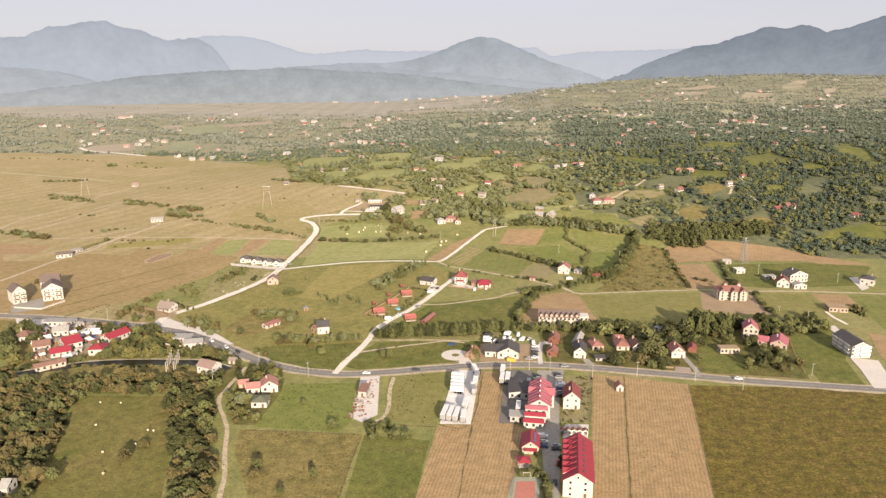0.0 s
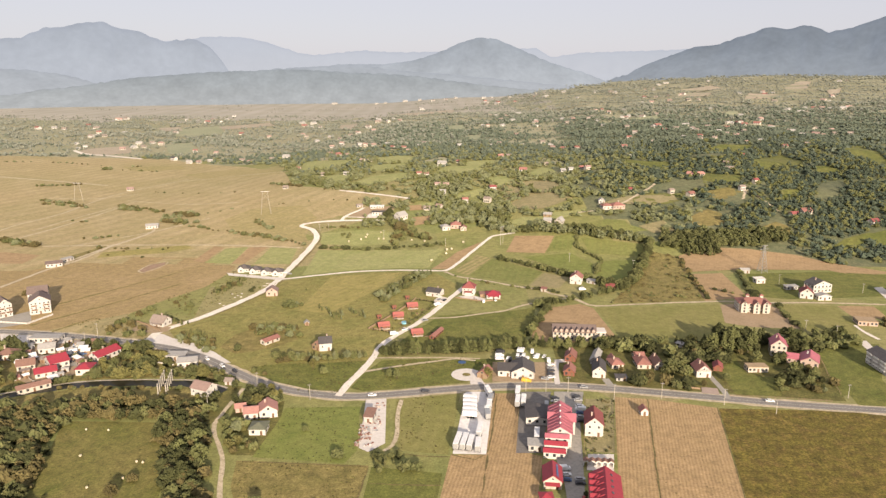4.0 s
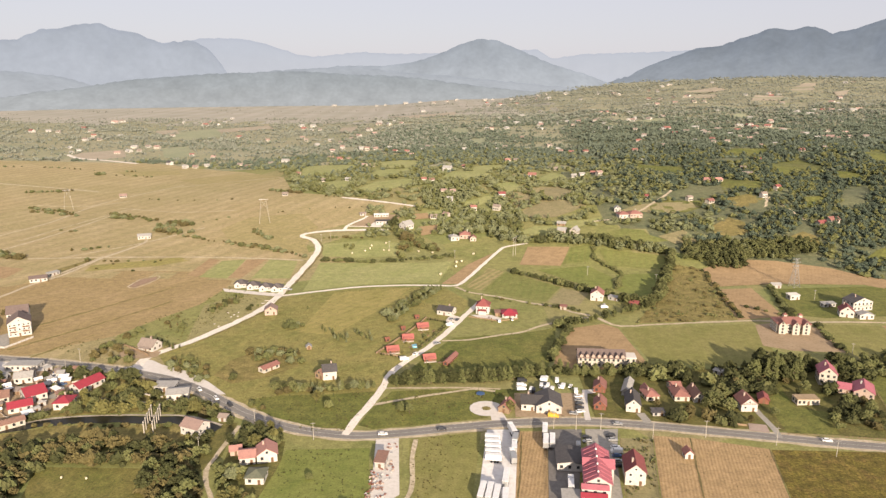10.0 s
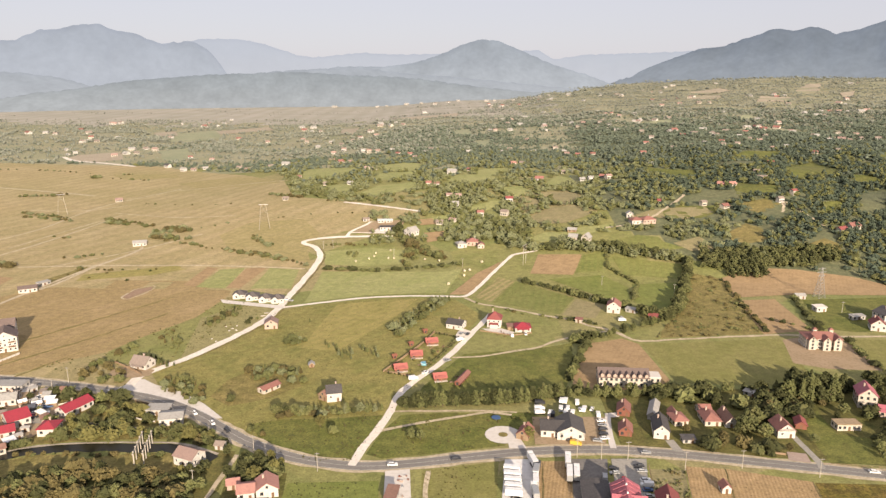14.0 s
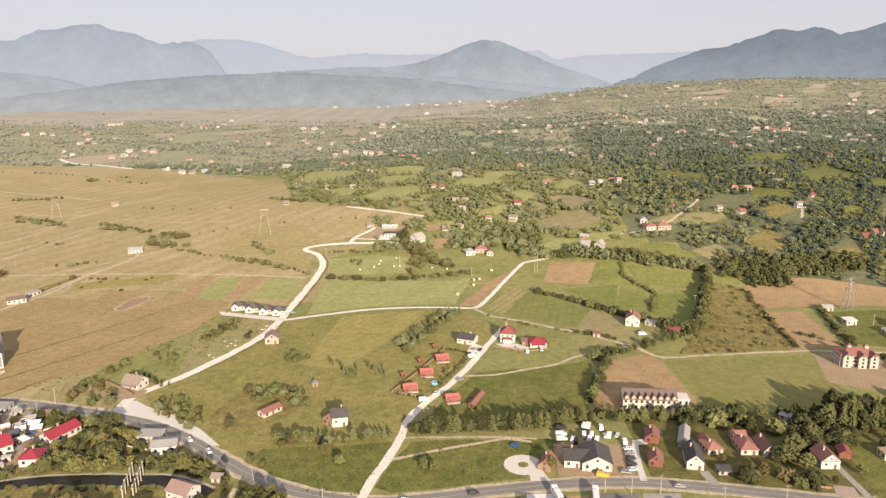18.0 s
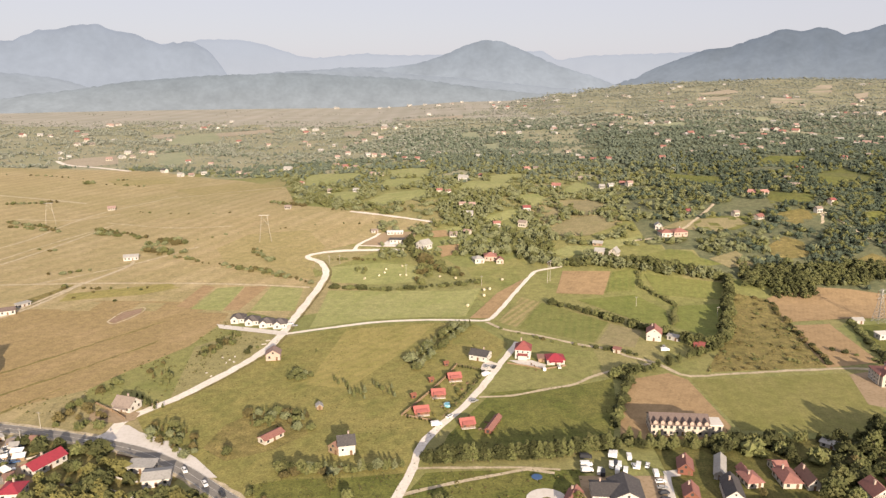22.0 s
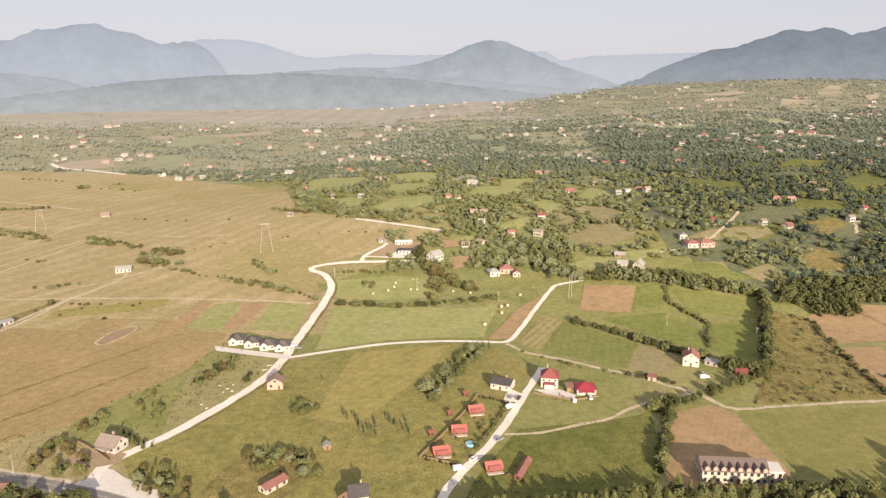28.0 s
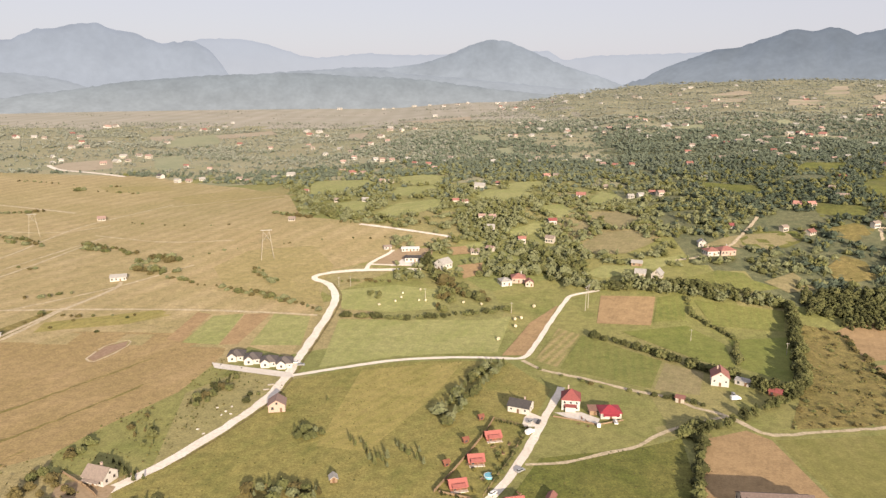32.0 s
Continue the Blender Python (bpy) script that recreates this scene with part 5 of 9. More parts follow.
# vehicles
def car_body(L, W, H, van):
    z0, belt = 0.28, (0.95 if not van else 1.25)
    if van:
        prof = [(-L / 2, z0), (L / 2, z0), (L / 2, belt), (L / 2 - 0.8, belt + 0.1), (L / 2 - 1.4, H), (-L / 2 + 0.1, H), (-L / 2, H - 0.2)]
    else:
        prof = [(-L / 2, z0), (L / 2, z0), (L / 2, 0.75), (L / 2 - 0.25, 0.85), (L / 2 - 1.2, belt), (-L / 2 + 0.5, belt + 0.02), (-L / 2, 0.9)]
    bm = bmesh.new()
    a = [bm.verts.new((px, -W / 2, pz)) for px, pz in prof]
    b = [bm.verts.new((px, W / 2, pz)) for px, pz in prof]
    bm.faces.new(a)
    bm.faces.new(b[::-1])
    for i in range(len(a)):
        j = (i + 1) % len(a)
        bm.faces.new((a[j], a[i], b[i], b[j]))
    bmesh.ops.recalc_face_normals(bm, faces=bm.faces)
    bmesh.ops.bevel(bm, geom=bm.edges[:], offset=0.07, segments=1, affect='EDGES')
    return bm


def car(x, y, rot, skin, van=False, label="", group="parked cars", z_off=0.16):
    """A car or van: body, glazed cabin, roof, four wheels."""
    L, W, H = (5.3, 1.95, 2.1) if van else (4.4, 1.78, 1.46)
    key = "van" if van else "car"
    c = thing(key, x, y, rot, label or "%s parked on the ground" % key, key, group, float(land(x, y)) + z_off)
    link("body", shared(key + "_body_" + skin.name, lambda: (car_body(L, W, H, van), skin)), c)
    if van:
        link("windscreen", shared("van_glass", lambda: (prism([(-0.85, 1.42), (0.85, 1.42), (0.75, 1.95), (-0.75, 1.95)], L / 2 - 1.35, L / 2 - 1.05), GLASS)), c)
    else:
        g = link("cabin", shared("car_glass", lambda: (box(-1.75, 0.95, -0.76, 0.76, 0.93, 1.40, 0.28), GLASS)), c)
        link("roof", shared("car_roof_" + skin.name, lambda: (box(-1.5, 0.62, -0.55, 0.55, 1.38, 1.46, 0.05), skin)), g)
    for sx in (-1, 1):
        for sy in (-1, 1):
            w = link("wheel", shared("tyre", lambda: (beam((0, -0.1, 0), (0, 0.1, 0), 0.32, sides=10), RUBBER)), c, pose(sx * L * 0.3, sy * (W / 2 - 0.1), 0.32))
            link("rim", shared("rim", lambda: (beam((0, -0.11, 0), (0, 0.11, 0), 0.18, sides=8), CAR_SILVER)), w)
    return c


def trailer(x, y, rot, skin, L=13.6, cab=None, label="", group="parked trailers"):
    """A box trailer on its wheels and legs; with a tractor in front if a colour is given for it."""
    t = thing("semi_trailer", x, y, rot, label, "trailer", group, float(land(x, y)) + 0.18)
    k = "%.1f_%s" % (L, skin.name)
    link("cargo_box", shared("cargo_" + k, lambda: (box(-1.2, 1.2, -L / 2, L / 2, 1.15, 3.7, bevel=0.05), skin)), t)
    link("chassis", shared("chassis_%.1f" % L, lambda: (box(-0.5, 0.5, -L / 2 + 0.3, L / 2 - 0.3, 0.85, 1.15), RUBBER)), t)
    link("rear_door", shared("rear_door", lambda: (box(-1.15, 1.15, -0.05, 0.03, 1.25, 3.6), CAR_SILVER)), t, pose(0, -L / 2, 0))
    for i in range(3):
        for sx in (-1, 1):
            link("wheel", shared("truck_wheel", lambda: (beam((-0.17, 0, 0), (0.17, 0, 0), 0.5, sides=10), RUBBER)), t, pose(sx * 1.05, -L / 2 + 1.6 + i * 1.3, 0.5))
    for sx in (-0.8, 0.8):
        link("landing_leg", shared("landing_leg", lambda: (box(-0.08, 0.08, -0.08, 0.08, 0.0, 1.15), STEEL)), t, pose(sx, L / 2 - 2.6, 0))
    if cab:
        cb = link("tractor_cab", shared("cab_" + cab.name, lambda: (box(-1.22, 1.22, L / 2 + 0.7, L / 2 + 3.0, 0.6, 3.5, bevel=0.12), cab)), t)
        link("windscreen", shared("cab_glass_%.0f" % L, lambda: (box(-1.05, 1.05, L / 2 + 2.95, L / 2 + 3.04, 2.1, 3.1), GLASS)), cb)
    return t


def utility_pole(x, y, h=9.0, rot=0, label="pale concrete utility pole with a crossarm"):
    p = thing("utility_pole", x, y, rot, label, "utility pole", "utility poles")
    link("shaft", shared("pole_%.0f" % h, lambda: (beam((0, 0, -0.4), (0, 0, h), 0.17, 0.10, 8), POLE_C)), p)
    a = link("crossarm", shared("crossarm", lambda: (box(-1.1, 1.1, -0.08, 0.08, -0.08, 0.08), STEEL)), p, pose(0, -0.15, h - 0.6))
    for sx in (-0.95, 0, 0.95):
        link("insulator", shared("insulator", lambda: (beam((0, 0, 0.08), (0, 0, 0.35), 0.07, 0.05), FRAME_B)), a, pose(sx, 0, 0))
    return p


def portal_mast(x, y, h, rot, spread=6.0, splay=1.5):
    """A line support of two splayed legs under one crossbar."""
    p = thing("portal_mast", x, y, rot, "pale two-legged power line mast with a crossbar", "power mast", "power line masts")
    for sx in (-1, 1):
        part("leg", beam((sx * (spread / 2 + splay), 0, -0.4), (sx * spread / 2, 0, h), 0.2, 0.14), POLE_C, p)
        part("brace", beam((sx * spread / 2, 0, h * 0.95), (-sx * (spread / 2 + splay * 0.4), 0, h * 0.62), 0.09), STEEL, p)
    cb = part("crossbar", box(-spread * 0.95, spread * 0.95, -0.18, 0.18, h - 0.2, h + 0.25), STEEL, p)
    for k in (-0.85, 0, 0.85):
        part("insulator_string", beam((k * spread, 0, h - 0.2), (k * spread, 0, h - 1.9), 0.12), FRAME_B, cb)
    return p


def lattice_pylon(x, y, h, rot):
    """A four-legged lattice tower with three pairs of arms."""
    p = thing("lattice_pylon", x, y, rot, "pale steel lattice pylon standing in a field", "pylon")
    def half(z):
        return 2.6 * (1 - z / h) ** 1.2 + 0.45
    zs = [h * k / 9 for k in range(10)]
    for sx in (-1, 1):
        for sy in (-1, 1):
            b = bmesh.new()
            rings = [[b.verts.new((sx * half(a) + dx, sy * half(a) + dy, a if a else -0.3)) for dx, dy in ((-0.1, -0.1), (0.1, -0.1), (0.1, 0.1), (-0.1, 0.1))] for a in zs]
            for lo, hi in zip(rings, rings[1:]):
                for k in range(4):
                    b.faces.new((lo[k], lo[(k + 1) % 4], hi[(k + 1) % 4], hi[k]))
            b.faces.new(rings[0][::-1])
            b.faces.new(rings[-1])
            part("leg", b, STEEL, p)
    for fc in range(4):
        m = pose(0, 0, 0, 0, 0, 90 * fc)
        for a, c in zip(zs, zs[1:]):
            part("bracing", beam(m @ Vector((-half(a), -half(a), a)), m @ Vector((half(c), -half(c), c)), 0.08, sides=4), STEEL, p)
            part("bracing", beam(m @ Vector((half(a), -half(a), a)), m @ Vector((-half(c), -half(c), c)), 0.08, sides=4), STEEL, p)
    for i, (zf, reach) in enumerate(((0.72, 3.6), (0.84, 4.4), (0.96, 3.4))):
        for sx in (-1, 1):
            b = bmesh.new()
            add_beam(b, (0, 0, h * zf), (sx * reach, 0, h * zf + 0.3), 0.12, sides=4)
            add_beam(b, (0, 0, h * zf + 1.2), (sx * reach, 0, h * zf + 0.3), 0.09, sides=4)
            arm = part("arm", b, STEEL, p)
            part("insulator_string", beam((sx * reach, 0, h * zf + 0.3), (sx * reach, 0, h * zf - 1.2), 0.13), FRAME_B, arm)
    return p


def bale(x, y, r=0.75, rot=0, label="pale wrapped round hay bale on mown grass"):
    b = new("hay_bale", shared("bale_%.2f" % r, lambda: (round_bale(r), BALE)))
    b.matrix_basis = pose(x, y, float(land(x, y)) + 0.12 + (0.22 if y > 620 else 0), 0, 0, rot)
    return tagged(b, label, "hay bale", "hay bales")


def round_bale(r):
    bm = beam((0, -0.62 * r / 0.75, r), (0, 0.62 * r / 0.75, r), r, sides=14)
    bmesh.ops.bevel(bm, geom=[e for e in bm.edges if abs(e.verts[0].co.y - e.verts[1].co.y) < 1e-4], offset=0.1, segments=2, affect='EDGES')
    return bm


# ---- the hotel compound and truck yards south of the road ----
pad([(-11.6, 381.0), (3.0, 381.7), (-1.7, 317.3), (-16.5, 317.1)], YARD, "pale concrete truck yard")
pad([(17.3, 382.4), (33.2, 383.2), (23.1, 319.6), (11.5, 319.0)], DARKYARD, "dark grey paved depot yard")
pad([(34.8, 383.3), (50.3, 384.1), (44.0, 351.7), (40.3, 314.8), (34.0, 257.8), (31.9, 240.1), (28.7, 239.9), (31.1, 257.7), (29.6, 279.4), (30.2, 298.5), (28.2, 318.7), (31.7, 351.1)], PAVED, "grey paved lane and car park of the hotel", lift=0.04)
pad([(43.2, 319.5), (54.6, 320.0), (52.0, 305.7), (40.7, 306.2)], CONCRETE, "paved terrace with white arches", lift=0.05)
pad([(16.4, 272.1), (27.4, 272.7), (26.2, 257.4), (24.9, 239.7), (11.7, 239.1), (13.2, 256.8)], COURT_GREY, "grey-green sports court surround", "sports_court", 0.03)
pad([(17.6, 268.8), (25.3, 269.2), (24.4, 257.3), (23.0, 239.6), (14.4, 239.2), (16.1, 256.9)], COURT_RED, "faded red sports court floor", "sports_court", 0.045)
goal = thing("goal_frame", 22.0, 272.5, 0, "white goal frame at the end of the court", "goal")
part("frame", (lambda b: (add_beam(b, (-1.5, 0, 0.1), (-1.5, 0, 2.1), 0.07), add_beam(b, (1.5, 0, 0.1), (1.5, 0, 2.1), 0.07), add_beam(b, (-1.57, 0, 2.1), (1.57, 0, 2.1), 0.07), b)[3])(bmesh.new()), FRAME_W, goal)


def serrated_hotel():
    """The long red-roofed hotel of stepped gabled bays."""
    h = thing("hotel", 29.6, 330.0, -6, "long hotel with stepped crimson roofs and white walls", "hotel")
    # main bay, ridge along its length
    house(2.2, 9.0, 0, 10.4, 26.0, 6.9, 3.0, "y", "gable", WALL_WHITE, ROOF_ROSE, into=h, chimney=0, storeys=3, door=False, plain=True, over=0.6)
    house(3.0, 11.0, 0, 12.4, 6.0, 7.0, 2.2, "x", "gable", WALL_WHITE, ROOF_ROSE, into=h, chimney=0, storeys=3, door=False, plain=True, z=0.0)
    for k in range(3):   # lower terraced bays stepping down to the south
        house(0.9 - k * 0.5, -6.0 - k * 3.7, 0, 10.4 - 0.5 * k, 3.5, 6.3 - k * 1.6, 0.95, "x", "gable", WALL_WHITE, ROOF_ROSE if k == 0 else ROOF_RED, into=h, chimney=0, door=False, plain=True, over=0.3)
    seam = shared("roof_seam", lambda: (box(-2.8, 2.8, -0.10, 0.10, 0.0, 0.22), ROOF_ROSE))
    for k in range(8):
        for sx in (-1, 1):
            link("roof_rib", seam, h, pose(2.2 + sx * 3.0, -2.6 + k * 3.2, 8.6, 0, sx * 29.5, 0))
    for k in range(4):
        link("chimney_vent", shared("vent_cap", lambda: (box(-0.3, 0.3, -0.3, 0.3, 0, 1.0), FRAME_W)), h, pose(2.2, -1 + k * 6, 9.6))
    return h


serrated_hotel()
annex = house(25.2, 297.0, -4, 7.4, 11.5, 3.6, 2.6, "y", "gable", WALL_CREAM, ROOF_RED, "low crimson-roofed annex with solar panels", "annex", "annex", chimney=0, porch=True)
for k in range(4):
    part("solar_panel", box(-0.48, 0.48, -1.2, 1.2, 0, 0.08), CAR_BLUE, annex, at=pose(1.9, -3.2 + 2.2 * k, 5.2, 0, 35, 0))
gaz = thing("pavilion", 21.4, 282.4, 4, "open garden pavilion with a crimson hipped roof", "pavilion")
part("roof", roof_bm("pyramid", 5.0, 5.2, 2.4, 1.6, 0.4), ROOF_RED, gaz)
part("floor_slab", box(-2.5, 2.5, -2.6, 2.6, -0.1, 0.12), CONCRETE, gaz)
for sx in (-2.2, 2.2):
    for sy in (-2.3, 2.3):
        part("post", box(sx - 0.1, sx + 0.1, sy - 0.1, sy + 0.1, 0.1, 2.42), WOOD, gaz)
big = house(43.0, 274.0, -7, 11.6, 32.0, 7.8, 3.6, "y", "gable", WALL_WHITE, ROOF_RED, "large guest house with a crimson sheet roof and skylights", "guest_house", "hotel", chimney=0, storeys=3, over=0.7, gap=4.6)
for k in range(7):
    rw = part("roof_rib", box(-3.2, 3.2, -0.14, 0.14, 0, 0.35), ROOF_RED, big, at=pose(-3.5, -12.5 + 4.2 * k, 9.9, 0, -31.8, 0))
    part("skylight", box(-0.45, 0.45, -0.6, 0.6, 0, 0.1), GLASS, big, at=pose(2.4, -13 + 4.2 * k, 10.28, 0, 31.8, 0))
    if k < 6:
        dm = part("dormer", prism([(-1.3, 0), (1.3, 0), (1.3, 1.6), (0, 2.5), (-1.3, 1.6)], 0, 3.4), WALL_WHITE, big, at=pose(-6.0, -11 + 4.6 * k, 7.6))
        part("dormer_roof", prism([(-1.6, 1.4), (0, 2.55), (1.6, 1.4), (1.6, 1.58), (0, 2.75), (-1.6, 1.58)], -0.2, 3.6), ROOF_RED, dm)
house(48.9, 342.0, -6, 8.2, 12.5, 6.2, 3.4, "y", "gable", WALL_WHITE, ROOF_MAROON, "white two-storey house with a maroon tiled roof", plain=False, chimney=1)
depot = house(23.2, 352.5, -3, 10.5, 14.0, 3.8, 0.8, "y", "gable", WALL_WHITE, ROOF_DARK, "depot hall with a dark low-pitched roof", "depot_hall", "warehouse", chimney=0, door=False, plain=True)
for xx, yy, ll in ((14.6, 366.0, 7.0), (17.6, 366.5, 7.0), (15.2, 376.5, 6.5), (21.5, 331.0, 6.5)):
    trailer(xx, yy, -6, TARP, ll, CAR_WHITE, "white lorry with its cab in the dark depot yard", "parked lorries")
house(20.5, 323.5, -3, 6.5, 5.5, 3.0, 0.5, "x", "shed", WALL_GREY, ROOF_GREY, "grey-roofed depot shed in a yard", "depot_shed", "shed", chimney=0, plain=True)
house(76.2, 360.1, 3, 3.6, 4.2, 2.6, 1.6, "y", "gable", WALL_WHITE, ROOF_TILE, "tiny white roadside kiosk with an orange roof", "kiosk", "kiosk", chimney=0, plain=True)
arc = thing("arched_pergola", 46.0, 310.5, -3, "white arched garden wall with brown gaps", "pergola")
for k in range(5):
    b = prism([(-1.25, 0), (-0.85, 0), (-0.85, 1.4), (-0.45, 1.9), (0.45, 1.9), (0.85, 1.4), (0.85, 0), (1.25, 0), (1.25, 2.1), (0, 2.8), (-1.25, 2.1)], -1.2, 1.2)
    ap = part("arch", b, WALL_WHITE, arc, at=pose(-5 + 2.6 * k, 0, 0.2, 0, 0, 90))
    part("arch_roof", prism([(-1.28, 2.1), (0, 2.82), (1.28, 2.1), (1.28, 2.22), (0, 3.0), (-1.28, 2.22)], -1.4, 1.4), ROOF_BROWN, ap)
for (xx, yy, rr, ll) in ((-14.5, 325.1, -9, 11.5), (-11.5, 324.6, -9, 11.5), (-8.7, 323.6, -8, 10.5), (-5.3, 322.0, -4, 9.0)):
    trailer(xx, yy, rr, TARP, ll, label="white box semi-trailer parked side by side with others")
trailer(-4.5, 336.0, -7, TARP, 11.0, label="white box semi-trailer standing apart in the truck yard")
for i, yy in enumerate((352, 356, 360.5, 365, 369.5)):
    trailer(-9.2, yy, 84, TARP, 7.0, label="white lorry body parked across the yard", group="parked lorries")
for i, (xx, yy) in enumerate(((1.0, 369), (0.2, 361), (-0.6, 352), (0.5, 376.5))):
    trailer(xx, yy, 8 * i - 12, TARP if i % 2 else CAR_SILVER, 6.5, CAR_WHITE if i else CAR_DARK, "white lorry with its cab in the truck yard", "parked lorries")
rng = random.Random(5)
for i, (xx, yy, r) in enumerate(((45.5, 377, 4), (46, 373, 0), (45.8, 366, 8), (45.6, 362, -3), (45.2, 358.5, 2), (44.8, 354, 5), (44, 350, 0), (36.8, 366, 75), (34.4, 374.5, -20), (34, 371, 6),
                                 (31.2, 306, 10), (31.5, 301.5, 5), (31, 297.5, -5), (36.8, 298.2, 5), (36.6, 295.2, 0), (36.2, 283, 80), (33.2, 268, 85), (29.3, 367, 85), (29.6, 361, 92))):
    car(xx, yy, r + (180 if i % 3 == 0 else 0), SKIN[(i * 5 + 1) % 8], i % 7 == 3, label="%s parked on the hotel's grey paving" % ("van" if i % 7 == 3 else "car"), z_off=0.2)
fence([(49.8, 377.1), (42.1, 323.4), (40.8, 306.7)], WOOD, "dark board fence along the hotel lane", 1.4)
fence([(65.6, 378.6), (55.6, 320.1)], WOOD, "board fence round the white house's garden", 1.4)
fence([(16.6, 380.8), (11.5, 319.0)], WOOD, "fence of the depot yard", 1.5)
fence([(15.0, 256.9), (19.4, 285.8), (22.0, 308.5)], WOOD, "dark fence beside the stubble field", 1.5)

# ---- scrap yard ----
pad([(-62.7, 369.2), (-52.4, 371.2), (-47.4, 324.9), (-54.0, 317.0), (-58.6, 320.2)], CONCRETE, "cluttered salvage yard of pale dirt", lift=0.02)
road([(-44.4, 370.1), (-44.7, 354.1), (-43.0, 334.3), (-43.9, 323.3), (-47.4, 318.4)], 2.0, TRACK, "worn track round the salvage yard", "farm_track", 0.16, 0.2)
house(-57.5, 348.3, -6, 4.2, 8.0, 3.2, 0.8, "x", "shed", WALL_GREY, ROOF_BROWN, "brown-roofed workshop in the salvage yard", "workshop", "workshop", chimney=0, plain=True)
for i in range(96):
    sb = bmesh.new()
    bmesh.ops.create_icosphere(sb, subdivisions=2, radius=1.0)
    for v in sb.verts:
        v.co = Vector((v.co.x * 1.2, v.co.y * 0.8, max(0.0, v.co.z) * 0.8)) * rng.uniform(0.35, 0.85)
    sx, sy = -61.0 + rng.uniform(0, 5) + (0 if i % 3 else 4.0), 322 + rng.uniform(0, 24 if i % 3 else 45)
    sc = part("salvage_block", sb, (ROOF_BROWN, WALL_PINK, WALL_GREY, WOOD_RED, STEEL)[i % 5], None, at=pose(sx, sy, 0.17, 0, 0, rng.uniform(0, 180)))
    tagged(sc, "lump of %s salvage lying in the yard" % ("brown tile", "pinkish block", "grey concrete", "rust-red", "grey metal")[i % 5], "salvage", "salvage in the yard")

# ---- houses along the main road ----
tcx, tcy = -11.6, 403.3
pad([(tcx + 8.5 * math.cos(k * 0.3927), tcy + 8.5 * math.sin(k * 0.3927)) for k in range(16)], CONCRETE, "pale round turning place with a planted middle", "turning_circle")
pad([(tcx + 2.4 * math.cos(k * 0.7854), tcy + 2.4 * math.sin(k * 0.7854)) for k in range(8)], SCRUB, "round planted bed in the turning place", "flower_bed", 0.05)
pad([(-9.7, 400.3), (-4.7, 402.7), (-1.3, 390.9), (-9.3, 390.6)], CONCRETE, "pale mouth of the turning place at the road", "turning_circle", 0.03)
hall = house(11.4, 407.1, -2, 10.8, 11.0, 3.74, 2.39, "x", "gable", WALL_WHITE, ROOF_DARK, "white roadside hall with an anthracite roof and broad gable", "hall", "hall", chimney=1, gap=3.4, plain=True)
house(8.2, -0.6, 0, 12.5, 14.5, 4.06, 3.13, "y", "gable", WALL_WHITE, ROOF_DARK, into=hall, chimney=0, gap=3.2, plain=True)
pad([(3.3, 421.9), (38.6, 423.4), (35.1, 396.6), (2.6, 394.4)], DIRT, "dusty brown yard round the hall", lift=0.01)
house(-1.5, 402.9, -21, 5.5, 9.0, 2.65, 2.21, "y", "gable", WOOD, ROOF_TILE, "timber house with a faded red roof beside a willow", plain=True)
for i, (px, py) in enumerate(((8.3, 436.7), (7.6, 430.2), (7.3, 425.6), (12.5, 424.8), (13.6, 423.8), (19.7, 439.3), (21.6, 439.4), (18.3, 430.2), (20.3, 431.3), (21.7, 430.3), (20.2, 426.1), (23.5, 425.8))):
    car(px, py, (10 if i < 3 else 80) + rng.uniform(-8, 8), CAR_WHITE if i % 4 else CAR_DARK, True, "white van parked on the grass behind the hall" if i % 4 else "dark van parked on the grass behind the hall", "parked vans")
for i, (px, py) in enumerate(((27.3, 437.5), (28.0, 430.1), (29.8, 430.2), (33.8, 430.8), (35.8, 424.3), (36.3, 418.4), (36.0, 413.6), (35.7, 409.9), (35.2, 405.3), (34.9, 400.9), (31.4, 398.6), (21.1, 395.2))):
    if i < 5:
        car(px, py, 80 + rng.uniform(-10, 10), CAR_WHITE, i % 2 == 0, "white %s parked on the grass behind the hall" % ("van" if i % 2 == 0 else "car"), "parked vans")
    else:
        car(px, py, rng.uniform(-12, 12), CAR_YELLOW if i == 11 else (CAR_DARK, CAR_WHITE, CAR_SILVER, CAR_DARK)[i % 4], i == 11, "yellow van in front of the hall" if i == 11 else "car parked along the yard's edge", "parked cars")
house(49.1, 429.0, -12, 6.1, 9.0, 2.81, 2.58, "y", "gable", WOOD_RED, ROOF_TILE, "reddish timber house with an orange-red roof", plain=True)
house(45.8, 408.1, -10, 5.9, 8.0, 2.65, 2.58, "y", "gable", WOOD_RED, ROOF_TILE, "small reddish timber house near the road", plain=True)
pad([(39.3, 427.0), (46.8, 428.8), (46.1, 423.7), (39.4, 422.4)], CONCRETE, "pale paved corner of a drive")
road([(40.3, 423.5), (38.4, 409.1), (37.6, 392.6)], 3.0, CONCRETE, "narrow concrete drive", "drive", 0.15, 0.1)
house(62.2, 409.2, -8, 7.0, 14.0, 4.06, 2.94, "y", "gable", WALL_WHITE, ROOF_DARK, "long white house with an anthracite roof", chimney=1)
house(63.7, 428.8, -18, 4.3, 16.0, 2.65, 1.66, "y", "gable", WALL_GREY, ROOF_GREY, "grey-roofed outbuilding behind a white house", "outbuilding", "outbuilding", chimney=0, plain=True)
house(73.2, 420.1, 10, 6.8, 9.0, 2.50, 2.21, "y", "hip", WALL_CREAM, ROOF_TILE, "cream house with a faded red hipped roof", plain=True)
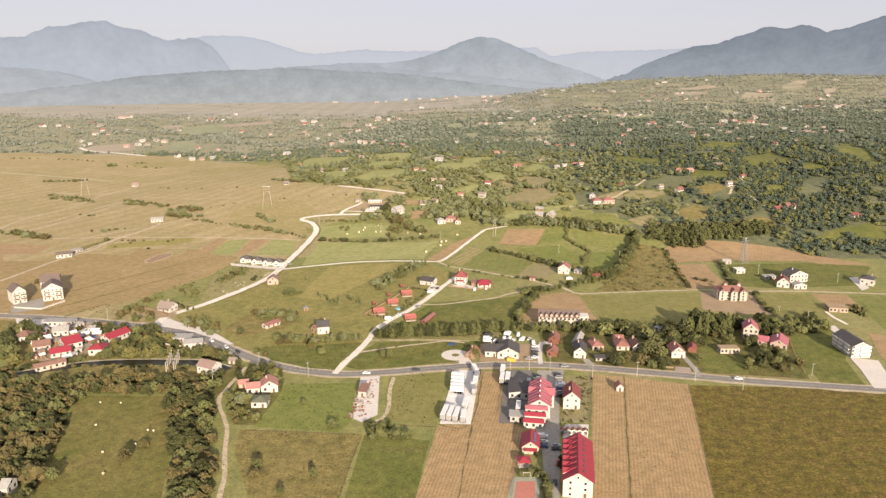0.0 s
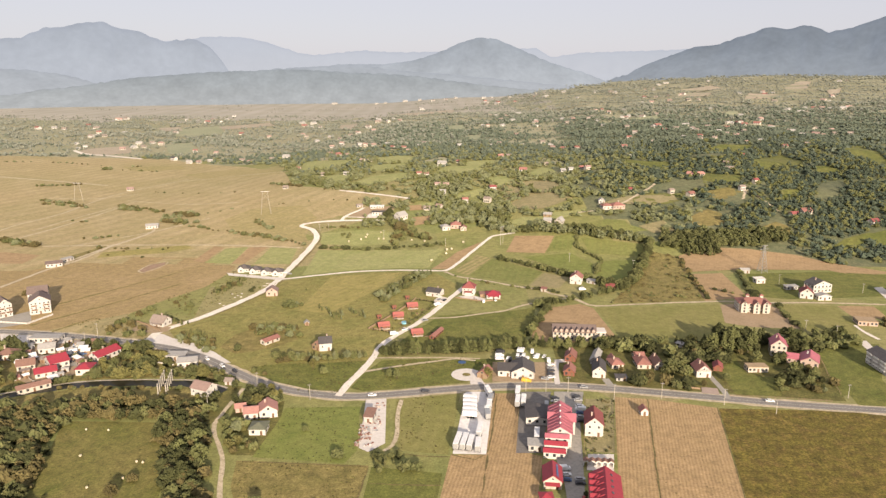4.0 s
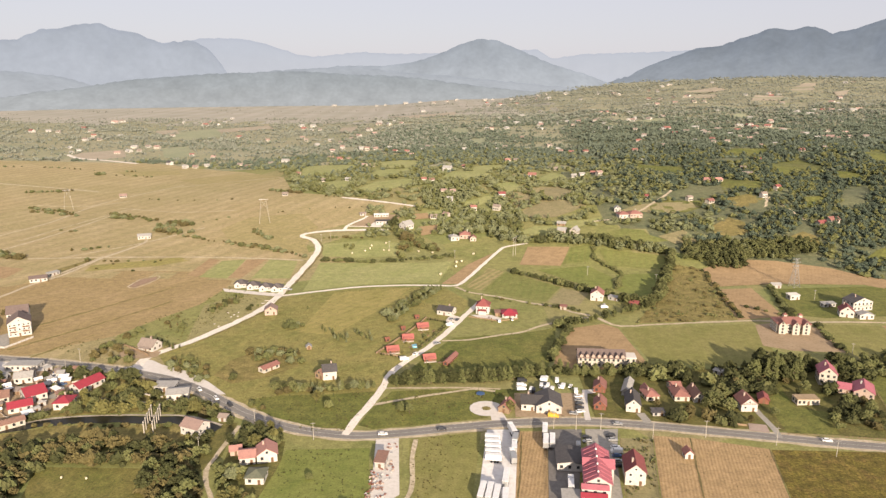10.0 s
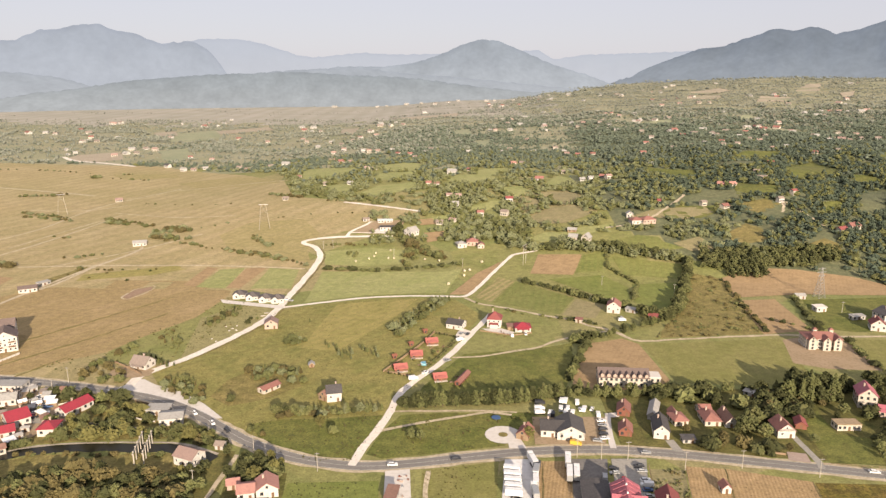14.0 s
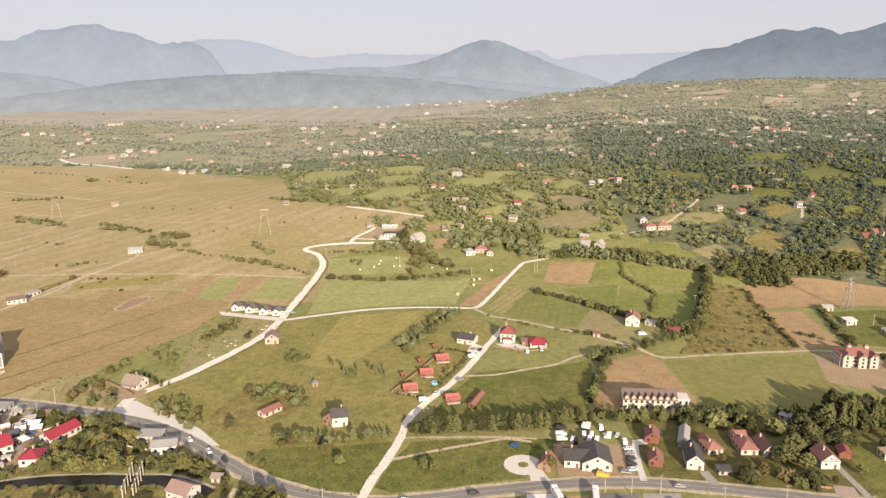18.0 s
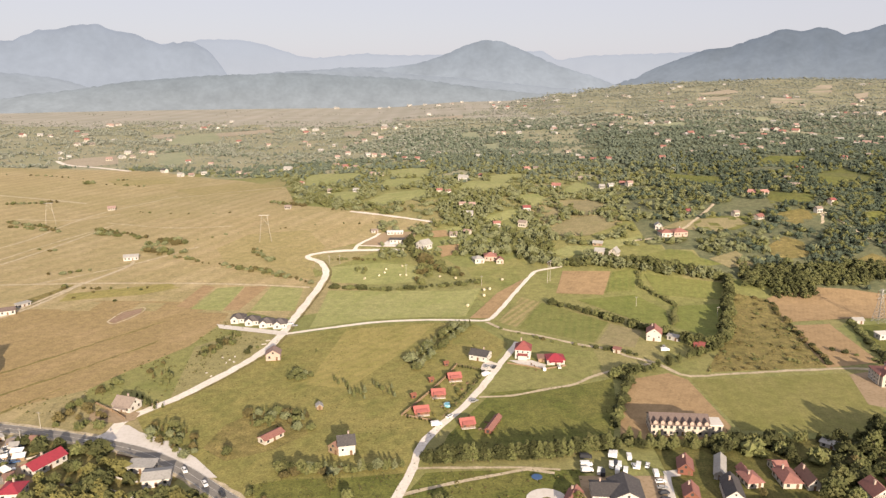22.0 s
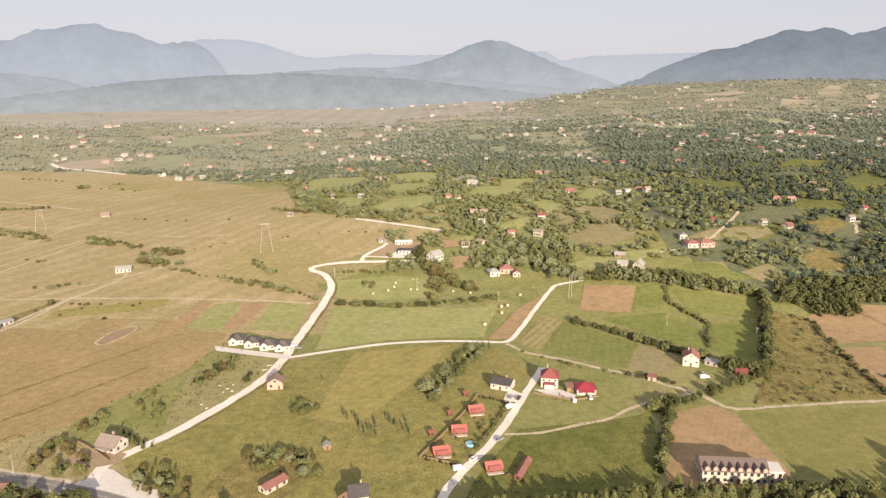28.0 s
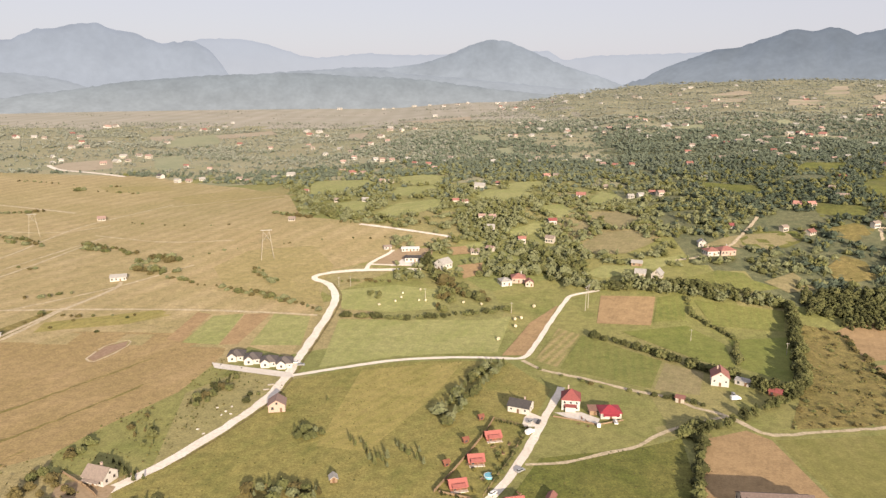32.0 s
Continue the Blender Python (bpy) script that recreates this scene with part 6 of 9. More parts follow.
house(72.6, 425.4, 2, 3.7, 7.0, 2.18, 1.84, "y", "gable", WALL_CREAM, ROOF_TILE, "rear wing house with a faded red roof", plain=True, chimney=0)
house(88.7, 421.4, 2, 7.6, 11.0, 2.65, 2.76, "y", "hip", WALL_CREAM, ROOF_TILE, "cream cottage with a pinkish hipped roof", plain=True)
house(97.0, 420.8, 2, 5.4, 12.0, 2.81, 2.76, "y", "gable", WALL_WHITE, ROOF_BROWN, "white cottage with a weathered brown roof", plain=True)
house(88.5, 430.0, 2, 5.5, 9.0, 2.50, 2.21, "x", "gable", WALL_CREAM, ROOF_TILE, "faded red-roofed rear wing of a cottage", plain=True, chimney=0)
house(118.8, 410.4, 2, 8.0, 10.0, 4.06, 3.13, "y", "gable", WALL_WHITE, ROOF_TILE, "white two-storey house with a faded red roof and balcony", balcony=True)
house(130.4, 418.0, -14, 4.8, 7.0, 2.34, 1.66, "y", "gable", WOOD_RED, ROOF_MAROON, "maroon-roofed timber shed beside a house", "shed", "shed", chimney=0, plain=True)
house(72.9, 400.7, 2, 5.8, 4.0, 1.87, 0.46, "x", "shed", WALL_GREY, ROOF_DARK, "low dark carport beside the road", "carport", "carport", chimney=0, plain=True)
house(119.7, 451.8, -42, 6.5, 4.0, 2.03, 0.55, "x", "shed", WALL_WHITE, ROOF_GREY, "pale shed among trees", "shed", "shed", chimney=0, plain=True)
house(74.8, 400.4, -14, 1.5, 2.0, 0.94, 0.28, "x", "shed", WALL_WHITE, TARP, "white roadside bin store", "bin_store", "shed", chimney=0, plain=True)
road([(64.5, 401.3), (65.8, 393.8), (66.3, 390.6)], 4.0, PAVED, "paved drive beside the white house", "drive", 0.15, 0.1)
row = house(55.2, 464.6, -2, 26.5, 11.5, 5.6, 3.2, "x", "gable", WALL_CREAM, ROOF_UMBER, "long unfinished two-storey row house with brown roof and dormers", "row_house", "row house", chimney=0, dormers=8, dormer_wall=WALL_PINK, gap=2.6, storeys=2, plain=True)
house(16.4, -1.6, 0, 6.0, 8.0, 5.8, 0.4, "x", "flat", WALL_CREAM, CONCRETE, into=row, chimney=0, storeys=2, gap=2.6, plain=True, door=False)
road([(123.1, 408.1), (123.8, 396.4), (124.3, 387.7), (123.7, 379.4)], 3.0, PAVED, "worn drive beside a white house", "drive", 0.16, 0.2)
pad([(114.0, 392.8), (122.0, 391.3), (120.8, 383.4), (112.1, 385.4)], WALL_PINK, "pinkish tiled forecourt of a white house", lift=0.03)
fence([(101.4, 391.6), (112.4, 389.6)], WOOD, "board fence at the roadside garden", 1.2, board=True)
fence([(125.6, 382.4), (138.5, 381.2), (151.3, 380.1), (175.3, 377.7)], WOOD, "low roadside garden fence", 1.1)
fence([(197.6, 443.3), (189.5, 413.6), (184.0, 386.7)], WOOD, "fence along the green garden strip", 1.2)
# east: guest house, villas, apartments
gh = house(188.1, 525.7, -3, 21.2, 12.0, 6.4, 3.0, "x", "hip", WALL_CREAM, ROOF_TILE, "yellow-cream guest house with red roofs and turrets", "guest_house", "guest house", chimney=0, storeys=3, balcony=True)
for sx, dd in ((-7.5, 0), (0.5, 1.2), (7.0, 0.4)):
    house(sx, -5.6 - dd, 0, 4.4, 5.0, 6.6, 2.2, "y", "gable", WALL_CREAM, ROOF_TILE, into=gh, chimney=0, storeys=3, door=False, plain=True)
for sx in (-3.5, 6.0):
    tw = part("turret", box(-1.1, 1.1, -1.1, 1.1, 6.4, 10.2), WALL_CREAM, gh, at=pose(sx, 1.5, 0))
    part("turret_roof", roof_bm("pyramid", 2.2, 2.2, 10.2, 1.4, 0.3), ROOF_TILE, tw)
house(173.5, 443.6, -15, 8.7, 11.0, 7.0, 3.6, "y", "gable", WALL_CREAM, ROOF_ROSE, "tall cream house with a rose-red roof beside dark trees", plain=True)
house(173.6, 443.4, -16, 8.5, 5.0, 4.6, 1.6, "y", "hip", WALL_CREAM, ROOF_ROSE, "lower red-roofed front wing of a tall house", plain=True, chimney=0, name="front_wing", category="house wing")
house(177.2, 431.2, -23, 6.0, 7.0, 3.2, 2.0, "x", "gable", WALL_PINK, ROOF_ROSE, "red-roofed link building between houses", plain=True, chimney=0)
house(185.8, 428.3, -24, 9.4, 13.0, 3.6, 2.6, "y", "gable", WALL_PINK, ROOF_ROSE, "pinkish farmhouse with a worn red roof", plain=True)
house(151.4, 416.9, 3, 11.3, 6.0, 3.0, 0.5, "x", "flat", WALL_CREAM, DIRT, "roofless cream ruin with window holes", "ruin", "ruin", chimney=0, plain=True, gap=2.2)
apb = house(225.3, 421.5, 4, 11.0, 21.0, 7.4, 2.8, "y", "gable", WALL_WHITE, ROOF_DARK, "long white apartment house with an anthracite roof and tiers of balconies", "apartment_house", "apartment house", chimney=0, storeys=3, door=False)
for sz in (2.3, 4.5, 6.7):
    for sx in (-0.32, 0, 0.32):
        bl = part("balcony", box(-1.5, 1.5, -1.4 - 0.5 * (sx == 0), 0, 0, 0.18), FRAME_W, apb, at=pose(sx * 11.0, -10.5, sz - 0.2))
        part("railing", box(-1.5, 1.5, -1.4 - 0.5 * (sx == 0), -1.32 - 0.5 * (sx == 0), 0.18, 1.05), FRAME_W, bl)
    for sy in (-0.34, 0.0, 0.34):
        bl = part("balcony", box(-1.3, 0, -2.2, 2.2, 0, 0.18), FRAME_W, apb, at=pose(-5.5, sy * 19.0, sz))
        part("railing", box(-1.3, -1.22, -2.2, 2.2, 0.18, 1.05), FRAME_W, bl)
pad([(220.0, 411.5), (234.4, 407.3), (227.9, 383.6), (219.2, 368.1), (211.9, 368.4), (217.3, 393.2)], CONCRETE, "pale concrete drive of the apartment house")
pad([(231.2, 465.3), (237.3, 466.7), (234.8, 446.7), (230.0, 447.5)], CONCRETE, "pale paved corner behind the apartment house")
house(253.3, 499.7, -8, 12.2, 10.0, 2.8, 0.4, "x", "flat", WALL_PINK, DIRT, "unfinished pale block walls of a new house", "unfinished_house", "building shell", chimney=0, plain=True, gap=2.2)
house(238.9, 557.2, -16, 8.9, 9.0, 4.6, 3.4, "y", "gable", WALL_WHITE, ROOF_MAROON, "white house with a steep maroon roof", plain=True)
house(254.6, 573.5, 14, 15.6, 11.0, 6.4, 3.2, "y", "gable", WALL_WHITE, ROOF_DARK, "white villa with anthracite roofs", plain=True, balcony=True)
house(249.2, 552.3, 3, 9.7, 6.0, 3.2, 1.4, "y", "gable", WALL_WHITE, ROOF_GREY, "small white garage with a pale roof", "garage", "garage", chimney=0, plain=True)
house(236.2, 577.4, 12, 9.6, 4.0, 2.4, 0.6, "x", "shed", WALL_GREY, ROOF_GREY, "low grey shed beside the villa", "shed", "shed", chimney=0, plain=True)
house(308.1, 565.9, -34, 9.6, 10.0, 5.2, 2.4, "x", "hip", WALL_WHITE, ROOF_DARK, "white villa with a dark hipped roof", plain=True)
pad([(302.3, 583.8), (309.8, 585.7), (304.0, 554.6), (294.8, 547.3)], CONCRETE, "pale drive beside a villa")
house(218.3, 594.1, 10, 7.4, 5.6, 3.4, 0.5, "x", "shed", WALL_WHITE, CONCRETE, "low pale flat-roofed utility building on a meadow", "utility_building", "building", chimney=0, plain=True)
house(217.0, 623.5, 3, 7.1, 5.0, 2.8, 1.2, "x", "gable", WALL_GREY, ROOF_GREY, "small grey pump house in a field", "pump_house", "shed", chimney=0, plain=True)
lattice_pylon(232.6, 626.2, 23, 20)

# ---- cabins and houses on the lane ----
for (fx, fy, fr, fw, fd) in ((-67.2, 478.1, 16, 8.4, 7.5), (-59.7, 498.5, 10, 8.0, 7.5), (-52.0, 520.0, 15, 8.4, 7.5), (-44.3, 466.1, 15, 8.2, 7.5)):
    c = house(fx, fy, fr, fw * 0.86, fd * 0.86, 1.8, 1.8, "x", "gable", WOOD_RED, ROOF_CABIN, "small timber holiday cabin with an orange-red roof and porch", "cabin", "cabin", "holiday cabins", chimney=0, porch=True, dark=True, over=0.4)
    part("terrace", box(-fw * 0.42, fw * 0.42, -fd * 0.4 - 1.9, -fd * 0.4, -0.2, 0.25), CONCRETE, c)
pool = thing("garden_pool", -54.0, 486.0, 0, "round blue above-ground garden pool", "pool")
part("basin", beam((0, 0, 0), (0, 0, 0.9), 2.2, 2.2, 18), POOL, pool)
part("rim", beam((0, 0, 0.9), (0, 0, 1.0), 2.3, 2.3, 18), FRAME_W, pool)
part("water", beam((0, 0, 1.0), (0, 0, 1.02), 2.05, 2.05, 18), POOL, pool)
fence([(-76.4, 473.0), (-70.2, 486.9), (-63.0, 503.6), (-55.1, 524.0), (-50.8, 538.8)], WOOD, "dark board fence behind the cabins", 1.5, board=True)
fence([(-74.4, 473.1), (-61.9, 468.9), (-58.2, 466.3)], WOOD, "dark fence at the cabins' garden end", 1.2, board=True)
fence([(-50.8, 538.8), (-40.6, 533.8), (-34.9, 530.8), (-44.1, 501.6), (-52.1, 482.5), (-56.5, 471.0)], WOOD, "fence along the lane in front of the cabins", 1.2)
for (px, py) in ((-57.3, 538.5), (-64.5, 515.4), (-72.5, 494.8)):
    house(px, py, 30, 2.4, 2.2, 1.9, 0.7, "x", "gable", WOOD_RED, WOOD_RED, "small red garden shed behind a cabin", "garden_shed", "shed", "garden sheds", chimney=0, plain=True, door=False)
house(-31.6, 464.6, 70, 15.6, 3.0, 2.0, 1.0, "x", "gable", WOOD_RED, ROOF_TILE, "long narrow red playground shelter", "shelter", "shelter", chimney=0, plain=True, door=False)
car(-34.3, 525.0, 48, CAR_WHITE, True, "white van parked on the pale lane", "parked cars")
car(-52.6, 473.1, 48, CAR_WHITE, False, "white car standing on the pale lane", "parked cars")
car(-40.7, 490.8, 40, CAR_SILVER, False, "pale car parked on the grass verge", "parked cars")
car(-58.8, 464.4, 20, CAR_WHITE, True, "white van parked by the cabins' fence", "parked cars")
house(-37.2, 549.9, -21, 10.8, 9.0, 3.4, 2.2, "x", "gable", WALL_WHITE, ROOF_DARK, "white bungalow with an anthracite roof", chimney=1)
pad([(-35.9, 540.9), (-32.7, 546.7), (-25.6, 540.0), (-30.5, 531.6), (-37.8, 531.3)], GRAVEL, "pale gravel forecourt of the bungalow", lift=0.05)
rp = house(-11.7, 554.5, -7, 9.0, 9.5, 5.6, 4.4, "y", "pyramid", WALL_WHITE, ROOF_MAROON, "white villa with a steep maroon pyramid roof", chimney=1)
part("porch", box(-2.6, 2.6, -6.6, -4.75, -0.2, 2.7), WALL_WHITE, rp)
part("porch_roof", prism([(-7.0, 2.7), (-4.75, 3.4), (-4.75, 3.55), (-7.0, 2.85)], -3.0, 3.0), ROOF_MAROON, rp)
pad([(-20.6, 547.2), (-7.0, 547.9), (1.1, 541.2), (-1.1, 535.7), (-12.4, 539.2)], CONCRETE, "pale terrace and yard of the villa", lift=0.03)
house(6.2, 546.0, 3, 10.1, 9.0, 3.0, 2.6, "x", "hip", WALL_WHITE, ROOF_RED, "low house with a bright crimson hipped roof and porch", porch=True, chimney=0)
house(-1.0, 547.8, 3, 5.1, 5.0, 2.4, 0.6, "x", "shed", WOOD, ROOF_BROWN, "dark open shed between two houses", "shed", "shed", chimney=0, plain=True)
fence([(-21.6, 542.3), (-11.0, 538.6), (-1.3, 534.3), (12.0, 539.7)], WOOD, "low wall and fence along the villa's garden", 1.0, board=True)
tank = thing("water_container", -0.9, 533.0, 0, "white cube water container at the fence", "container")
part("cage", box(-0.9, 0.9, -0.9, 0.9, 0.1, 1.8, bevel=0.1), TARP, tank)
house(73.2, 587.8, -14, 9.0, 10.0, 5.2, 3.2, "y", "gable", WALL_WHITE, ROOF_TILE, "white two-storey house with a brick-red gabled roof", chimney=1)
house(97.9, 573.5, -32, 6.1, 5.0, 2.6, 1.2, "x", "gable", WOOD_RED, ROOF_MAROON, "dark red shed beside the hedge", "shed", "shed", chimney=0, plain=True)
house(85.3, 586.3, -34, 7.4, 4.0, 2.4, 0.5, "x", "shed", WALL_GREY, ROOF_GREY, "grey lean-to in the garden", "shed", "shed", chimney=0, plain=True)
house(45.4, 562.8, -25, 4.2, 3.0, 2.4, 0.6, "x", "shed", WALL_CREAM, ROOF_TILE, "small red-topped hut by the track", "hut", "shed", chimney=0, plain=True)
car(74.9, 566.6, 10, CAR_WHITE, True, "white van in the farmhouse garden", "parked cars")
car(75.6, 572.1, 80, CAR_SILVER, False, "silver car in the farmhouse garden", "parked cars")

# garden clutter of the cabins and villas
for i, (px, py) in enumerate(((-62.7, 495.2), (-59.7, 502.1), (-51.7, 511.8), (-49.4, 520.5), (-44.4, 514.5), (-47.3, 506.1), (-56.7, 483.9), (-64.8, 479.4), (-42.2, 474.6), (-37.8, 460.9), (-34.6, 468.3))):
    if i % 3 == 0:
        tb = thing("garden_table", px, py, 25 * i, "weathered timber garden table with two benches on the lawn", "garden table", "garden tables")
        part("tabletop", box(-0.9, 0.9, -0.4, 0.4, 0.68, 0.75), WOOD, tb)
        for sx in (-0.7, 0.7):
            part("leg", box(sx - 0.06, sx + 0.06, -0.35, 0.35, 0, 0.68), WOOD, tb)
        for sy in (-0.8, 0.8):
            part("bench", box(-0.9, 0.9, sy - 0.15, sy + 0.15, 0.38, 0.45), WOOD, tb)
    else:
        bd = thing("raised_bed", px, py, 30 + 12 * i, "timber-edged garden bed with leafy plants", "garden bed", "garden beds")
        part("edging", box(-1.3, 1.3, -0.6, 0.6, 0, 0.3), WOOD, bd)
        part("soil", box(-1.2, 1.2, -0.5, 0.5, 0.3, 0.33), WOOD_RED, bd)
        for k in range(4):
            lf = bmesh.new()
            bmesh.ops.create_icosphere(lf, subdivisions=1, radius=0.3)
            for v in lf.verts:
                v.co *= rng.uniform(0.6, 1.25)
            part("plant", lf, LEAF, bd, at=pose(-0.9 + 0.6 * k, 0, 0.45))
for i, (px, py) in enumerate(((-7.8, 540.8), (-5.8, 538.2), (-3.1, 536.2), (-10.2, 535.2), (-5.8, 532.8))):
    st = thing("garden_lounger", px, py, 40 * i, "dark slatted garden lounger on the villa terrace", "garden lounger", "garden loungers")
    part("seat", box(-0.35, 0.35, -0.9, 0.5, 0.3, 0.38), FRAME_B, st)
    part("backrest", box(-0.35, 0.35, -0.05, 0.05, 0, 0.8), FRAME_B, st, at=pose(0, 0.5, 0.34, -35, 0, 0))
    for sx in (-0.3, 0.3):
        for sy in (-0.8, 0.4):
            part("leg", box(sx - 0.04, sx + 0.04, sy - 0.04, sy + 0.04, 0, 0.3), FRAME_B, st)
for i, (px, py) in enumerate(((-33.2, 536.2), (-29.4, 535.7), (7.9, 537.4))):
    car(px, py, 50 + 20 * i, (CAR_SILVER, CAR_DARK, CAR_WHITE)[i], False, "car parked in a villa's drive", "parked cars")
for i, (px, py) in enumerate(((-171.7, 566.9), (-170.9, 573.2), (-160.8, 600.4), (-164.3, 603.8))):
    if i < 2:
        lg = thing("plank_stack", px, py, 20, "stack of pale building planks beside the gravel road", "plank stack", "plank stacks")
        for k in range(5):
            part("plank", box(-1.6, 1.6, -0.5 + 0.2 * k, -0.34 + 0.2 * k, 0, 0.35), WALL_CREAM, lg)
    else:
        car(px, py, -10 + 8 * i, SKIN[(i * 2 + 2) % 8], False, "car parked beside the new bungalows", "parked cars")

# ---- along the gravel road ----
house(-159.6, 544.8, 11, 8.3, 8.0, 3.8, 2.6, "y", "gable", WALL_PINK, ROOF_FADED, "unrendered pinkish block house beside the gravel road", chimney=0, plain=True)
for fx, fy, fr in ((-201.3, 609.6, 6), (-190.4, 605.5, 8), (-179.7, 601.8, 8), (-170.2, 600.3, 10)):
    bh = house(fx, fy, fr, 9.0, 9.0, 3.0, 2.9, "x", "hip", WALL_WHITE, ROOF_SLATE, "new white bungalow with a slate-grey hipped roof and gabled front", group="new bungalows", chimney=0)
    house(-1.6, -4.4, 0, 4.8, 2.8, 3.1, 1.9, "y", "gable", WALL_WHITE, ROOF_SLATE, into=bh, chimney=0, door=False, plain=True, over=0.25)
pad([(-213.9, 602.3), (-206.4, 600.1), (-164.1, 589.9), (-160.9, 583.8), (-167.2, 583.5), (-209.3, 594.1)], CONCRETE, "pale access strip in front of the bungalows", lift=0.05)
house(-215.3, 475.8, -16, 10.5, 8.5, 3.4, 3.2, "x", "gable", WALL_WHITE, ROOF_WEATHERED, "white house with a steep weathered brown roof and timber fence", porch=True, chimney=1, dark=True)
pad([(-231.3, 470.8), (-223.1, 475.4), (-206.6, 471.1), (-206.0, 463.0), (-213.4, 459.5), (-228.9, 462.7)], DIRT, "dusty trampled yard of a corner house", lift=0.02)
fence([(-234.2, 480.2), (-219.3, 470.5), (-210.9, 463.6)], WOOD, "brown fence round the corner house", 1.4, board=True)
house(-347.0, 762.0, 20, 12.1, 8.0, 3.2, 1.8, "x", "gable", WALL_WHITE, ROOF_GREY, "lone white house on the dry plain", chimney=0, plain=True)
for i, (px, py) in enumerate(((-190.1, 544.4), (-184.6, 540.8), (-185.4, 536.5), (-183.4, 546.0), (-181.3, 537.9), (-191.6, 521.5), (-187.3, 517.2))):
    pb = bmesh.new()
    bmesh.ops.create_icosphere(pb, subdivisions=2, radius=1.0)
    for v in pb.verts:
        v.co = Vector((v.co.x * 2.2, v.co.y * 1.4, max(0.0, v.co.z) * 0.8)) * rng.uniform(0.22, 0.5)
    tagged(part("rubble_pile", pb, CONCRETE, None, at=pose(px, py, float(land(px, py)), 0, 0, 40 * i)), "pale pile of stones beside the gravel road", "rubble", "rubble piles")
portal_mast(-239.3, 810.9, 26, 12, 5.0, 3.0)
portal_mast(17.7, 703.4, 17, 60, 4.5, 0.2)
portal_mast(-507.0, 911.0, 24, 10, 5.0, 3.0)
house(-113.3, 803.3, 4, 13.4, 9.0, 3.2, 1.2, "x", "hip", WALL_WHITE, ROOF_DARK, "white building with a dark roof at the road's end", chimney=0, plain=True)
house(-117.8, 828.2, 6, 15.0, 5.0, 2.4, 0.5, "x", "shed", WALL_WHITE, TARP, "long low white-roofed sheds at the road's end", "shed", "shed", chimney=0, plain=True)
house(-138.6, 833.5, 20, 6.5, 4.5, 2.6, 1.0, "x", "gable", WALL_GREY, ROOF_WEATHERED, "small grey hut beside the gravel spur", "hut", "shed", chimney=0, plain=True)
house(-86.9, 785.8, -41, 9.6, 11.0, 4.6, 3.6, "y", "gable", WALL_WHITE, ROOF_GREY, "white house with a pale gable near the road's end", chimney=0, plain=True)
house(-38.1, 751.4, 19, 8.3, 9.0, 3.4, 2.4, "x", "hip", WALL_WHITE, ROOF_GREY, "pale house at the wood's edge", plain=True, chimney=0)
house(-27.5, 758.4, 2, 10.5, 10.0, 3.6, 3.0, "x", "hip", WALL_PINK, ROOF_TILE, "old house with a red hipped roof at the wood's edge", plain=True)
house(-19.6, 750.1, 2, 6.0, 7.0, 3.0, 2.0, "y", "gable", WALL_CREAM, ROOF_TILE, "small cream outbuilding at the wood's edge", plain=True, chimney=0)
house(66.3, 759.1, -15, 7.9, 8.0, 3.2, 2.4, "x", "gable", WALL_CREAM, ROOF_GREY, "old cream farmhouse with a grey roof", plain=True, chimney=0)
house(77.4, 751.2, -29, 6.8, 9.0, 4.2, 3.4, "y", "gable", WALL_CREAM, ROOF_GREY, "cream gabled farmhouse beside a meadow", plain=True, chimney=0)
house(68.4, 782.3, -15, 8.3, 6.0, 2.6, 1.6, "x", "gable", WOOD, ROOF_GREY, "weathered grey barn on the slope", "barn", "barn", plain=True, chimney=0)
house(132.5, 801.7, 11, 11.3, 10.0, 3.6, 2.6, "x", "hip", WALL_WHITE, ROOF_TILE, "white house with a red hipped roof on the slope", plain=True)
house(143.8, 802.0, 15, 13.3, 10.0, 4.0, 2.8, "x", "hip", WALL_PINK, ROOF_TILE, "pink house with a red roof on the slope", plain=True)
house(130.2, 821.0, -4, 6.4, 7.0, 3.6, 2.2, "y", "gable", WALL_WHITE, ROOF_GREY, "small white house on the slope", plain=True, chimney=0)

# ---- by the hedge and in the meadow ----
house(-97.9, 439.0, 15, 7.4, 9.0, 5.0, 2.6, "x", "gable", WALL_WHITE, ROOF_DARK, "white two-storey house with a dark roof by the hedge", chimney=1)
house(-101.0, 439.1, -32, 5.8, 8.0, 3.0, 2.4, "y", "gable", WOOD, ROOF_BROWN, "brown timber annex beside a white house", "annex", "annex", plain=True, chimney=0)
house(-134.3, 447.7, 55, 11.2, 5.0, 2.4, 1.2, "x", "gable", WALL_CREAM, ROOF_TILE, "long low sheep shed with a faded red roof", "sheep_shed", "shed", chimney=0, plain=True)
house(-118.6, 480.0, 16, 3.0, 3.4, 1.9, 1.1, "y", "gable", WOOD, ROOF_GREY, "small grey-roofed timber hut in the meadow", "hut", "shed", chimney=0, plain=True)
trampoline = thing("trampoline", -14.4, 419.2, 0, "round blue trampoline on the grass", "trampoline")
part("mat", beam((0, 0, 0.85), (0, 0, 0.92), 2.3, 2.3, 16), CAR_BLUE, trampoline)
for k in range(4):
    part("leg", beam((2.1 * math.cos(k * 1.571), 2.1 * math.sin(k * 1.571), 0), (2.1 * math.cos(k * 1.571), 2.1 * math.sin(k * 1.571), 0.88), 0.07), STEEL, trampoline)

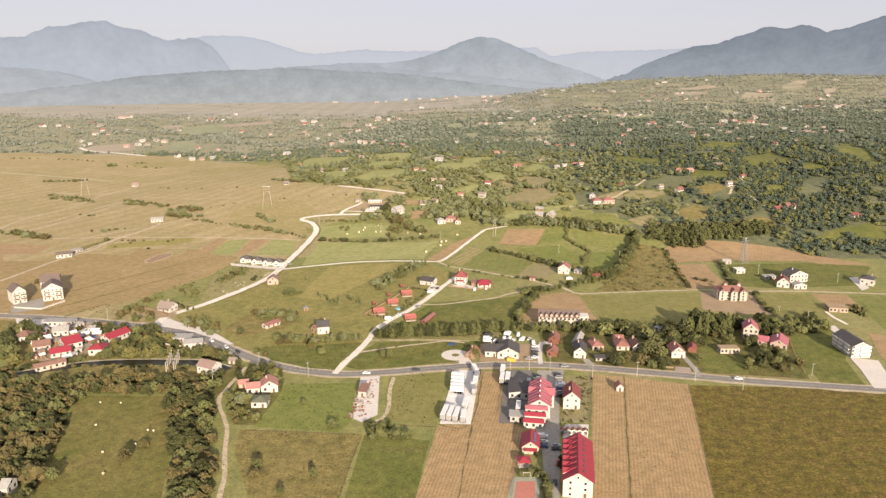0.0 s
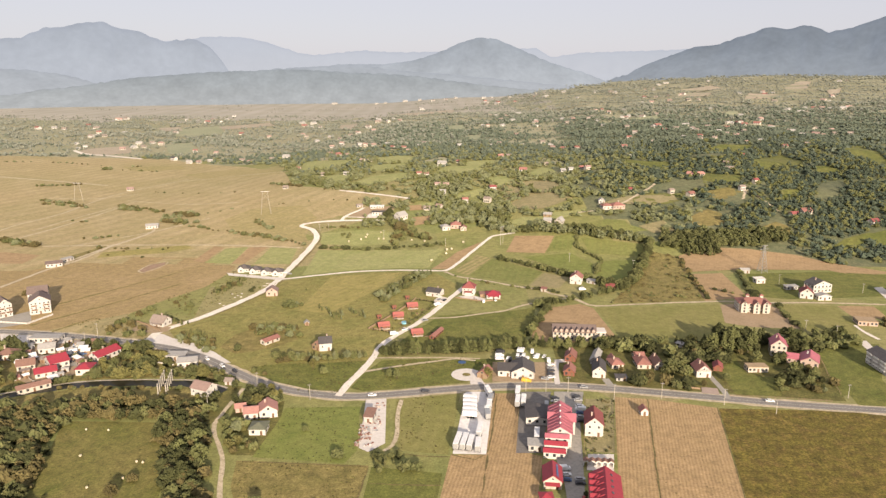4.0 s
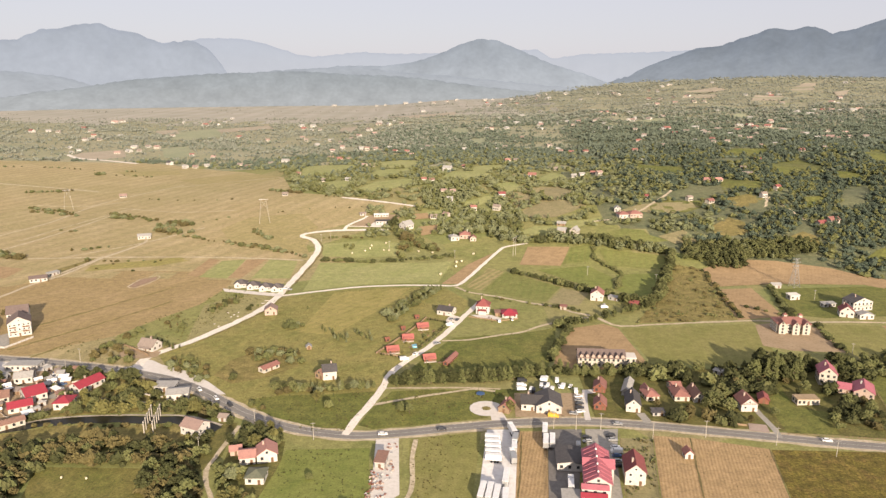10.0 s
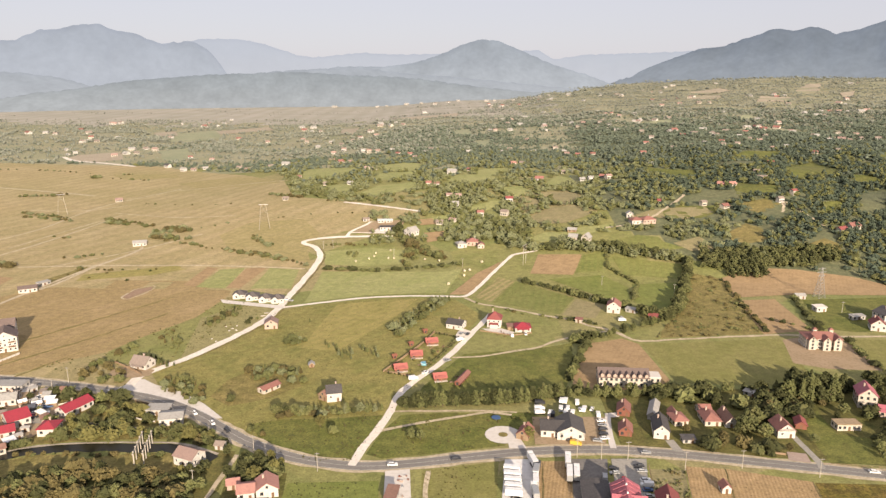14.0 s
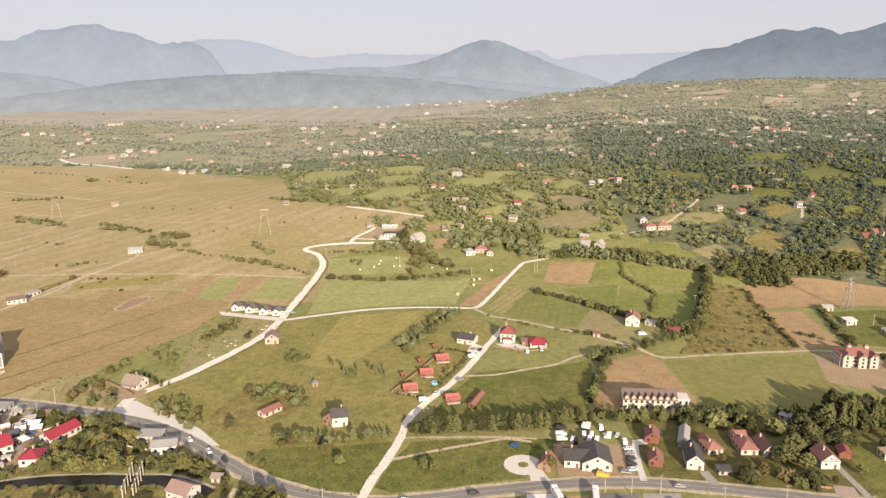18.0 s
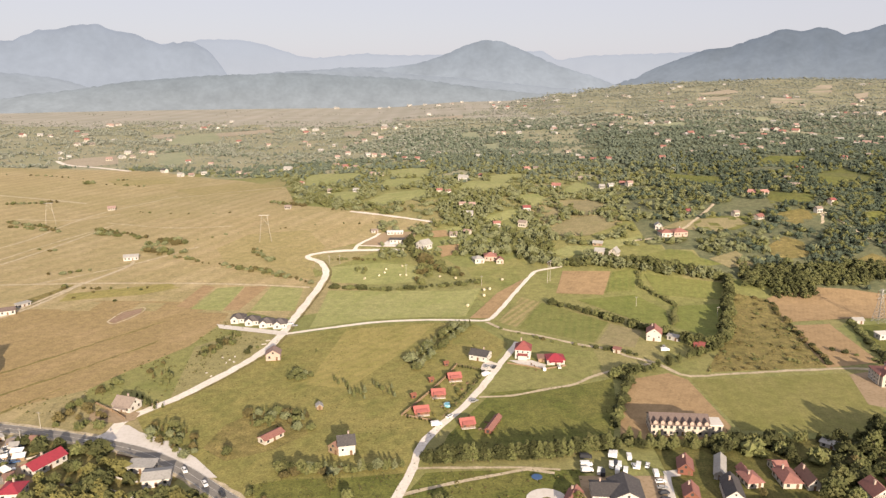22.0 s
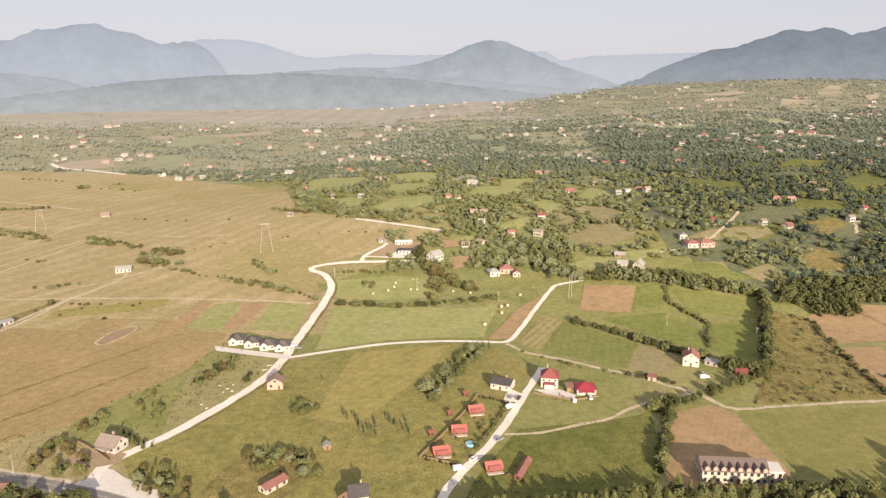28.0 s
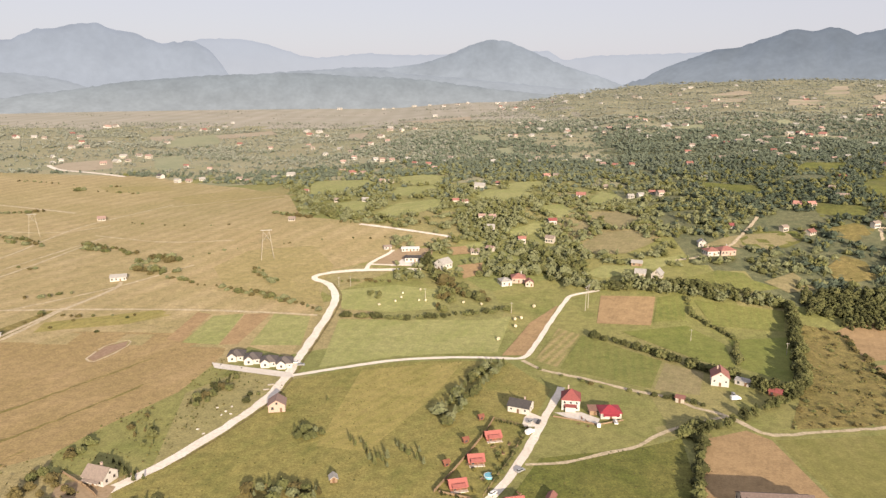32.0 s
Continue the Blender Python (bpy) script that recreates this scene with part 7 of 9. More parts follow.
# ---- the hamlet on the west side ----
house(-224.7, 419.3, 67, 15.8, 8.0, 3.4, 2.2, "x", "gable", WALL_WHITE, ROOF_RED, "long low house with a crimson roof among trees", plain=True)
house(-224.5, 397.2, 8, 7.9, 9.0, 3.6, 2.4, "x", "hip", WALL_WHITE, ROOF_RED, "white house with a bright crimson roof by the river", plain=True)
house(-245.7, 405.4, 46, 9.7, 12.0, 4.2, 2.8, "x", "gable", WALL_WHITE, ROOF_RED, "large white house with broad crimson roofs", plain=True)
house(-244.8, 392.4, 34, 10.7, 7.0, 3.0, 2.0, "x", "gable", WALL_WHITE, ROOF_RED, "low crimson-roofed wing by the river", plain=True, chimney=0)
house(-240.1, 373.2, 42, 15.8, 5.0, 3.0, 1.2, "x", "gable", WALL_CREAM, ROOF_BROWN, "long low cream barn with a brown roof", "barn", "barn", plain=True, chimney=0)
house(-261.1, 401.0, 29, 9.1, 8.0, 3.4, 2.4, "x", "gable", WALL_CREAM, ROOF_BROWN, "cream house with a weathered brown roof", plain=True)
house(-280.5, 415.8, 3, 10.0, 9.0, 3.4, 2.8, "x", "hip", WALL_WHITE, ROOF_BROWN, "white cottage with a dark brown roof among trees", plain=True)
house(-263.3, 426.2, 21, 8.9, 8.0, 3.6, 2.0, "x", "gable", WALL_WHITE, ROOF_GREY, "pale house beside the main road", plain=True)
house(-274.1, 443.5, 3, 18.5, 8.0, 3.0, 0.5, "x", "flat", WALL_WHITE, ROOF_GREY, "flat pale roadside building", "shop", "shop", plain=True, chimney=0)
pad([(-241.3, 404.6), (-254.0, 440.4), (-245.9, 438.9), (-232.1, 405.0)], PAVED, "grey parking lane between houses", lift=0.03)
for i, (px, py) in enumerate(((-247.9, 429.2), (-245.0, 421.9), (-242.2, 414.9), (-240.7, 409.7), (-248.8, 434.8), (-242.2, 423.9))):
    car(px, py, 30, SKIN[(i * 3) % 8], False, "car parked in the lane between houses", "parked cars")
for i, (ax, ay, ar, aw, ad) in enumerate(((-332.5, 490.3, 46, 8.7, 14.0), (-311.4, 499.7, 31, 13.0, 14.0), (-322.9, 517.0, 27, 12.7, 12.0))):
    ap = house(ax, ay, ar, aw, ad, 9.0, 4.0, "y" if i < 2 else "x", "gable", WALL_WHITE, ROOF_UMBER, "white three-storey apartment block with a brown roof", "apartment_block", "apartment block", "apartment blocks", chimney=0, storeys=3, balcony=True, gap=2.6)
    for sz in (2.9, 5.9):
        for sx in (-0.28, 0.28):
            bl = part("balcony", box(-1.8, 1.8, -1.5, 0, 0, 0.16), CONCRETE, ap, at=pose(sx * aw, -ad / 2, sz))
            part("railing", box(-1.8, 1.8, -1.5, -1.42, 0.16, 1.1), FRAME_B, bl)
pad([(-331.0, 480.0), (-318.5, 498.8), (-302.9, 474.3), (-320.2, 463.4)], PAVED, "paved court in front of the apartment blocks", lift=0.03)
fence([(-325.4, 474.4), (-304.2, 472.0), (-297.6, 491.1)], WALL_WHITE, "pale boundary wall of the apartment blocks", 1.4, board=True)
house(-369.5, 617.0, 31, 12.6, 8.0, 3.2, 1.6, "x", "gable", WALL_WHITE, ROOF_UMBER, "white farm building with a dark roof on the plain", "farm_building", "farm building", plain=True, chimney=0)
house(-367.2, 634.0, 63, 9.6, 4.0, 2.6, 0.5, "x", "shed", WALL_GREY, ROOF_GREY, "low farm shed on the plain", "shed", "shed", plain=True, chimney=0)
house(-171.4, 410.1, 15, 10.7, 9.0, 3.6, 1.2, "x", "gable", WALL_WHITE, ROOF_GREY, "white roadside building with a pale grey roof", "roadside_shop", "shop", plain=True, chimney=0)
house(-181.5, 418.7, 2, 10.8, 6.0, 3.0, 0.5, "x", "shed", WALL_GREY, ROOF_GREY, "grey lean-to behind the roadside building", "shed", "shed", plain=True, chimney=0)
house(-148.3, 373.0, -22, 10.2, 8.4, 4.4, 2.4, "x", "gable", WALL_WHITE, ROOF_FADED, "white house with a faded tan-red roof beside the river", plain=False, chimney=0)
house(-139.2, 385.9, -5, 3.8, 4.0, 2.3, 1.1, "x", "gable", WALL_GREY, ROOF_WEATHERED, "small grey hut among garden trees", "hut", "shed", plain=True, chimney=0)
house(-108.4, 351.6, 17, 8.6, 9.0, 3.8, 2.8, "y", "gable", WALL_WHITE, ROOF_SALMON, "white house with a salmon-red gabled roof", plain=True)
house(-116.1, 349.0, 15, 6.6, 8.0, 3.4, 1.6, "x", "gable", WALL_WHITE, ROOF_SALMON, "salmon-roofed side wing of a house", plain=True, chimney=0)
house(-123.3, 354.8, 19, 4.9, 5.0, 2.6, 1.2, "x", "gable", WALL_PINK, ROOF_SALMON, "small salmon-roofed outbuilding among trees", "outbuilding", "outbuilding", plain=True, chimney=0)
house(-107.8, 333.9, 3, 7.6, 8.0, 3.0, 1.8, "x", "hip", WALL_WHITE, ROOF_GREEN, "white house with a grey-green roof", plain=True, chimney=0)
house(-185.8, 251.4, 3, 3.1, 7.0, 4.0, 2.0, "x", "gable", WALL_WHITE, ROOF_GREY, "pale house at the wood's edge", plain=True, chimney=0)
# clutter of the hamlet: more cars, sheds and garden walls
for i, (px, py) in enumerate(((-252.4, 441.5), (-251.4, 437.3), (-250.6, 433.3), (-248.6, 428.0), (-246.5, 422.9), (-244.1, 417.9), (-241.1, 412.5), (-245.4, 434.8), (-242.2, 428.3), (-239.7, 421.9), (-237.5, 415.1), (-275.4, 447.7), (-272.2, 448.6), (-275.5, 441.9))):
    car(px, py, 30 + 6 * (i % 3), SKIN[(i * 3 + 2) % 8], False, "car parked close to others beside the crimson-roofed houses", "parked cars")
pad([(-311.2, 453.7), (-264.0, 449.6), (-258.7, 439.8), (-298.1, 435.4)], CONCRETE, "pale forecourt along the main road", lift=0.02)
house(-263.6, 429.8, 18, 7.2, 7.0, 3.0, 1.8, "x", "gable", WALL_WHITE, ROOF_WEATHERED, "white cottage with a weathered roof near the car park", plain=True)
house(-242.0, 440.4, 2, 3.3, 4.0, 2.4, 0.8, "x", "gable", WOOD, ROOF_BROWN, "small brown garden shed by the road", "shed", "shed", plain=True, chimney=0)
fence([(-209.6, 419.4), (-199.1, 415.5), (-187.5, 410.6), (-179.1, 408.6)], WALL_WHITE, "pale garden wall behind the trees", 1.0, board=True)
fence([(-198.7, 430.1), (-188.4, 426.6), (-177.4, 421.4)], WOOD, "pale board fence along the verge", 1.1, board=True)
fence([(-213.9, 483.5), (-207.7, 475.4), (-202.7, 482.3)], WOOD, "picket fence beside the corner house", 1.2)
crg = random.Random(77)
YARD = [(-280.2, 424.9), (-267.2, 446.8), (-244.3, 432.8), (-222.0, 409.4), (-230.0, 391.7), (-243.3, 378.4), (-258.5, 385.9)]
field(YARD, DIRT, "dusty pinkish yards between the hamlet's houses", 0.004, 24.0, "yard", clear=False)
placed = 0
for k in range(400):
    px, py = crg.uniform(-285, -195), crg.uniform(378, 446)
    if not inside(YARD, px, py) or any(math.hypot(px - bx, py - by) < r + 1.6 for bx, by, r in BUILT) or abs(py - 449 - 0.12 * (px + 246)) < 7:
        continue
    rf, wl_k, word = crg.choice(((ROOF_WEATHERED, WOOD, "weathered timber"), (ROOF_GREY, WALL_GREY, "grey sheet-roofed"), (ROOF_TILE, WALL_CREAM, "cream red-roofed"), (TARP, WOOD, "white-covered"), (ROOF_BROWN, WALL_PINK, "brown-roofed block")))
    house(px, py, crg.uniform(10, 70), crg.uniform(2.6, 5.0), crg.uniform(2.4, 3.8), crg.uniform(1.7, 2.3), crg.uniform(0.4, 1.1), "x", crg.choice(("gable", "shed")), wl_k, rf, "small %s shed in a crowded hamlet yard" % word, "garden_shed", "shed", "yard sheds", chimney=0, plain=True, over=0.25)
    placed += 1
    if placed == 24:
        break
for pts in ([(-283.0, 431.0), (-270.0, 420.0), (-262.0, 411.0)], [(-256.0, 391.0), (-247.0, 383.0), (-236.0, 380.0)], [(-236.0, 424.0), (-228.0, 431.0), (-219.0, 433.0)], [(-210.0, 405.0), (-196.0, 404.0), (-184.0, 401.0)]):
    fence(pts, WALL_CREAM, "pale low garden wall in the hamlet", 1.1, board=True)
# pipe bridge posts over the river
br = thing("pipe_bridge", -171.7, 379.2, 103, "rusty pipe bridge on pale posts across the river", "pipe bridge")
for k in range(5):
    for sx in (-2.0, 2.0):
        part("post", box(-0.25, 0.25, -0.25, 0.25, -0.5, 6.5), POLE_C, br, at=pose(-9 + 4.5 * k, sx, 0))
for sx in (-2.0, 2.0):
    part("pipe", beam((-10.5, sx, 5.6), (10.5, sx, 5.6), 0.28, sides=8), POLE_C, br)

# ---- poles, traffic, bales ----
for i, (px, py) in enumerate(((64.6, 375.4), (42.0, 383.1), (30.4, 382.7), (89.3, 377.8), (119.2, 372.1), (-245.8, 436.4), (-246.4, 452.6), (-138.9, 352.4), (20.0, 383.7), (-91.4, 367.9), (-122.6, 381.2),
                              (-156.4, 744.7), (-97.1, 720.2), (75.3, 650.6), (126.5, 630.6), (-35.5, 694.0), (-165.1, 743.0), (222.0, 472.9), (206.9, 482.7), (285.9, 568.1), (233.0, 591.6), (185.7, 382.6), (141.5, 362.8))):
    utility_pole(px, py, 9.0 if i < 11 else 8.0, (rng.uniform(-10, 10)))
for i, (px, py, r, s) in enumerate(((-163.4, 418.3, -55, 0), (-150.9, 408.3, -55, 3), (-141.4, 401.1, -50, 1), (-276.8, 451.3, -8, 0), (-217.0, 440.4, -10, 2), (-60.1, 373.9, 5, 0), (-33.0, 380.0, 8, 1), (51.1, 388.6, -4, 2), (143.7, 376.4, -6, 0))):
    car(px, py, r, SKIN[s], False, "car driving on the asphalt main road", "cars on the road", 0.16)
for (px, py) in ((-189.2, 330.9), (-178.6, 330.8), (-179.3, 307.4), (-163.6, 283.0), (-152.5, 303.7), (-149.6, 303.3), (-150.4, 292.2), (-152.3, 290.5), (-154.6, 265.9), (-181.3, 262.0)):
    bale(px, py, 0.5, rng.uniform(0, 180))
for (px, py) in ((-45.7, 645.9), (-33.9, 668.6), (-33.7, 680.7), (-29.4, 682.9), (-19.0, 705.3)):
    bale(px, py, 1.0, rng.uniform(0, 180), "conical hay heap on the green strip")
for (px, py) in ((-129.0, 704.8), (-118.4, 712.3), (-114.9, 719.7), (-114.5, 728.4), (-101.9, 736.2), (-101.3, 714.0), (-96.6, 714.1), (-69.0, 711.4), (-56.2, 708.3)):
    bale(px, py, 0.8, rng.uniform(0, 180), "pale hay heap in the hill meadow")


# ---- trees ----
OCTA = (np.array([(1, 0, 0), (-1, 0, 0), (0, 1, 0), (0, -1, 0), (0, 0, 1), (0, 0, -1)], float), np.array([(0, 2, 4), (2, 1, 4), (1, 3, 4), (3, 0, 4), (2, 0, 5), (1, 2, 5), (3, 1, 5), (0, 3, 5)]))


def crown_arrays(rg, lumps, shape, leaves):
    """A crown of unit height: many uneven clumps set about a lopsided outline, with loose sprays of leaves between them."""
    iv, itri = OCTA
    V, F, n = [], [], 0
    for k in range(lumps):
        a, u = rg.uniform(0, 6.283), rg.random()
        if shape == "tall":
            z = 0.12 + 0.84 * u
            rad = 0.20 * (1 - abs(u - 0.35) ** 1.5) * (1.15 - 0.75 * u)
            s = 0.105 * (1.1 - 0.6 * u)
        elif shape == "bush":
            z = 0.18 + 0.6 * u
            rad = 0.52 * math.sqrt(max(0.05, 1 - (u - 0.15) ** 2))
            s = 0.26
        else:
            z = 0.28 + 0.64 * u
            rad = 0.34 * math.sqrt(max(0.06, 1 - (2 * u - 0.85) ** 2 * 0.9))
            s = 0.135 - 0.04 * u
        s *= 1.1 * (50 / lumps) ** 0.42 if lumps > 4 else 1.75
        rad *= rg.uniform(0.35, 1.12)
        s *= rg.uniform(0.7, 1.3)
        c = np.array([rad * math.cos(a), rad * math.sin(a), z])
        jit = 1 + rg.uniform(-0.38, 0.38) * np.sin(iv @ np.array([3.1, 2.3, 4.7]) * 2.1 + a * 3)[:, None]
        jit = jit * np.array([[rg.uniform(0.72, 1.28)] for _ in range(len(iv))])
        ca, sa = math.cos(a * 5), math.sin(a * 5)
        V.append(c + (iv * jit) @ np.array([[ca, sa, 0.12], [-sa, ca, -0.1], [0.1, -0.15, 1]]) * s * np.array([1, 1, 0.82]))
        F.append(itri + n)
        n += len(iv)
        for q in range(leaves):
            d = np.array([rg.gauss(0, 1), rg.gauss(0, 1), rg.gauss(0, 0.8)])
            d /= np.linalg.norm(d) + 1e-6
            p = c + d * s * rg.uniform(0.8, 1.4)
            e1, e2 = np.array([rg.uniform(-1.3, 1.3) for _ in range(3)]), np.array([rg.uniform(-1.3, 1.3) for _ in range(3)])
            sz = s * 0.42
            V.append(np.array([p, p + e1 * sz, p + e2 * sz]))
            F.append(np.array([[n, n + 1, n + 2]]))
            n += 3
    return np.concatenate(V), np.concatenate(F)


def trunk_arrays(h, limbs, rg):
    b = bmesh.new()
    add_beam(b, (0, 0, -0.05), (0.01, 0, 0.34), 0.032, 0.022, 6)
    add_beam(b, (0.01, 0, 0.34), (0.0, 0.01, 0.74), 0.022, 0.009, 5)
    for k in range(limbs):
        a, z = 6.283 * k / limbs + rg.uniform(-0.4, 0.4), rg.uniform(0.28, 0.5)
        add_beam(b, (0, 0, z), (0.2 * math.cos(a), 0.2 * math.sin(a), z + 0.2), 0.013, 0.005, 4)
    me = bpy.data.meshes.new("trunk")
    b.to_mesh(me)
    b.free()
    return me


def raw_mesh(name, V, F, material, smooth=False):
    me = bpy.data.meshes.new(name)
    me.vertices.add(len(V))
    me.vertices.foreach_set("co", V.astype(np.float32).ravel())
    me.loops.add(F.size)
    me.loops.foreach_set("vertex_index", F.astype(np.int32).ravel())
    me.polygons.add(len(F))
    me.polygons.foreach_set("loop_start", np.arange(0, F.size, 3, dtype=np.int32))
    me.polygons.foreach_set("use_smooth", np.full(len(F), smooth))
    me.materials.append(material)
    me.update(calc_edges=True)
    return me


trg = random.Random(11)
LEAVES = {"green": LEAF, "tan": LEAF_TAN, "dark": LEAF_DARK, "yellow": LEAF_YEL, "far": LEAF_HAZED, "hill": LEAF_HILL, "cool": LEAF_COOL, "pale": LEAF_HAZED_PALE, "straw": BALE}
FINE = {s: [crown_arrays(trg, 118 if s != "bush" else 62, s, 4) for _ in range(4)] for s in ("round", "tall", "bush")}
GROVE = {s: [crown_arrays(trg, 46, s, 2) for _ in range(6)] for s in ("round", "tall", "bush")}
MID = {s: [crown_arrays(trg, 26, s, 3) for _ in range(5)] for s in ("round", "tall", "bush")}
HILL = {s: [crown_arrays(trg, 9, s, 2) for _ in range(9)] for s in ("round", "tall", "bush")}
FAR = {s: [crown_arrays(trg, 2, s, 1) for _ in range(5)] for s in ("round", "tall", "bush")}
FARTHEST = {s: [crown_arrays(trg, 1, s, 1) for _ in range(5)] for s in ("round", "bush")}
TRUNKS = []
for k in range(3):
    TRUNKS.append(trunk_arrays(1, 4, trg))
    TRUNKS[-1].materials.append(BARK)
CROWN_MESH = {}
WORDS = {"green": "green", "tan": "brownish, turning", "dark": "dark green", "yellow": "yellow-green"}


def tree(x, y, h, shape="round", leaf="green", label="", group="", wide=1.0):
    """A tree of its own: trunk with limbs and a crown of clumps."""
    k = trg.randrange(4)
    key = (shape, leaf, k)
    if key not in CROWN_MESH:
        CROWN_MESH[key] = raw_mesh("crown", *FINE[shape][k], LEAVES[leaf])
    nm = "shrub" if shape == "bush" else "tree"
    t = thing(nm, x, y, trg.uniform(0, 360), label or ("%s %s growing on open grass" % (WORDS[leaf], {"round": "broad-crowned tree", "tall": "narrow upright tree", "bush": "rounded shrub"}[shape])), nm, group)
    sc = Matrix.Diagonal((h * wide * trg.uniform(0.88, 1.12), h * wide * trg.uniform(0.88, 1.12), h, 1))
    link("trunk", TRUNKS[trg.randrange(3)], t, sc)
    link("crown", CROWN_MESH[key], t, sc)
    return t


def planting(name, spots, label, category="hedge", lod=MID):
    """Many trees nobody would count, joined: spots of (x, y, height, shape, width). One object a leaf colour."""
    by = {}
    for s in spots:
        by.setdefault(s[5], []).append(s)
    for leaf, some in by.items():
        V, F, n = [], [], 0
        for x, y, h, shape, wide, _ in some:
            cv, cf = lod[shape][trg.randrange(len(lod[shape]))]
            a = trg.uniform(0, 6.283)
            c, s = math.cos(a), math.sin(a)
            v = cv * np.array([h * wide, h * wide, h])
            v = v @ np.array([[c, s, 0], [-s, c, 0], [0, 0, 1]])
            V.append(v + np.array([x, y, float(land(x, y)) - 0.04 * h]))
            F.append(cf + n)
            n += len(cv)
            if lod is not FAR and lod is not FARTHEST and lod is not HILL and shape != "bush":
                r = 0.03 * h
                tv = np.array([[-r, -r, -0.3], [r, -r, -0.3], [0, r, -0.3], [0, 0, h * 0.6]]) + np.array([x, y, float(land(x, y))])
                V.append(tv)
                F.append(np.array([[0, 1, 3], [1, 2, 3], [2, 0, 3]]) + n)
                n += 4
        tagged(new(name, raw_mesh(name, np.concatenate(V), np.concatenate(F), LEAVES[leaf])), label, category, kind="stuff")


def free(x, y, r=2.0, fields=True):
    """Whether a place is off the roads and houses, and off the fields if asked."""
    for line, half in ROADS:
        if ((line[:, 0] - x) ** 2 + (line[:, 1] - y) ** 2).min() < (half + r) ** 2:
            return False
    for bx, by, br in BUILT:
        if abs(bx - x) < br + r and abs(by - y) < br + r:
            return False
    if fields:
        for poly in CLEAR:
            if inside(poly, np.array([x]), np.array([y]))[0]:
                return False
    return True


def free_many(xs, ys, r):
    """The same for many places at once."""
    xs, ys = np.array(xs), np.array(ys)
    ok = np.ones(len(xs), bool)
    for line, half in ROADS:
        near = (xs > line[:, 0].min() - 9) & (xs < line[:, 0].max() + 9) & (ys > line[:, 1].min() - 9) & (ys < line[:, 1].max() + 9) & ok
        for k in np.nonzero(near)[0]:
            if ((line[:, 0] - xs[k]) ** 2 + (line[:, 1] - ys[k]) ** 2).min() < (half + r) ** 2:
                ok[k] = False
    for bx, by, br in BUILT:
        ok &= ~((np.abs(bx - xs) < br + r) & (np.abs(by - ys) < br + r))
    for poly in CLEAR:
        ok &= ~inside(poly, xs, ys)
    return ok


def along(pts, gap, h, shape, leaf, wide=1.0, spread=1.0, keep=1.0, check=False):
    """Spots along a line."""
    out = []
    line = [Vector(p) for p in pts]
    for a, b in zip(line, line[1:]):
        for i in range(max(1, int((b - a).length / gap))):
            if trg.random() > keep:
                continue
            p = a.lerp(b, (i + trg.uniform(0.2, 0.8)) / max(1, int((b - a).length / gap))) + Vector((trg.uniform(-spread, spread), trg.uniform(-spread, spread)))
            if check and not free(p.x, p.y, 1.0, False):
                continue
            lf = leaf if isinstance(leaf, str) else trg.choice(leaf)
            out.append((p.x, p.y, h * trg.uniform(0.65, 1.2), shape if isinstance(shape, str) else trg.choice(shape), wide * trg.uniform(0.85, 1.2), lf))
    return out


def within(poly, gap, h, shape, leaf, keep=1.0, wide=1.0, check=True, fields=False):
    """Spots scattered through an area."""
    xs, ys = [p[0] for p in poly], [p[1] for p in poly]
    out = []
    for gy_ in np.arange(min(ys), max(ys), gap):
        for gx_ in np.arange(min(xs), max(xs), gap):
            x, y = gx_ + trg.uniform(-0.45, 0.45) * gap, gy_ + trg.uniform(-0.45, 0.45) * gap
            if trg.random() > keep or not inside(poly, np.array([x]), np.array([y]))[0]:
                continue
            if check and not free(x, y, 1.5, fields):
                continue
            out.append((x, y, h * trg.uniform(0.6, 1.25), shape if isinstance(shape, str) else trg.choice(shape), wide * trg.uniform(0.85, 1.2), leaf if isinstance(leaf, str) else trg.choice(leaf)))
    return out


def grow(spots, label="", group=""):
    for x, y, h, shape, wide, leaf in spots:
        tree(x, y, h, shape, leaf, label, group, wide)


# woods round the south-western meadow
planting("woodland", within([(-310.1, 334.2), (-241.7, 360.3), (-213.9, 361.7), (-160.5, 370.5), (-147.5, 349.1), (-131.9, 335.1), (-105.2, 251.0), (-96.9, 223.8), (-111.6, 223.1), (-120.2, 251.1), (-134.1, 287.9), (-158.7, 341.7), (-205.6, 340.7), (-195.9, 310.0), (-176.6, 253.1), (-165.2, 220.5), (-229.8, 217.4)], 3.7, 5.6, ("round", "round", "bush"), ("tan", "dark", "tan", "tan", "green", "dark"), 0.9, 1.05, True, True),
         "dense riverside wood in dull greens and browns", "woodland", GROVE)
grow(within([(-159.3, 341.6), (-145.0, 342.3), (-128.6, 317.9), (-107.3, 251.7), (-117.5, 251.2), (-134.6, 290.4)], 6.5, 8.5, ("round",), ("dark", "dark", "green"), 0.85, 1.0, True, True), "dark broad-crowned tree at the wood's edge", "wood edge trees")
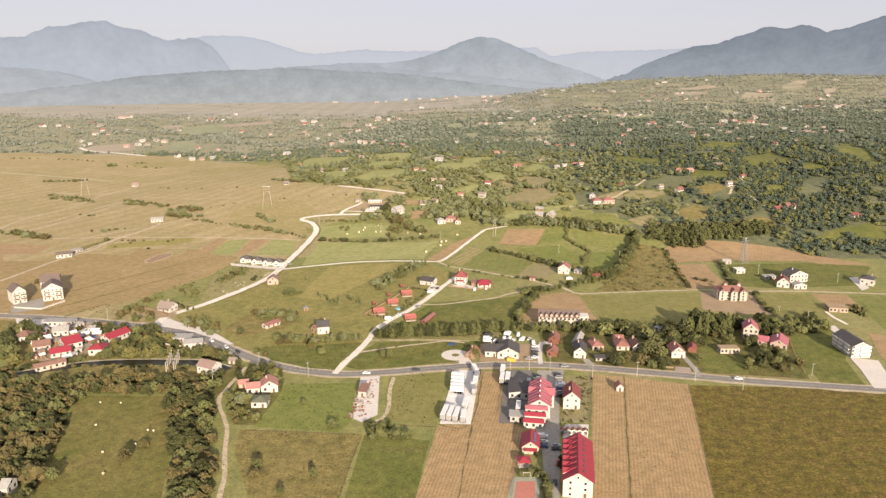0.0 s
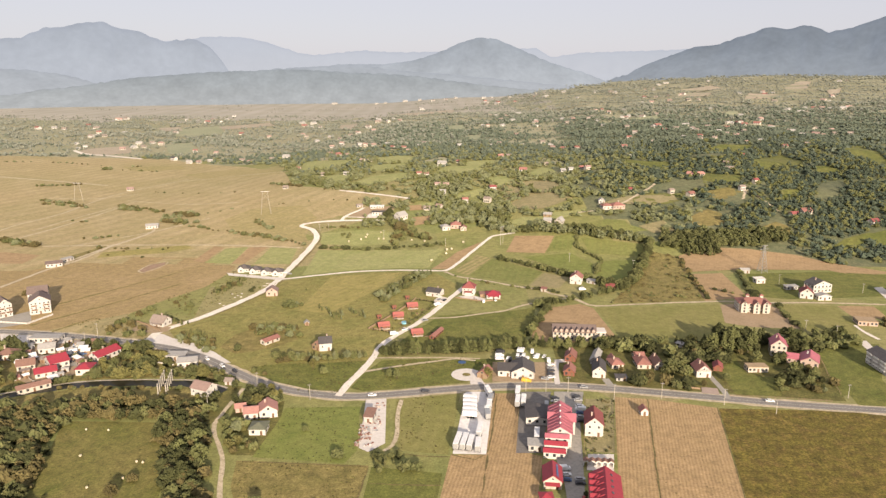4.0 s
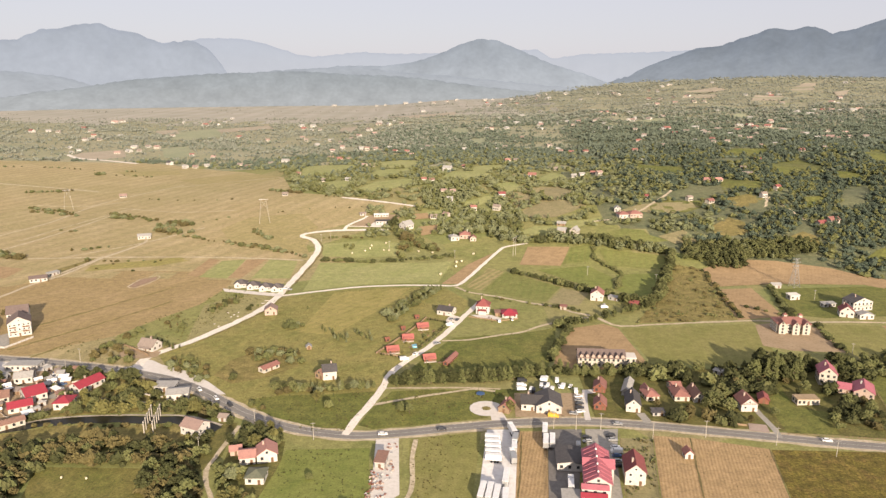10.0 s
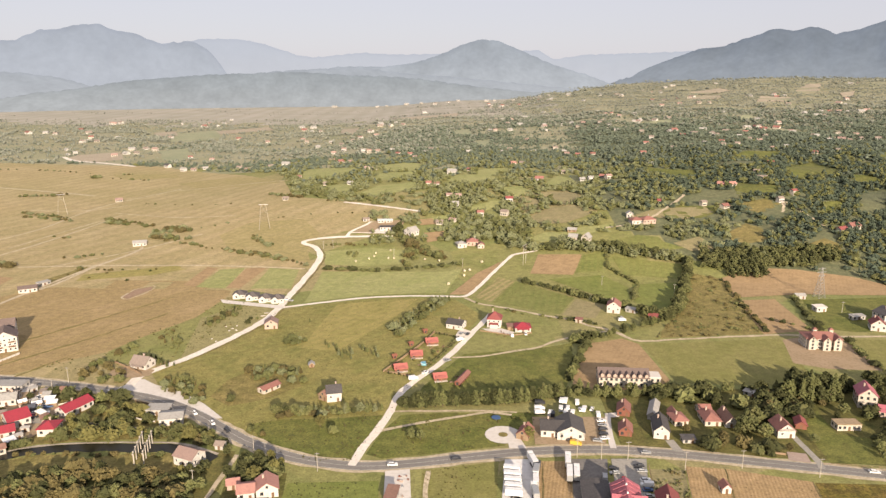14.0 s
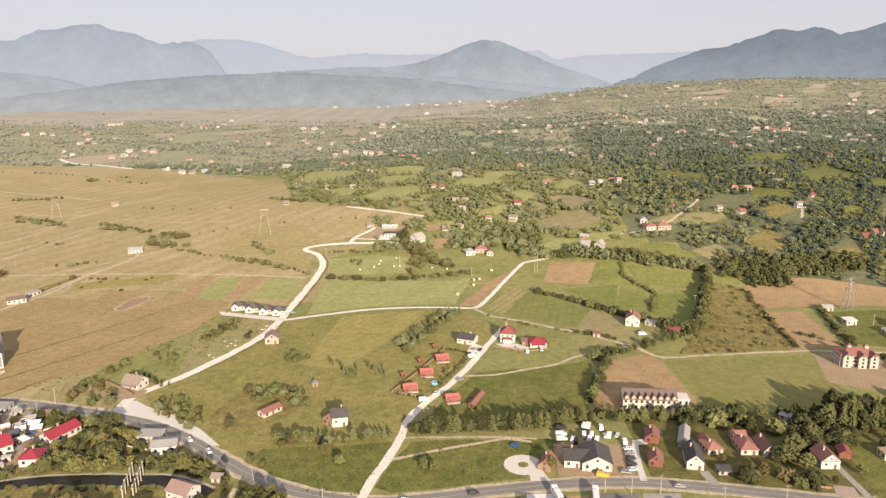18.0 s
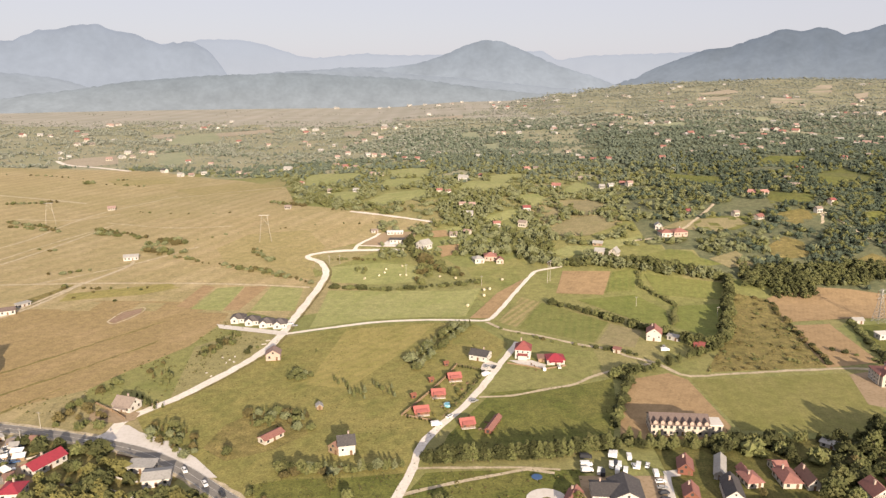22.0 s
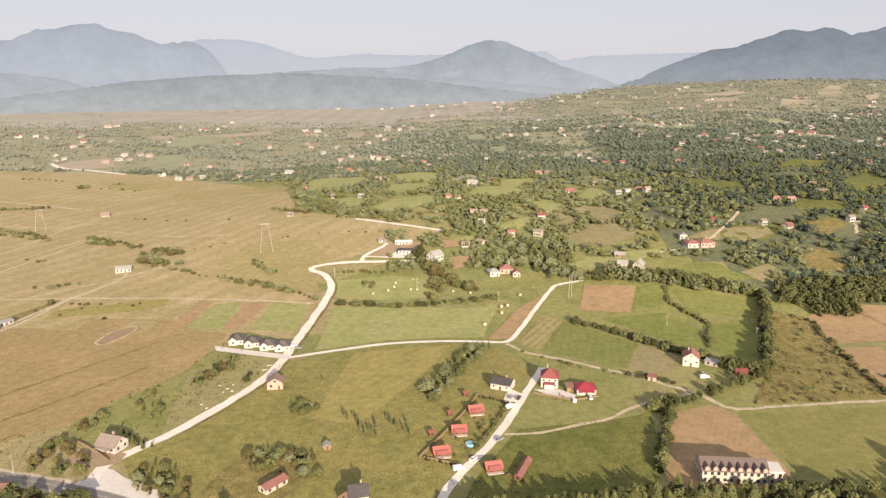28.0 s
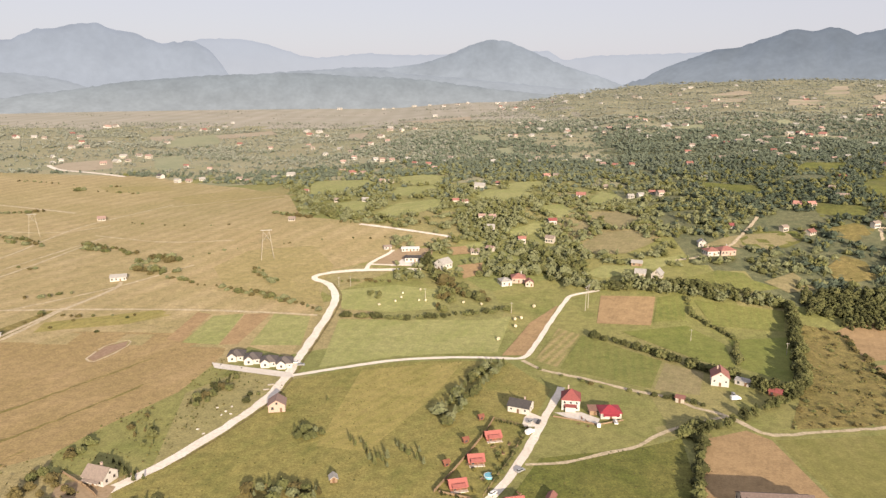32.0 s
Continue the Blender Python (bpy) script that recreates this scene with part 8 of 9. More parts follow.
planting("riverbank_trees", within([(-247.9, 392.0), (-213.3, 389.1), (-178.9, 390.5), (-161.1, 392.9), (-168.7, 419.4), (-193.9, 423.5), (-228.1, 415.6), (-224.8, 404.6), (-239.1, 386.9), (-263.3, 375.3), (-270.8, 385.6)], 5.5, 5.5, ("bush", "round"), ("green", "dark", "yellow"), 0.75) + within([(-289.2, 427.6), (-236.7, 436.7), (-212.6, 437.8), (-197.4, 424.7), (-212.5, 408.2), (-269.8, 399.8)], 7, 5.5, ("bush", "round"), ("green", "dark"), 0.6)
         + within([(-359.7, 551.6), (-290.1, 457.0), (-215.1, 456.2), (-211.3, 476.8), (-234.4, 512.9), (-234.4, 475.8), (-256.3, 466.5), (-273.4, 461.7)], 9, 4.0, ("bush",), ("tan", "green"), 0.25), "leafy garden trees and bushes by the river", "trees", FINE)
planting("riverbank_shrubs", along([(q[0] + 0.8, q[1] + 9.5) for q in RIVER], 2.6, 3.2, ("bush", "round"), ("green", "tan", "dark"), 1.2, 2.2, 0.85) + along([(q[0] - 0.3, q[1] + 15.0) for q in RIVER[2:]], 3.4, 3.6, ("bush", "round"), ("green", "green", "dark"), 1.2, 3.0, 0.75, True), "tangled bushes along the river bank", "shrubs", GROVE)
planting("riverbank_trees", within([(-151.4, 375.0), (-128.7, 375.9), (-107.3, 376.8), (-109.1, 360.2), (-107.3, 345.3), (-121.0, 344.7), (-131.3, 368.5), (-140.5, 380.5)], 5.5, 6.0, ("round", "bush"), ("green", "dark", "yellow"), 0.9) + within([(-162.8, 404.3), (-133.6, 391.3), (-128.7, 375.9), (-136.2, 375.6), (-150.7, 380.0)], 6, 5.5, ("round", "bush"), ("yellow", "green"), 0.7), "garden trees round houses at the bend", "trees", FINE)
planting("garden_trees", within([(-158.0, 382.0), (-133.0, 382.0), (-131.0, 356.0), (-137.0, 340.0), (-150.0, 352.0)], 4.6, 4.6, ("round", "bush"), ("green", "yellow", "dark", "green"), 0.8) + within([(-127.0, 345.0), (-116.0, 342.0), (-112.0, 316.0), (-117.0, 316.0), (-125.0, 332.0)], 4.4, 3.8, ("bush", "round"), ("green", "yellow"), 0.7), "garden trees between river house and lane", "trees", GROVE)
# the hedge of upright trees across the middle
H1 = [(-61.7, 428.3), (-44.9, 431.7), (-26.7, 433.6), (-8.2, 436.0), (8.1, 441.1), (20.6, 445.0)]
grow(along(H1, 2.6, 8.5, "tall", ("green", "dark"), 1.25, 0.8), "upright tree in a long dense hedge row", "hedge row trees")
planting("hedge", along([(-61.9, 430.4), (-45.0, 433.8), (-26.6, 435.7), (-8.1, 438.2), (8.3, 443.3), (20.9, 447.3)], 2.2, 7.5, ("tall", "round"), ("green", "dark"), 1.2, 1.2), "tall dense hedge of upright trees", "hedge", FINE)
planting("hedge", along([(-127.0, 419.5), (-113.0, 421.0), (-94.3, 422.0), (-81.0, 423.0), (-69.5, 426.0)], 2.6, 5.2, ("tall", "round", "tall"), ("green", "green", "hill", "dark"), 1.15, 1.6) + along([(-122.2, 416.5), (-108.4, 420.6), (-89.1, 420.5)], 3.0, 3.2, ("bush",), ("green", "tan", "hill"), 1.1, 1.5), "uneven hedge of small trees behind a house", "hedge", FINE)
# gardens and trees along the road to the east
EAST = [(29.2, 448.8), (71.3, 450.6), (97.1, 455.8), (129.2, 455.4), (166.7, 461.7), (215.0, 460.8), (163.8, 383.5), (127.3, 387.7), (100.6, 390.4), (70.8, 394.0), (51.4, 397.3), (47.6, 400.6), (56.3, 429.2), (33.5, 436.1)]
planting("garden_trees", within(EAST, 6.0, 6.4, ("round", "bush", "round"), ("green", "dark", "green", "dark", "tan"), 0.5, 1.0, True, True), "leafy orchard and garden trees between houses", "trees", FINE)
planting("hedge", along([(27.2, 452.8), (49.6, 449.6), (74.0, 450.7), (99.2, 454.1), (124.5, 456.9), (147.4, 459.7)], 3.0, 6.3, ("round", "tall"), ("green", "green", "dark"), 1.15, 2.4) + along([(21.5, 447.0), (36.5, 446.9), (50.5, 447.5), (64.5, 448.1), (84.6, 449.0)], 2.5, 5.6, ("tall", "round"), ("green", "green", "dark"), 1.2, 1.2), "line of trees behind the gardens", "hedge", FINE)
BIG = [(134.1, 444.5), (140.0, 457.1), (153.5, 461.1), (171.7, 461.9), (171.4, 451.8), (163.5, 445.8), (144.4, 441.0)]
grow(within(BIG, 4.4, 12.5, ("round", "tall"), ("dark", "dark", "green"), 0.97, 0.78), "tall dark tree in a dense grove", "grove trees")
planting("garden_trees", within([(173.3, 424.0), (187.7, 416.4), (186.2, 386.1), (174.1, 378.7), (147.3, 384.3), (158.7, 415.0)], 5.4, 3.6, ("bush", "round"), ("green", "dark", "green", "tan"), 0.5) + within([(198.4, 482.3), (232.9, 478.6), (229.8, 461.2), (206.0, 450.4), (183.7, 437.5)], 5.0, 5.2, ("round", "bush"), ("green", "dark"), 0.8)
         + within([(189.1, 481.9), (197.7, 471.7), (185.6, 442.1), (182.5, 451.2)], 6, 8, ("round",), ("dark",), 0.9), "dense garden trees on the east side", "trees", FINE)
grow([(*(-0.2, 400.7), 6.0, "round", 1.35, "yellow")], "pale yellow-green weeping willow beside the road")
planting("garden_trees", within([(95.4, 410.5), (103.3, 428.2), (113.6, 428.7), (106.5, 409.3)], 4.5, 9.0, ("round",), ("green", "dark"), 0.9) + within([(97.1, 386.4), (102.9, 397.5), (113.1, 397.9), (108.8, 384.0)], 4.2, 5.0, ("bush", "round"), ("dark", "green"), 0.9) + within([(74.8, 391.3), (84.1, 401.9), (88.8, 396.9), (87.6, 389.3)], 4.5, 5.5, ("bush", "round"), ("dark", "green"), 0.8)
         + within([(116.3, 435.9), (127.8, 452.4), (134.5, 448.6), (143.7, 434.7), (134.6, 418.2), (127.1, 417.9)], 5.0, 5.5, ("round", "bush"), ("green", "dark"), 0.75) + within([(163.0, 412.5), (175.1, 419.9), (180.6, 413.3), (187.7, 410.2), (182.0, 390.8), (173.0, 386.3), (162.6, 387.0), (159.9, 399.2)], 5.4, 3.8, ("round", "bush"), ("green", "dark", "hill"), 0.5) + along([(49.3, 395.2), (61.4, 393.2), (77.5, 388.4), (95.3, 383.4), (110.9, 380.4)], 5.0, 2.2, ("bush",), ("green", "dark", "tan"), 1.3, 1.2, 0.75, True) + along([(110.9, 380.4), (128.9, 378.4), (148.1, 375.6)], 7.0, 2.6, ("bush",), ("green", "dark"), 1.2, 1.5, 0.7, True),
         "dark garden trees and roadside shrubs", "trees", FINE)
planting("garden_trees", within([(-273.5, 435.0), (-259.8, 442.6), (-217.6, 444.4), (-205.4, 437.9), (-208.9, 415.1), (-225.1, 408.4), (-230.5, 394.0), (-239.7, 383.1)], 5.5, 4.5, ("bush", "round"), ("green", "dark", "yellow"), 0.6) + within([(-246.3, 482.1), (-222.4, 470.7), (-213.1, 444.5), (-232.7, 443.7), (-243.5, 458.0)], 5.0, 3.6, ("bush",), ("green", "tan"), 0.6) + along([(-229.0, 374.5), (-212.9, 377.6), (-197.1, 376.8), (-175.9, 377.7), (-162.1, 378.3)], 4, 1.6, ("bush",), ("tan", "green"), 1.3, 0.8)
         + along([(-216.9, 490.3), (-208.3, 483.7), (-203.2, 477.2)], 2.0, 2.6, ("tall",), ("green", "dark"), 1.1, 0.6), "shrubs and small trees about the hamlet", "trees", FINE)
grow([(*(-117.1, 513.4), 4.2, "tall", 0.75, "green"), (*(-114.2, 509.1), 3.6, "tall", 0.75, "green"), (*(-108.6, 504.4), 5.0, "tall", 0.75, "green"), (*(-106.0, 497.1), 4.6, "tall", 0.75, "hill"), (*(-103.1, 493.1), 5.2, "tall", 0.75, "green"), (*(-100.2, 496.3), 4.0, "tall", 0.75, "green"), (*(-97.5, 491.4), 3.2, "tall", 0.75, "hill"), (*(-92.9, 505.1), 4.6, "tall", 0.75, "green"), (*(-89.3, 501.0), 4.0, "round", 0.9, "green"), (*(-85.4, 498.1), 4.4, "tall", 0.75, "green"), (*(-82.2, 496.2), 3.2, "tall", 0.75, "green"), (*(-136.3, 555.3), 3.0, "tall", 0.75, "green")], "slender young tree standing in the rough meadow", "meadow saplings")
planting("shrubs", within([(-205.9, 545.0), (-205.6, 552.0), (-197.2, 591.7), (-191.2, 583.5), (-198.5, 545.3)], 3.2, 2.6, ("bush", "tall"), ("green", "dark"), 0.85) + within([(-218.5, 504.1), (-230.4, 535.7), (-226.1, 540.6), (-211.2, 522.0), (-205.3, 502.0)], 4.0, 3.0, ("bush", "tall"), ("green", "tan"), 0.6) + within([(-180.0, 553.2), (-174.3, 576.2), (-170.0, 570.1), (-175.3, 547.8)], 3.2, 2.4, ("bush",), ("green", "dark"), 0.7) + within([(-245.2, 484.4), (-241.2, 505.9), (-237.5, 514.7), (-225.1, 501.1), (-232.7, 490.1), (-232.3, 470.7)], 4.5, 2.6, ("bush",), ("tan", "green"), 0.45)
         + along([(-194.4, 491.9), (-186.5, 505.6), (-177.6, 536.3), (-170.0, 572.4)], 6, 1.2, ("bush",), ("tan", "green"), 1.3, 1.2, 0.7, True), "rough shrubs beside the gravel road", "shrubs", FINE)
# hedges of the enclosed paddocks
PADD = [[(14.5, 655.3), (45.3, 630.1), (70.9, 603.1), (84.2, 595.9)], [(87.7, 579.7), (105.4, 572.1), (114.9, 581.0), (129.3, 621.0), (150.3, 679.2), (155.7, 701.5)], [(156.7, 704.1), (125.8, 722.2), (93.2, 735.9), (56.5, 737.7), (24.3, 744.7)], [(91.9, 723.0), (85.8, 689.4), (96.0, 672.9), (104.3, 655.7), (91.8, 610.7)]]
planting("hedge", along(PADD[0], 3.0, 5.0, ("bush", "round"), ("green", "dark"), 1.0, 1.3) + along(PADD[1], 2.6, 8.0, ("round",), ("green", "dark"), 1.1, 2.2) + along(PADD[2], 3.0, 6.5, ("round", "bush"), ("green", "dark"), 1.1, 2.5)
         + along(PADD[3], 4.5, 3.2, ("bush",), ("green",), 1.0, 1.0), "thick hedges enclosing small paddocks", "hedge", FINE)
planting("hedge", along([(113.4, 573.9), (87.6, 556.1), (65.4, 539.8), (47.3, 528.7), (35.6, 524.3)], 2.6, 5.6, ("round", "tall"), ("green", "dark"), 1.0, 1.8, check=True) + along([(44.8, 524.7), (38.5, 506.5), (32.9, 487.9), (25.4, 467.2)], 2.8, 4.8, ("round", "bush"), ("green", "dark"), 1.0, 1.2)
         + along([(36.3, 527.0), (45.4, 534.2), (60.8, 542.5)], 3.5, 4.5, ("bush",), ("green",), 1.1, 1.5, check=True) + along([(31.6, 569.9), (45.0, 565.1), (57.3, 557.8)], 4.0, 2.5, ("bush",), ("dark",), 1.1, 1.0), "hedge rows beside a bare field", "hedge", FINE)
planting("shrub_rows", along([(-75.2, 531.7), (-67.5, 550.4), (-57.4, 576.1), (-43.5, 608.2)], 2.8, 4.4, ("tall", "tall", "bush"), ("green", "hill"), 1.1, 1.0) + along([(-79.8, 541.6), (-72.0, 558.0), (-62.0, 585.6), (-50.0, 610.4)], 2.8, 4.2, ("tall", "tall", "bush"), ("green", "hill"), 1.1, 1.0), "two rows of young shrubs in the meadow", "shrubs", FINE)
planting("hedge", along([(-154.2, 684.1), (-130.6, 682.9), (-106.9, 679.6), (-84.2, 685.7), (-57.0, 692.0), (-35.1, 701.4)], 3.2, 3.4, ("bush", "round"), ("green", "dark"), 1.1, 1.2) + within([(-146.4, 734.7), (-136.1, 738.4), (-127.6, 715.7), (-138.0, 713.2)], 4.5, 4.6, ("round",), ("green",), 0.5) + within([(-90.6, 730.1), (-78.5, 747.9), (-65.3, 730.9), (-70.9, 697.7), (-86.6, 695.0)], 5, 4.6, ("round", "bush"), ("green", "tan"), 0.5)
         + along([(-166.9, 752.9), (-149.7, 756.6), (-127.1, 753.0)], 4, 2.5, ("bush",), ("tan", "green"), 1.0, 1.5) + along([(-24.9, 603.3), (1.1, 582.7), (28.7, 569.7)], 6, 1.8, ("bush",), ("green", "tan"), 1.2, 1.2, 0.7), "low hedges between hill meadows", "hedge", FINE)
PLAIN = [([(-561.0, 915.2), (-487.3, 889.6)], 5, 3.0), ([(-545.0, 897.9), (-477.9, 876.0)], 5, 2.6), ([(-440.8, 880.6), (-404.4, 857.1)], 4, 3.6), ([(-428.9, 863.1), (-401.4, 847.6)], 4, 3.2), ([(-400.2, 859.6), (-369.1, 837.5)], 4, 3.0), ([(-356.1, 808.3), (-316.0, 814.2)], 4, 4.0), ([(-349.1, 792.1), (-305.7, 778.7)], 4, 4.0), ([(-356.2, 819.1), (-326.8, 826.0)], 4, 3.6),
         ([(-317.3, 809.2), (-293.7, 842.3), (-245.1, 855.0), (-194.1, 862.1), (-142.1, 865.6)], 9, 2.4), ([(-334.0, 780.9), (-266.3, 743.1), (-214.3, 721.7), (-166.8, 695.4)], 6, 2.4), ([(-239.8, 732.0), (-195.2, 711.9)], 4, 2.8), ([(-465.5, 699.1), (-422.3, 682.7)], 4, 3.8), ([(-506.0, 709.1), (-436.9, 697.7)], 5, 3.6), ([(-394.9, 712.0), (-366.2, 727.9)], 7, 2.6), ([(-367.0, 680.1), (-311.5, 675.4), (-293.8, 683.7)], 8, 2.0),
         ([(-245.0, 787.6), (-215.8, 751.7)], 4, 2.6), ([(-281.1, 986.1), (-232.3, 946.2)], 5, 3.4), ([(-826.8, 1255.4), (-722.0, 1246.0), (-607.2, 1211.7), (-490.5, 1203.7)], 14, 3.0), ([(-623.8, 1017.2), (-568.0, 1032.9)], 6, 3.0), ([(-607.8, 1175.4), (-587.9, 1176.2)], 5, 4.0), ([(-577.9, 1170.7), (-507.6, 1156.3)], 10, 2.4), ([(-453.7, 977.6), (-383.8, 955.2), (-311.0, 936.9)], 14, 2.0), ([(-397.1, 804.0), (-412.8, 791.4), (-466.9, 798.6)], 12, 2.0)]
planting("shrubs", sum((along(p, g * (0.7 if g < 9 else 0.4), h * (1.15 if g < 9 else 0.9), ("bush", "round"), ("hill", "green", "tan"), 1.2, 3.0, 0.8 if g < 9 else 0.3) for p, g, h in PLAIN), []), "olive scrub along old field lines on the plain", "shrubs")
planting("hill_woods", along([(-302.1, 1159.7), (-265.6, 1061.5), (-233.3, 987.4), (-205.6, 947.4)], 3.5, 6, ("round", "bush"), ("hill", "green"), 1.1, 3.5) + along([(-198.9, 924.7), (-153.4, 912.9), (-113.2, 908.0), (-79.9, 898.8)], 5, 3.5, ("round", "bush"), ("hill", "green", "tan"), 1.1, 2.0, 0.85), "leafy row of trees at the plain's edge", "woods")
# wood belts above the paddocks
planting("hill_woods", within([(-51.7, 754.8), (-31.7, 814.1), (1.7, 850.1), (30.3, 812.9), (24.5, 770.4), (46.6, 745.5), (21.7, 739.5), (-0.2, 751.1), (-18.3, 764.2)], 5.4, 6.6, ("round", "round", "bush"), ("hill", "green", "hill", "green"), 0.6, 1.0, True, True) + within([(51.6, 756.6), (83.6, 732.0), (112.0, 721.3), (152.8, 713.0), (149.1, 701.2), (105.2, 711.2), (77.2, 722.1), (44.0, 735.7)], 4.4, 7, ("round",), ("green", "hill"), 0.9)
         + within([(191.2, 715.1), (230.8, 716.0), (209.3, 671.8), (178.8, 670.7)], 3.8, 6.5, ("round", "tall"), ("green", "dark"), 0.95) + within([(168.7, 721.8), (278.1, 736.1), (302.2, 715.7), (257.4, 695.1), (221.2, 694.6), (165.5, 688.6)], 4, 6.3, ("round",), ("green", "dark", "green"), 0.92) + along([(-99.0, 782.2), (-82.0, 745.7), (-65.0, 727.5), (-50.4, 715.1)], 3.2, 6, ("round", "bush"), ("green", "tan"), 1.1, 3.0)
         + within([(-108.1, 800.4), (-96.3, 812.8), (-96.5, 782.2), (-107.0, 777.8)], 4, 7, ("round",), ("dark",), 0.95) + within([(162.5, 803.1), (226.3, 815.8), (209.3, 759.5), (178.3, 724.4), (152.5, 769.6)], 7, 4.2, ("bush", "round"), ("hill", "green"), 0.6), "dense belts of trees above the paddocks", "woods", MID)
planting("garden_trees", within([(-231.0, 435.4), (-223.3, 442.9), (-206.0, 427.9), (-203.7, 415.7), (-211.4, 411.4), (-223.9, 418.8)], 4.6, 5.0, ("round", "bush", "tall"), ("green", "dark", "green"), 0.75, 1.0, True) + within([(-130.1, 377.8), (-115.3, 372.0), (-103.3, 364.5), (-103.2, 358.6), (-115.3, 362.2), (-126.1, 367.8)], 4.4, 4.6, ("round", "bush"), ("dark", "green"), 0.7, 1.0, True)
         + within([(-131.8, 342.2), (-123.9, 345.8), (-115.7, 332.5), (-123.4, 327.2)], 4.4, 4.2, ("round", "bush"), ("green", "hill"), 0.7, 1.0, True) + within([(-120.4, 327.3), (-107.3, 325.9), (-101.4, 312.7), (-111.8, 309.1)], 4.0, 2.6, ("bush",), ("green", "tan"), 0.65, 1.0, True), "leafy trees and bushes round riverside houses", "trees", FINE)
planting("shrubs", within([(261.7, 501.6), (273.1, 512.2), (271.2, 493.5), (264.8, 483.7), (258.1, 489.3)], 4.0, 3.2, ("bush",), ("green", "tan"), 0.8) + within([(-297.4, 416.1), (-297.0, 438.8), (-277.8, 427.1), (-272.9, 405.8), (-270.0, 384.6), (-271.8, 377.0)], 4.6, 6.5, ("round", "bush"), ("green", "dark", "dark"), 0.8, 1.0, True)
         + within([(-207.6, 548.0), (-193.0, 584.5), (-185.1, 579.5), (-199.4, 542.0)], 5, 2.8, ("bush",), ("green", "tan"), 0.75) + within([(-236.0, 528.0), (-207.7, 520.7), (-203.5, 504.7), (-221.5, 498.8), (-241.0, 483.5), (-244.1, 497.6)], 9, 3.0, ("bush",), ("tan", "green"), 0.35)
         + within([(-373.8, 676.8), (-295.1, 679.5), (-283.1, 637.7), (-354.7, 634.3)], 12, 2.4, ("bush",), ("tan", "dark"), 0.35), "low bushes scattered over rough grass", "shrubs", FINE)
grow(within([(-148.2, 532.3), (-123.1, 516.5), (-131.9, 508.2), (-143.4, 512.9)], 4.6, 3.0, ("bush", "tall"), ("green", "hill"), 0.7) + within([(-117.8, 516.8), (-80.3, 505.6), (-81.8, 491.2), (-93.9, 490.6), (-106.6, 494.6)], 7, 3.8, ("tall",), ("green", "hill"), 0.55) + within([(-156.0, 473.7), (-128.0, 481.8), (-113.3, 455.9), (-130.2, 455.1), (-148.0, 457.5)], 4.4, 3.4, ("bush", "tall", "tall"), ("tan", "green", "hill", "green"), 0.7)
     + within([(-143.0, 530.9), (-127.3, 521.0), (-127.8, 508.5), (-138.4, 512.1)], 6, 2.8, ("bush",), ("green",), 0.6), "young tree or bush standing in rough meadow", "meadow bushes")
grow([(*(-98.6, 407.9), 6.5, "round", 1.0, "yellow"), (*(-90.8, 401.3), 4.5, "bush", 0.8, "green"), (*(-49.7, 396.4), 5.5, "round", 1.1, "green"), (*(-54.1, 399.7), 4.0, "bush", 1.0, "green"), (*(-150.2, 433.7), 4.0, "bush", 0.9, "dark"), (*(-150.7, 277.4), 6.0, "round", 1.2, "tan"), (*(-172.4, 259.9), 6.5, "round", 1.1, "green"),
      (*(-66.7, 312.4), 3.5, "bush", 1.2, "green"), (*(-91.8, 273.4), 5.0, "round", 1.3, "green"), (*(-90.9, 268.2), 3.5, "bush", 1.3, "tan"), (*(-66.4, 268.1), 4.5, "round", 1.0, "green"), (*(-148.0, 289.7), 3.0, "bush", 1.2, "tan"), (*(-76.4, 254.0), 4.0, "round", 1.2, "green"), (*(-86.2, 335.4), 2.5, "bush", 0.9, "green")])
planting("shrubs", within([(-196.5, 446.2), (-193.3, 462.0), (-177.1, 458.2), (-163.7, 438.8), (-162.8, 427.7), (-179.3, 435.3)], 3.6, 2.9, ("bush", "tall"), ("green", "tan", "hill"), 0.75) + within([(-143.5, 399.0), (-131.7, 404.1), (-116.6, 393.6), (-107.5, 385.5), (-97.3, 381.1), (-120.1, 389.1)], 5, 2.8, ("bush",), ("tan", "green"), 0.6) + within([(-140.7, 396.6), (-126.1, 411.8), (-112.9, 415.4), (-112.5, 392.2), (-129.2, 394.3)], 8, 2.6, ("bush",), ("green", "tan"), 0.5)
         + within([(-53.6, 314.7), (-37.5, 315.5), (-28.3, 303.4), (-38.1, 297.7), (-51.7, 302.2)], 4.2, 3.6, ("bush", "tall"), ("green", "dark"), 0.9) + within([(-131.6, 379.8), (-105.5, 367.1), (-100.8, 354.9), (-109.3, 358.0), (-123.2, 363.2)], 5, 4.5, ("bush", "round"), ("green", "dark"), 0.9), "bushes beside the road bend and yards", "shrubs", FINE)
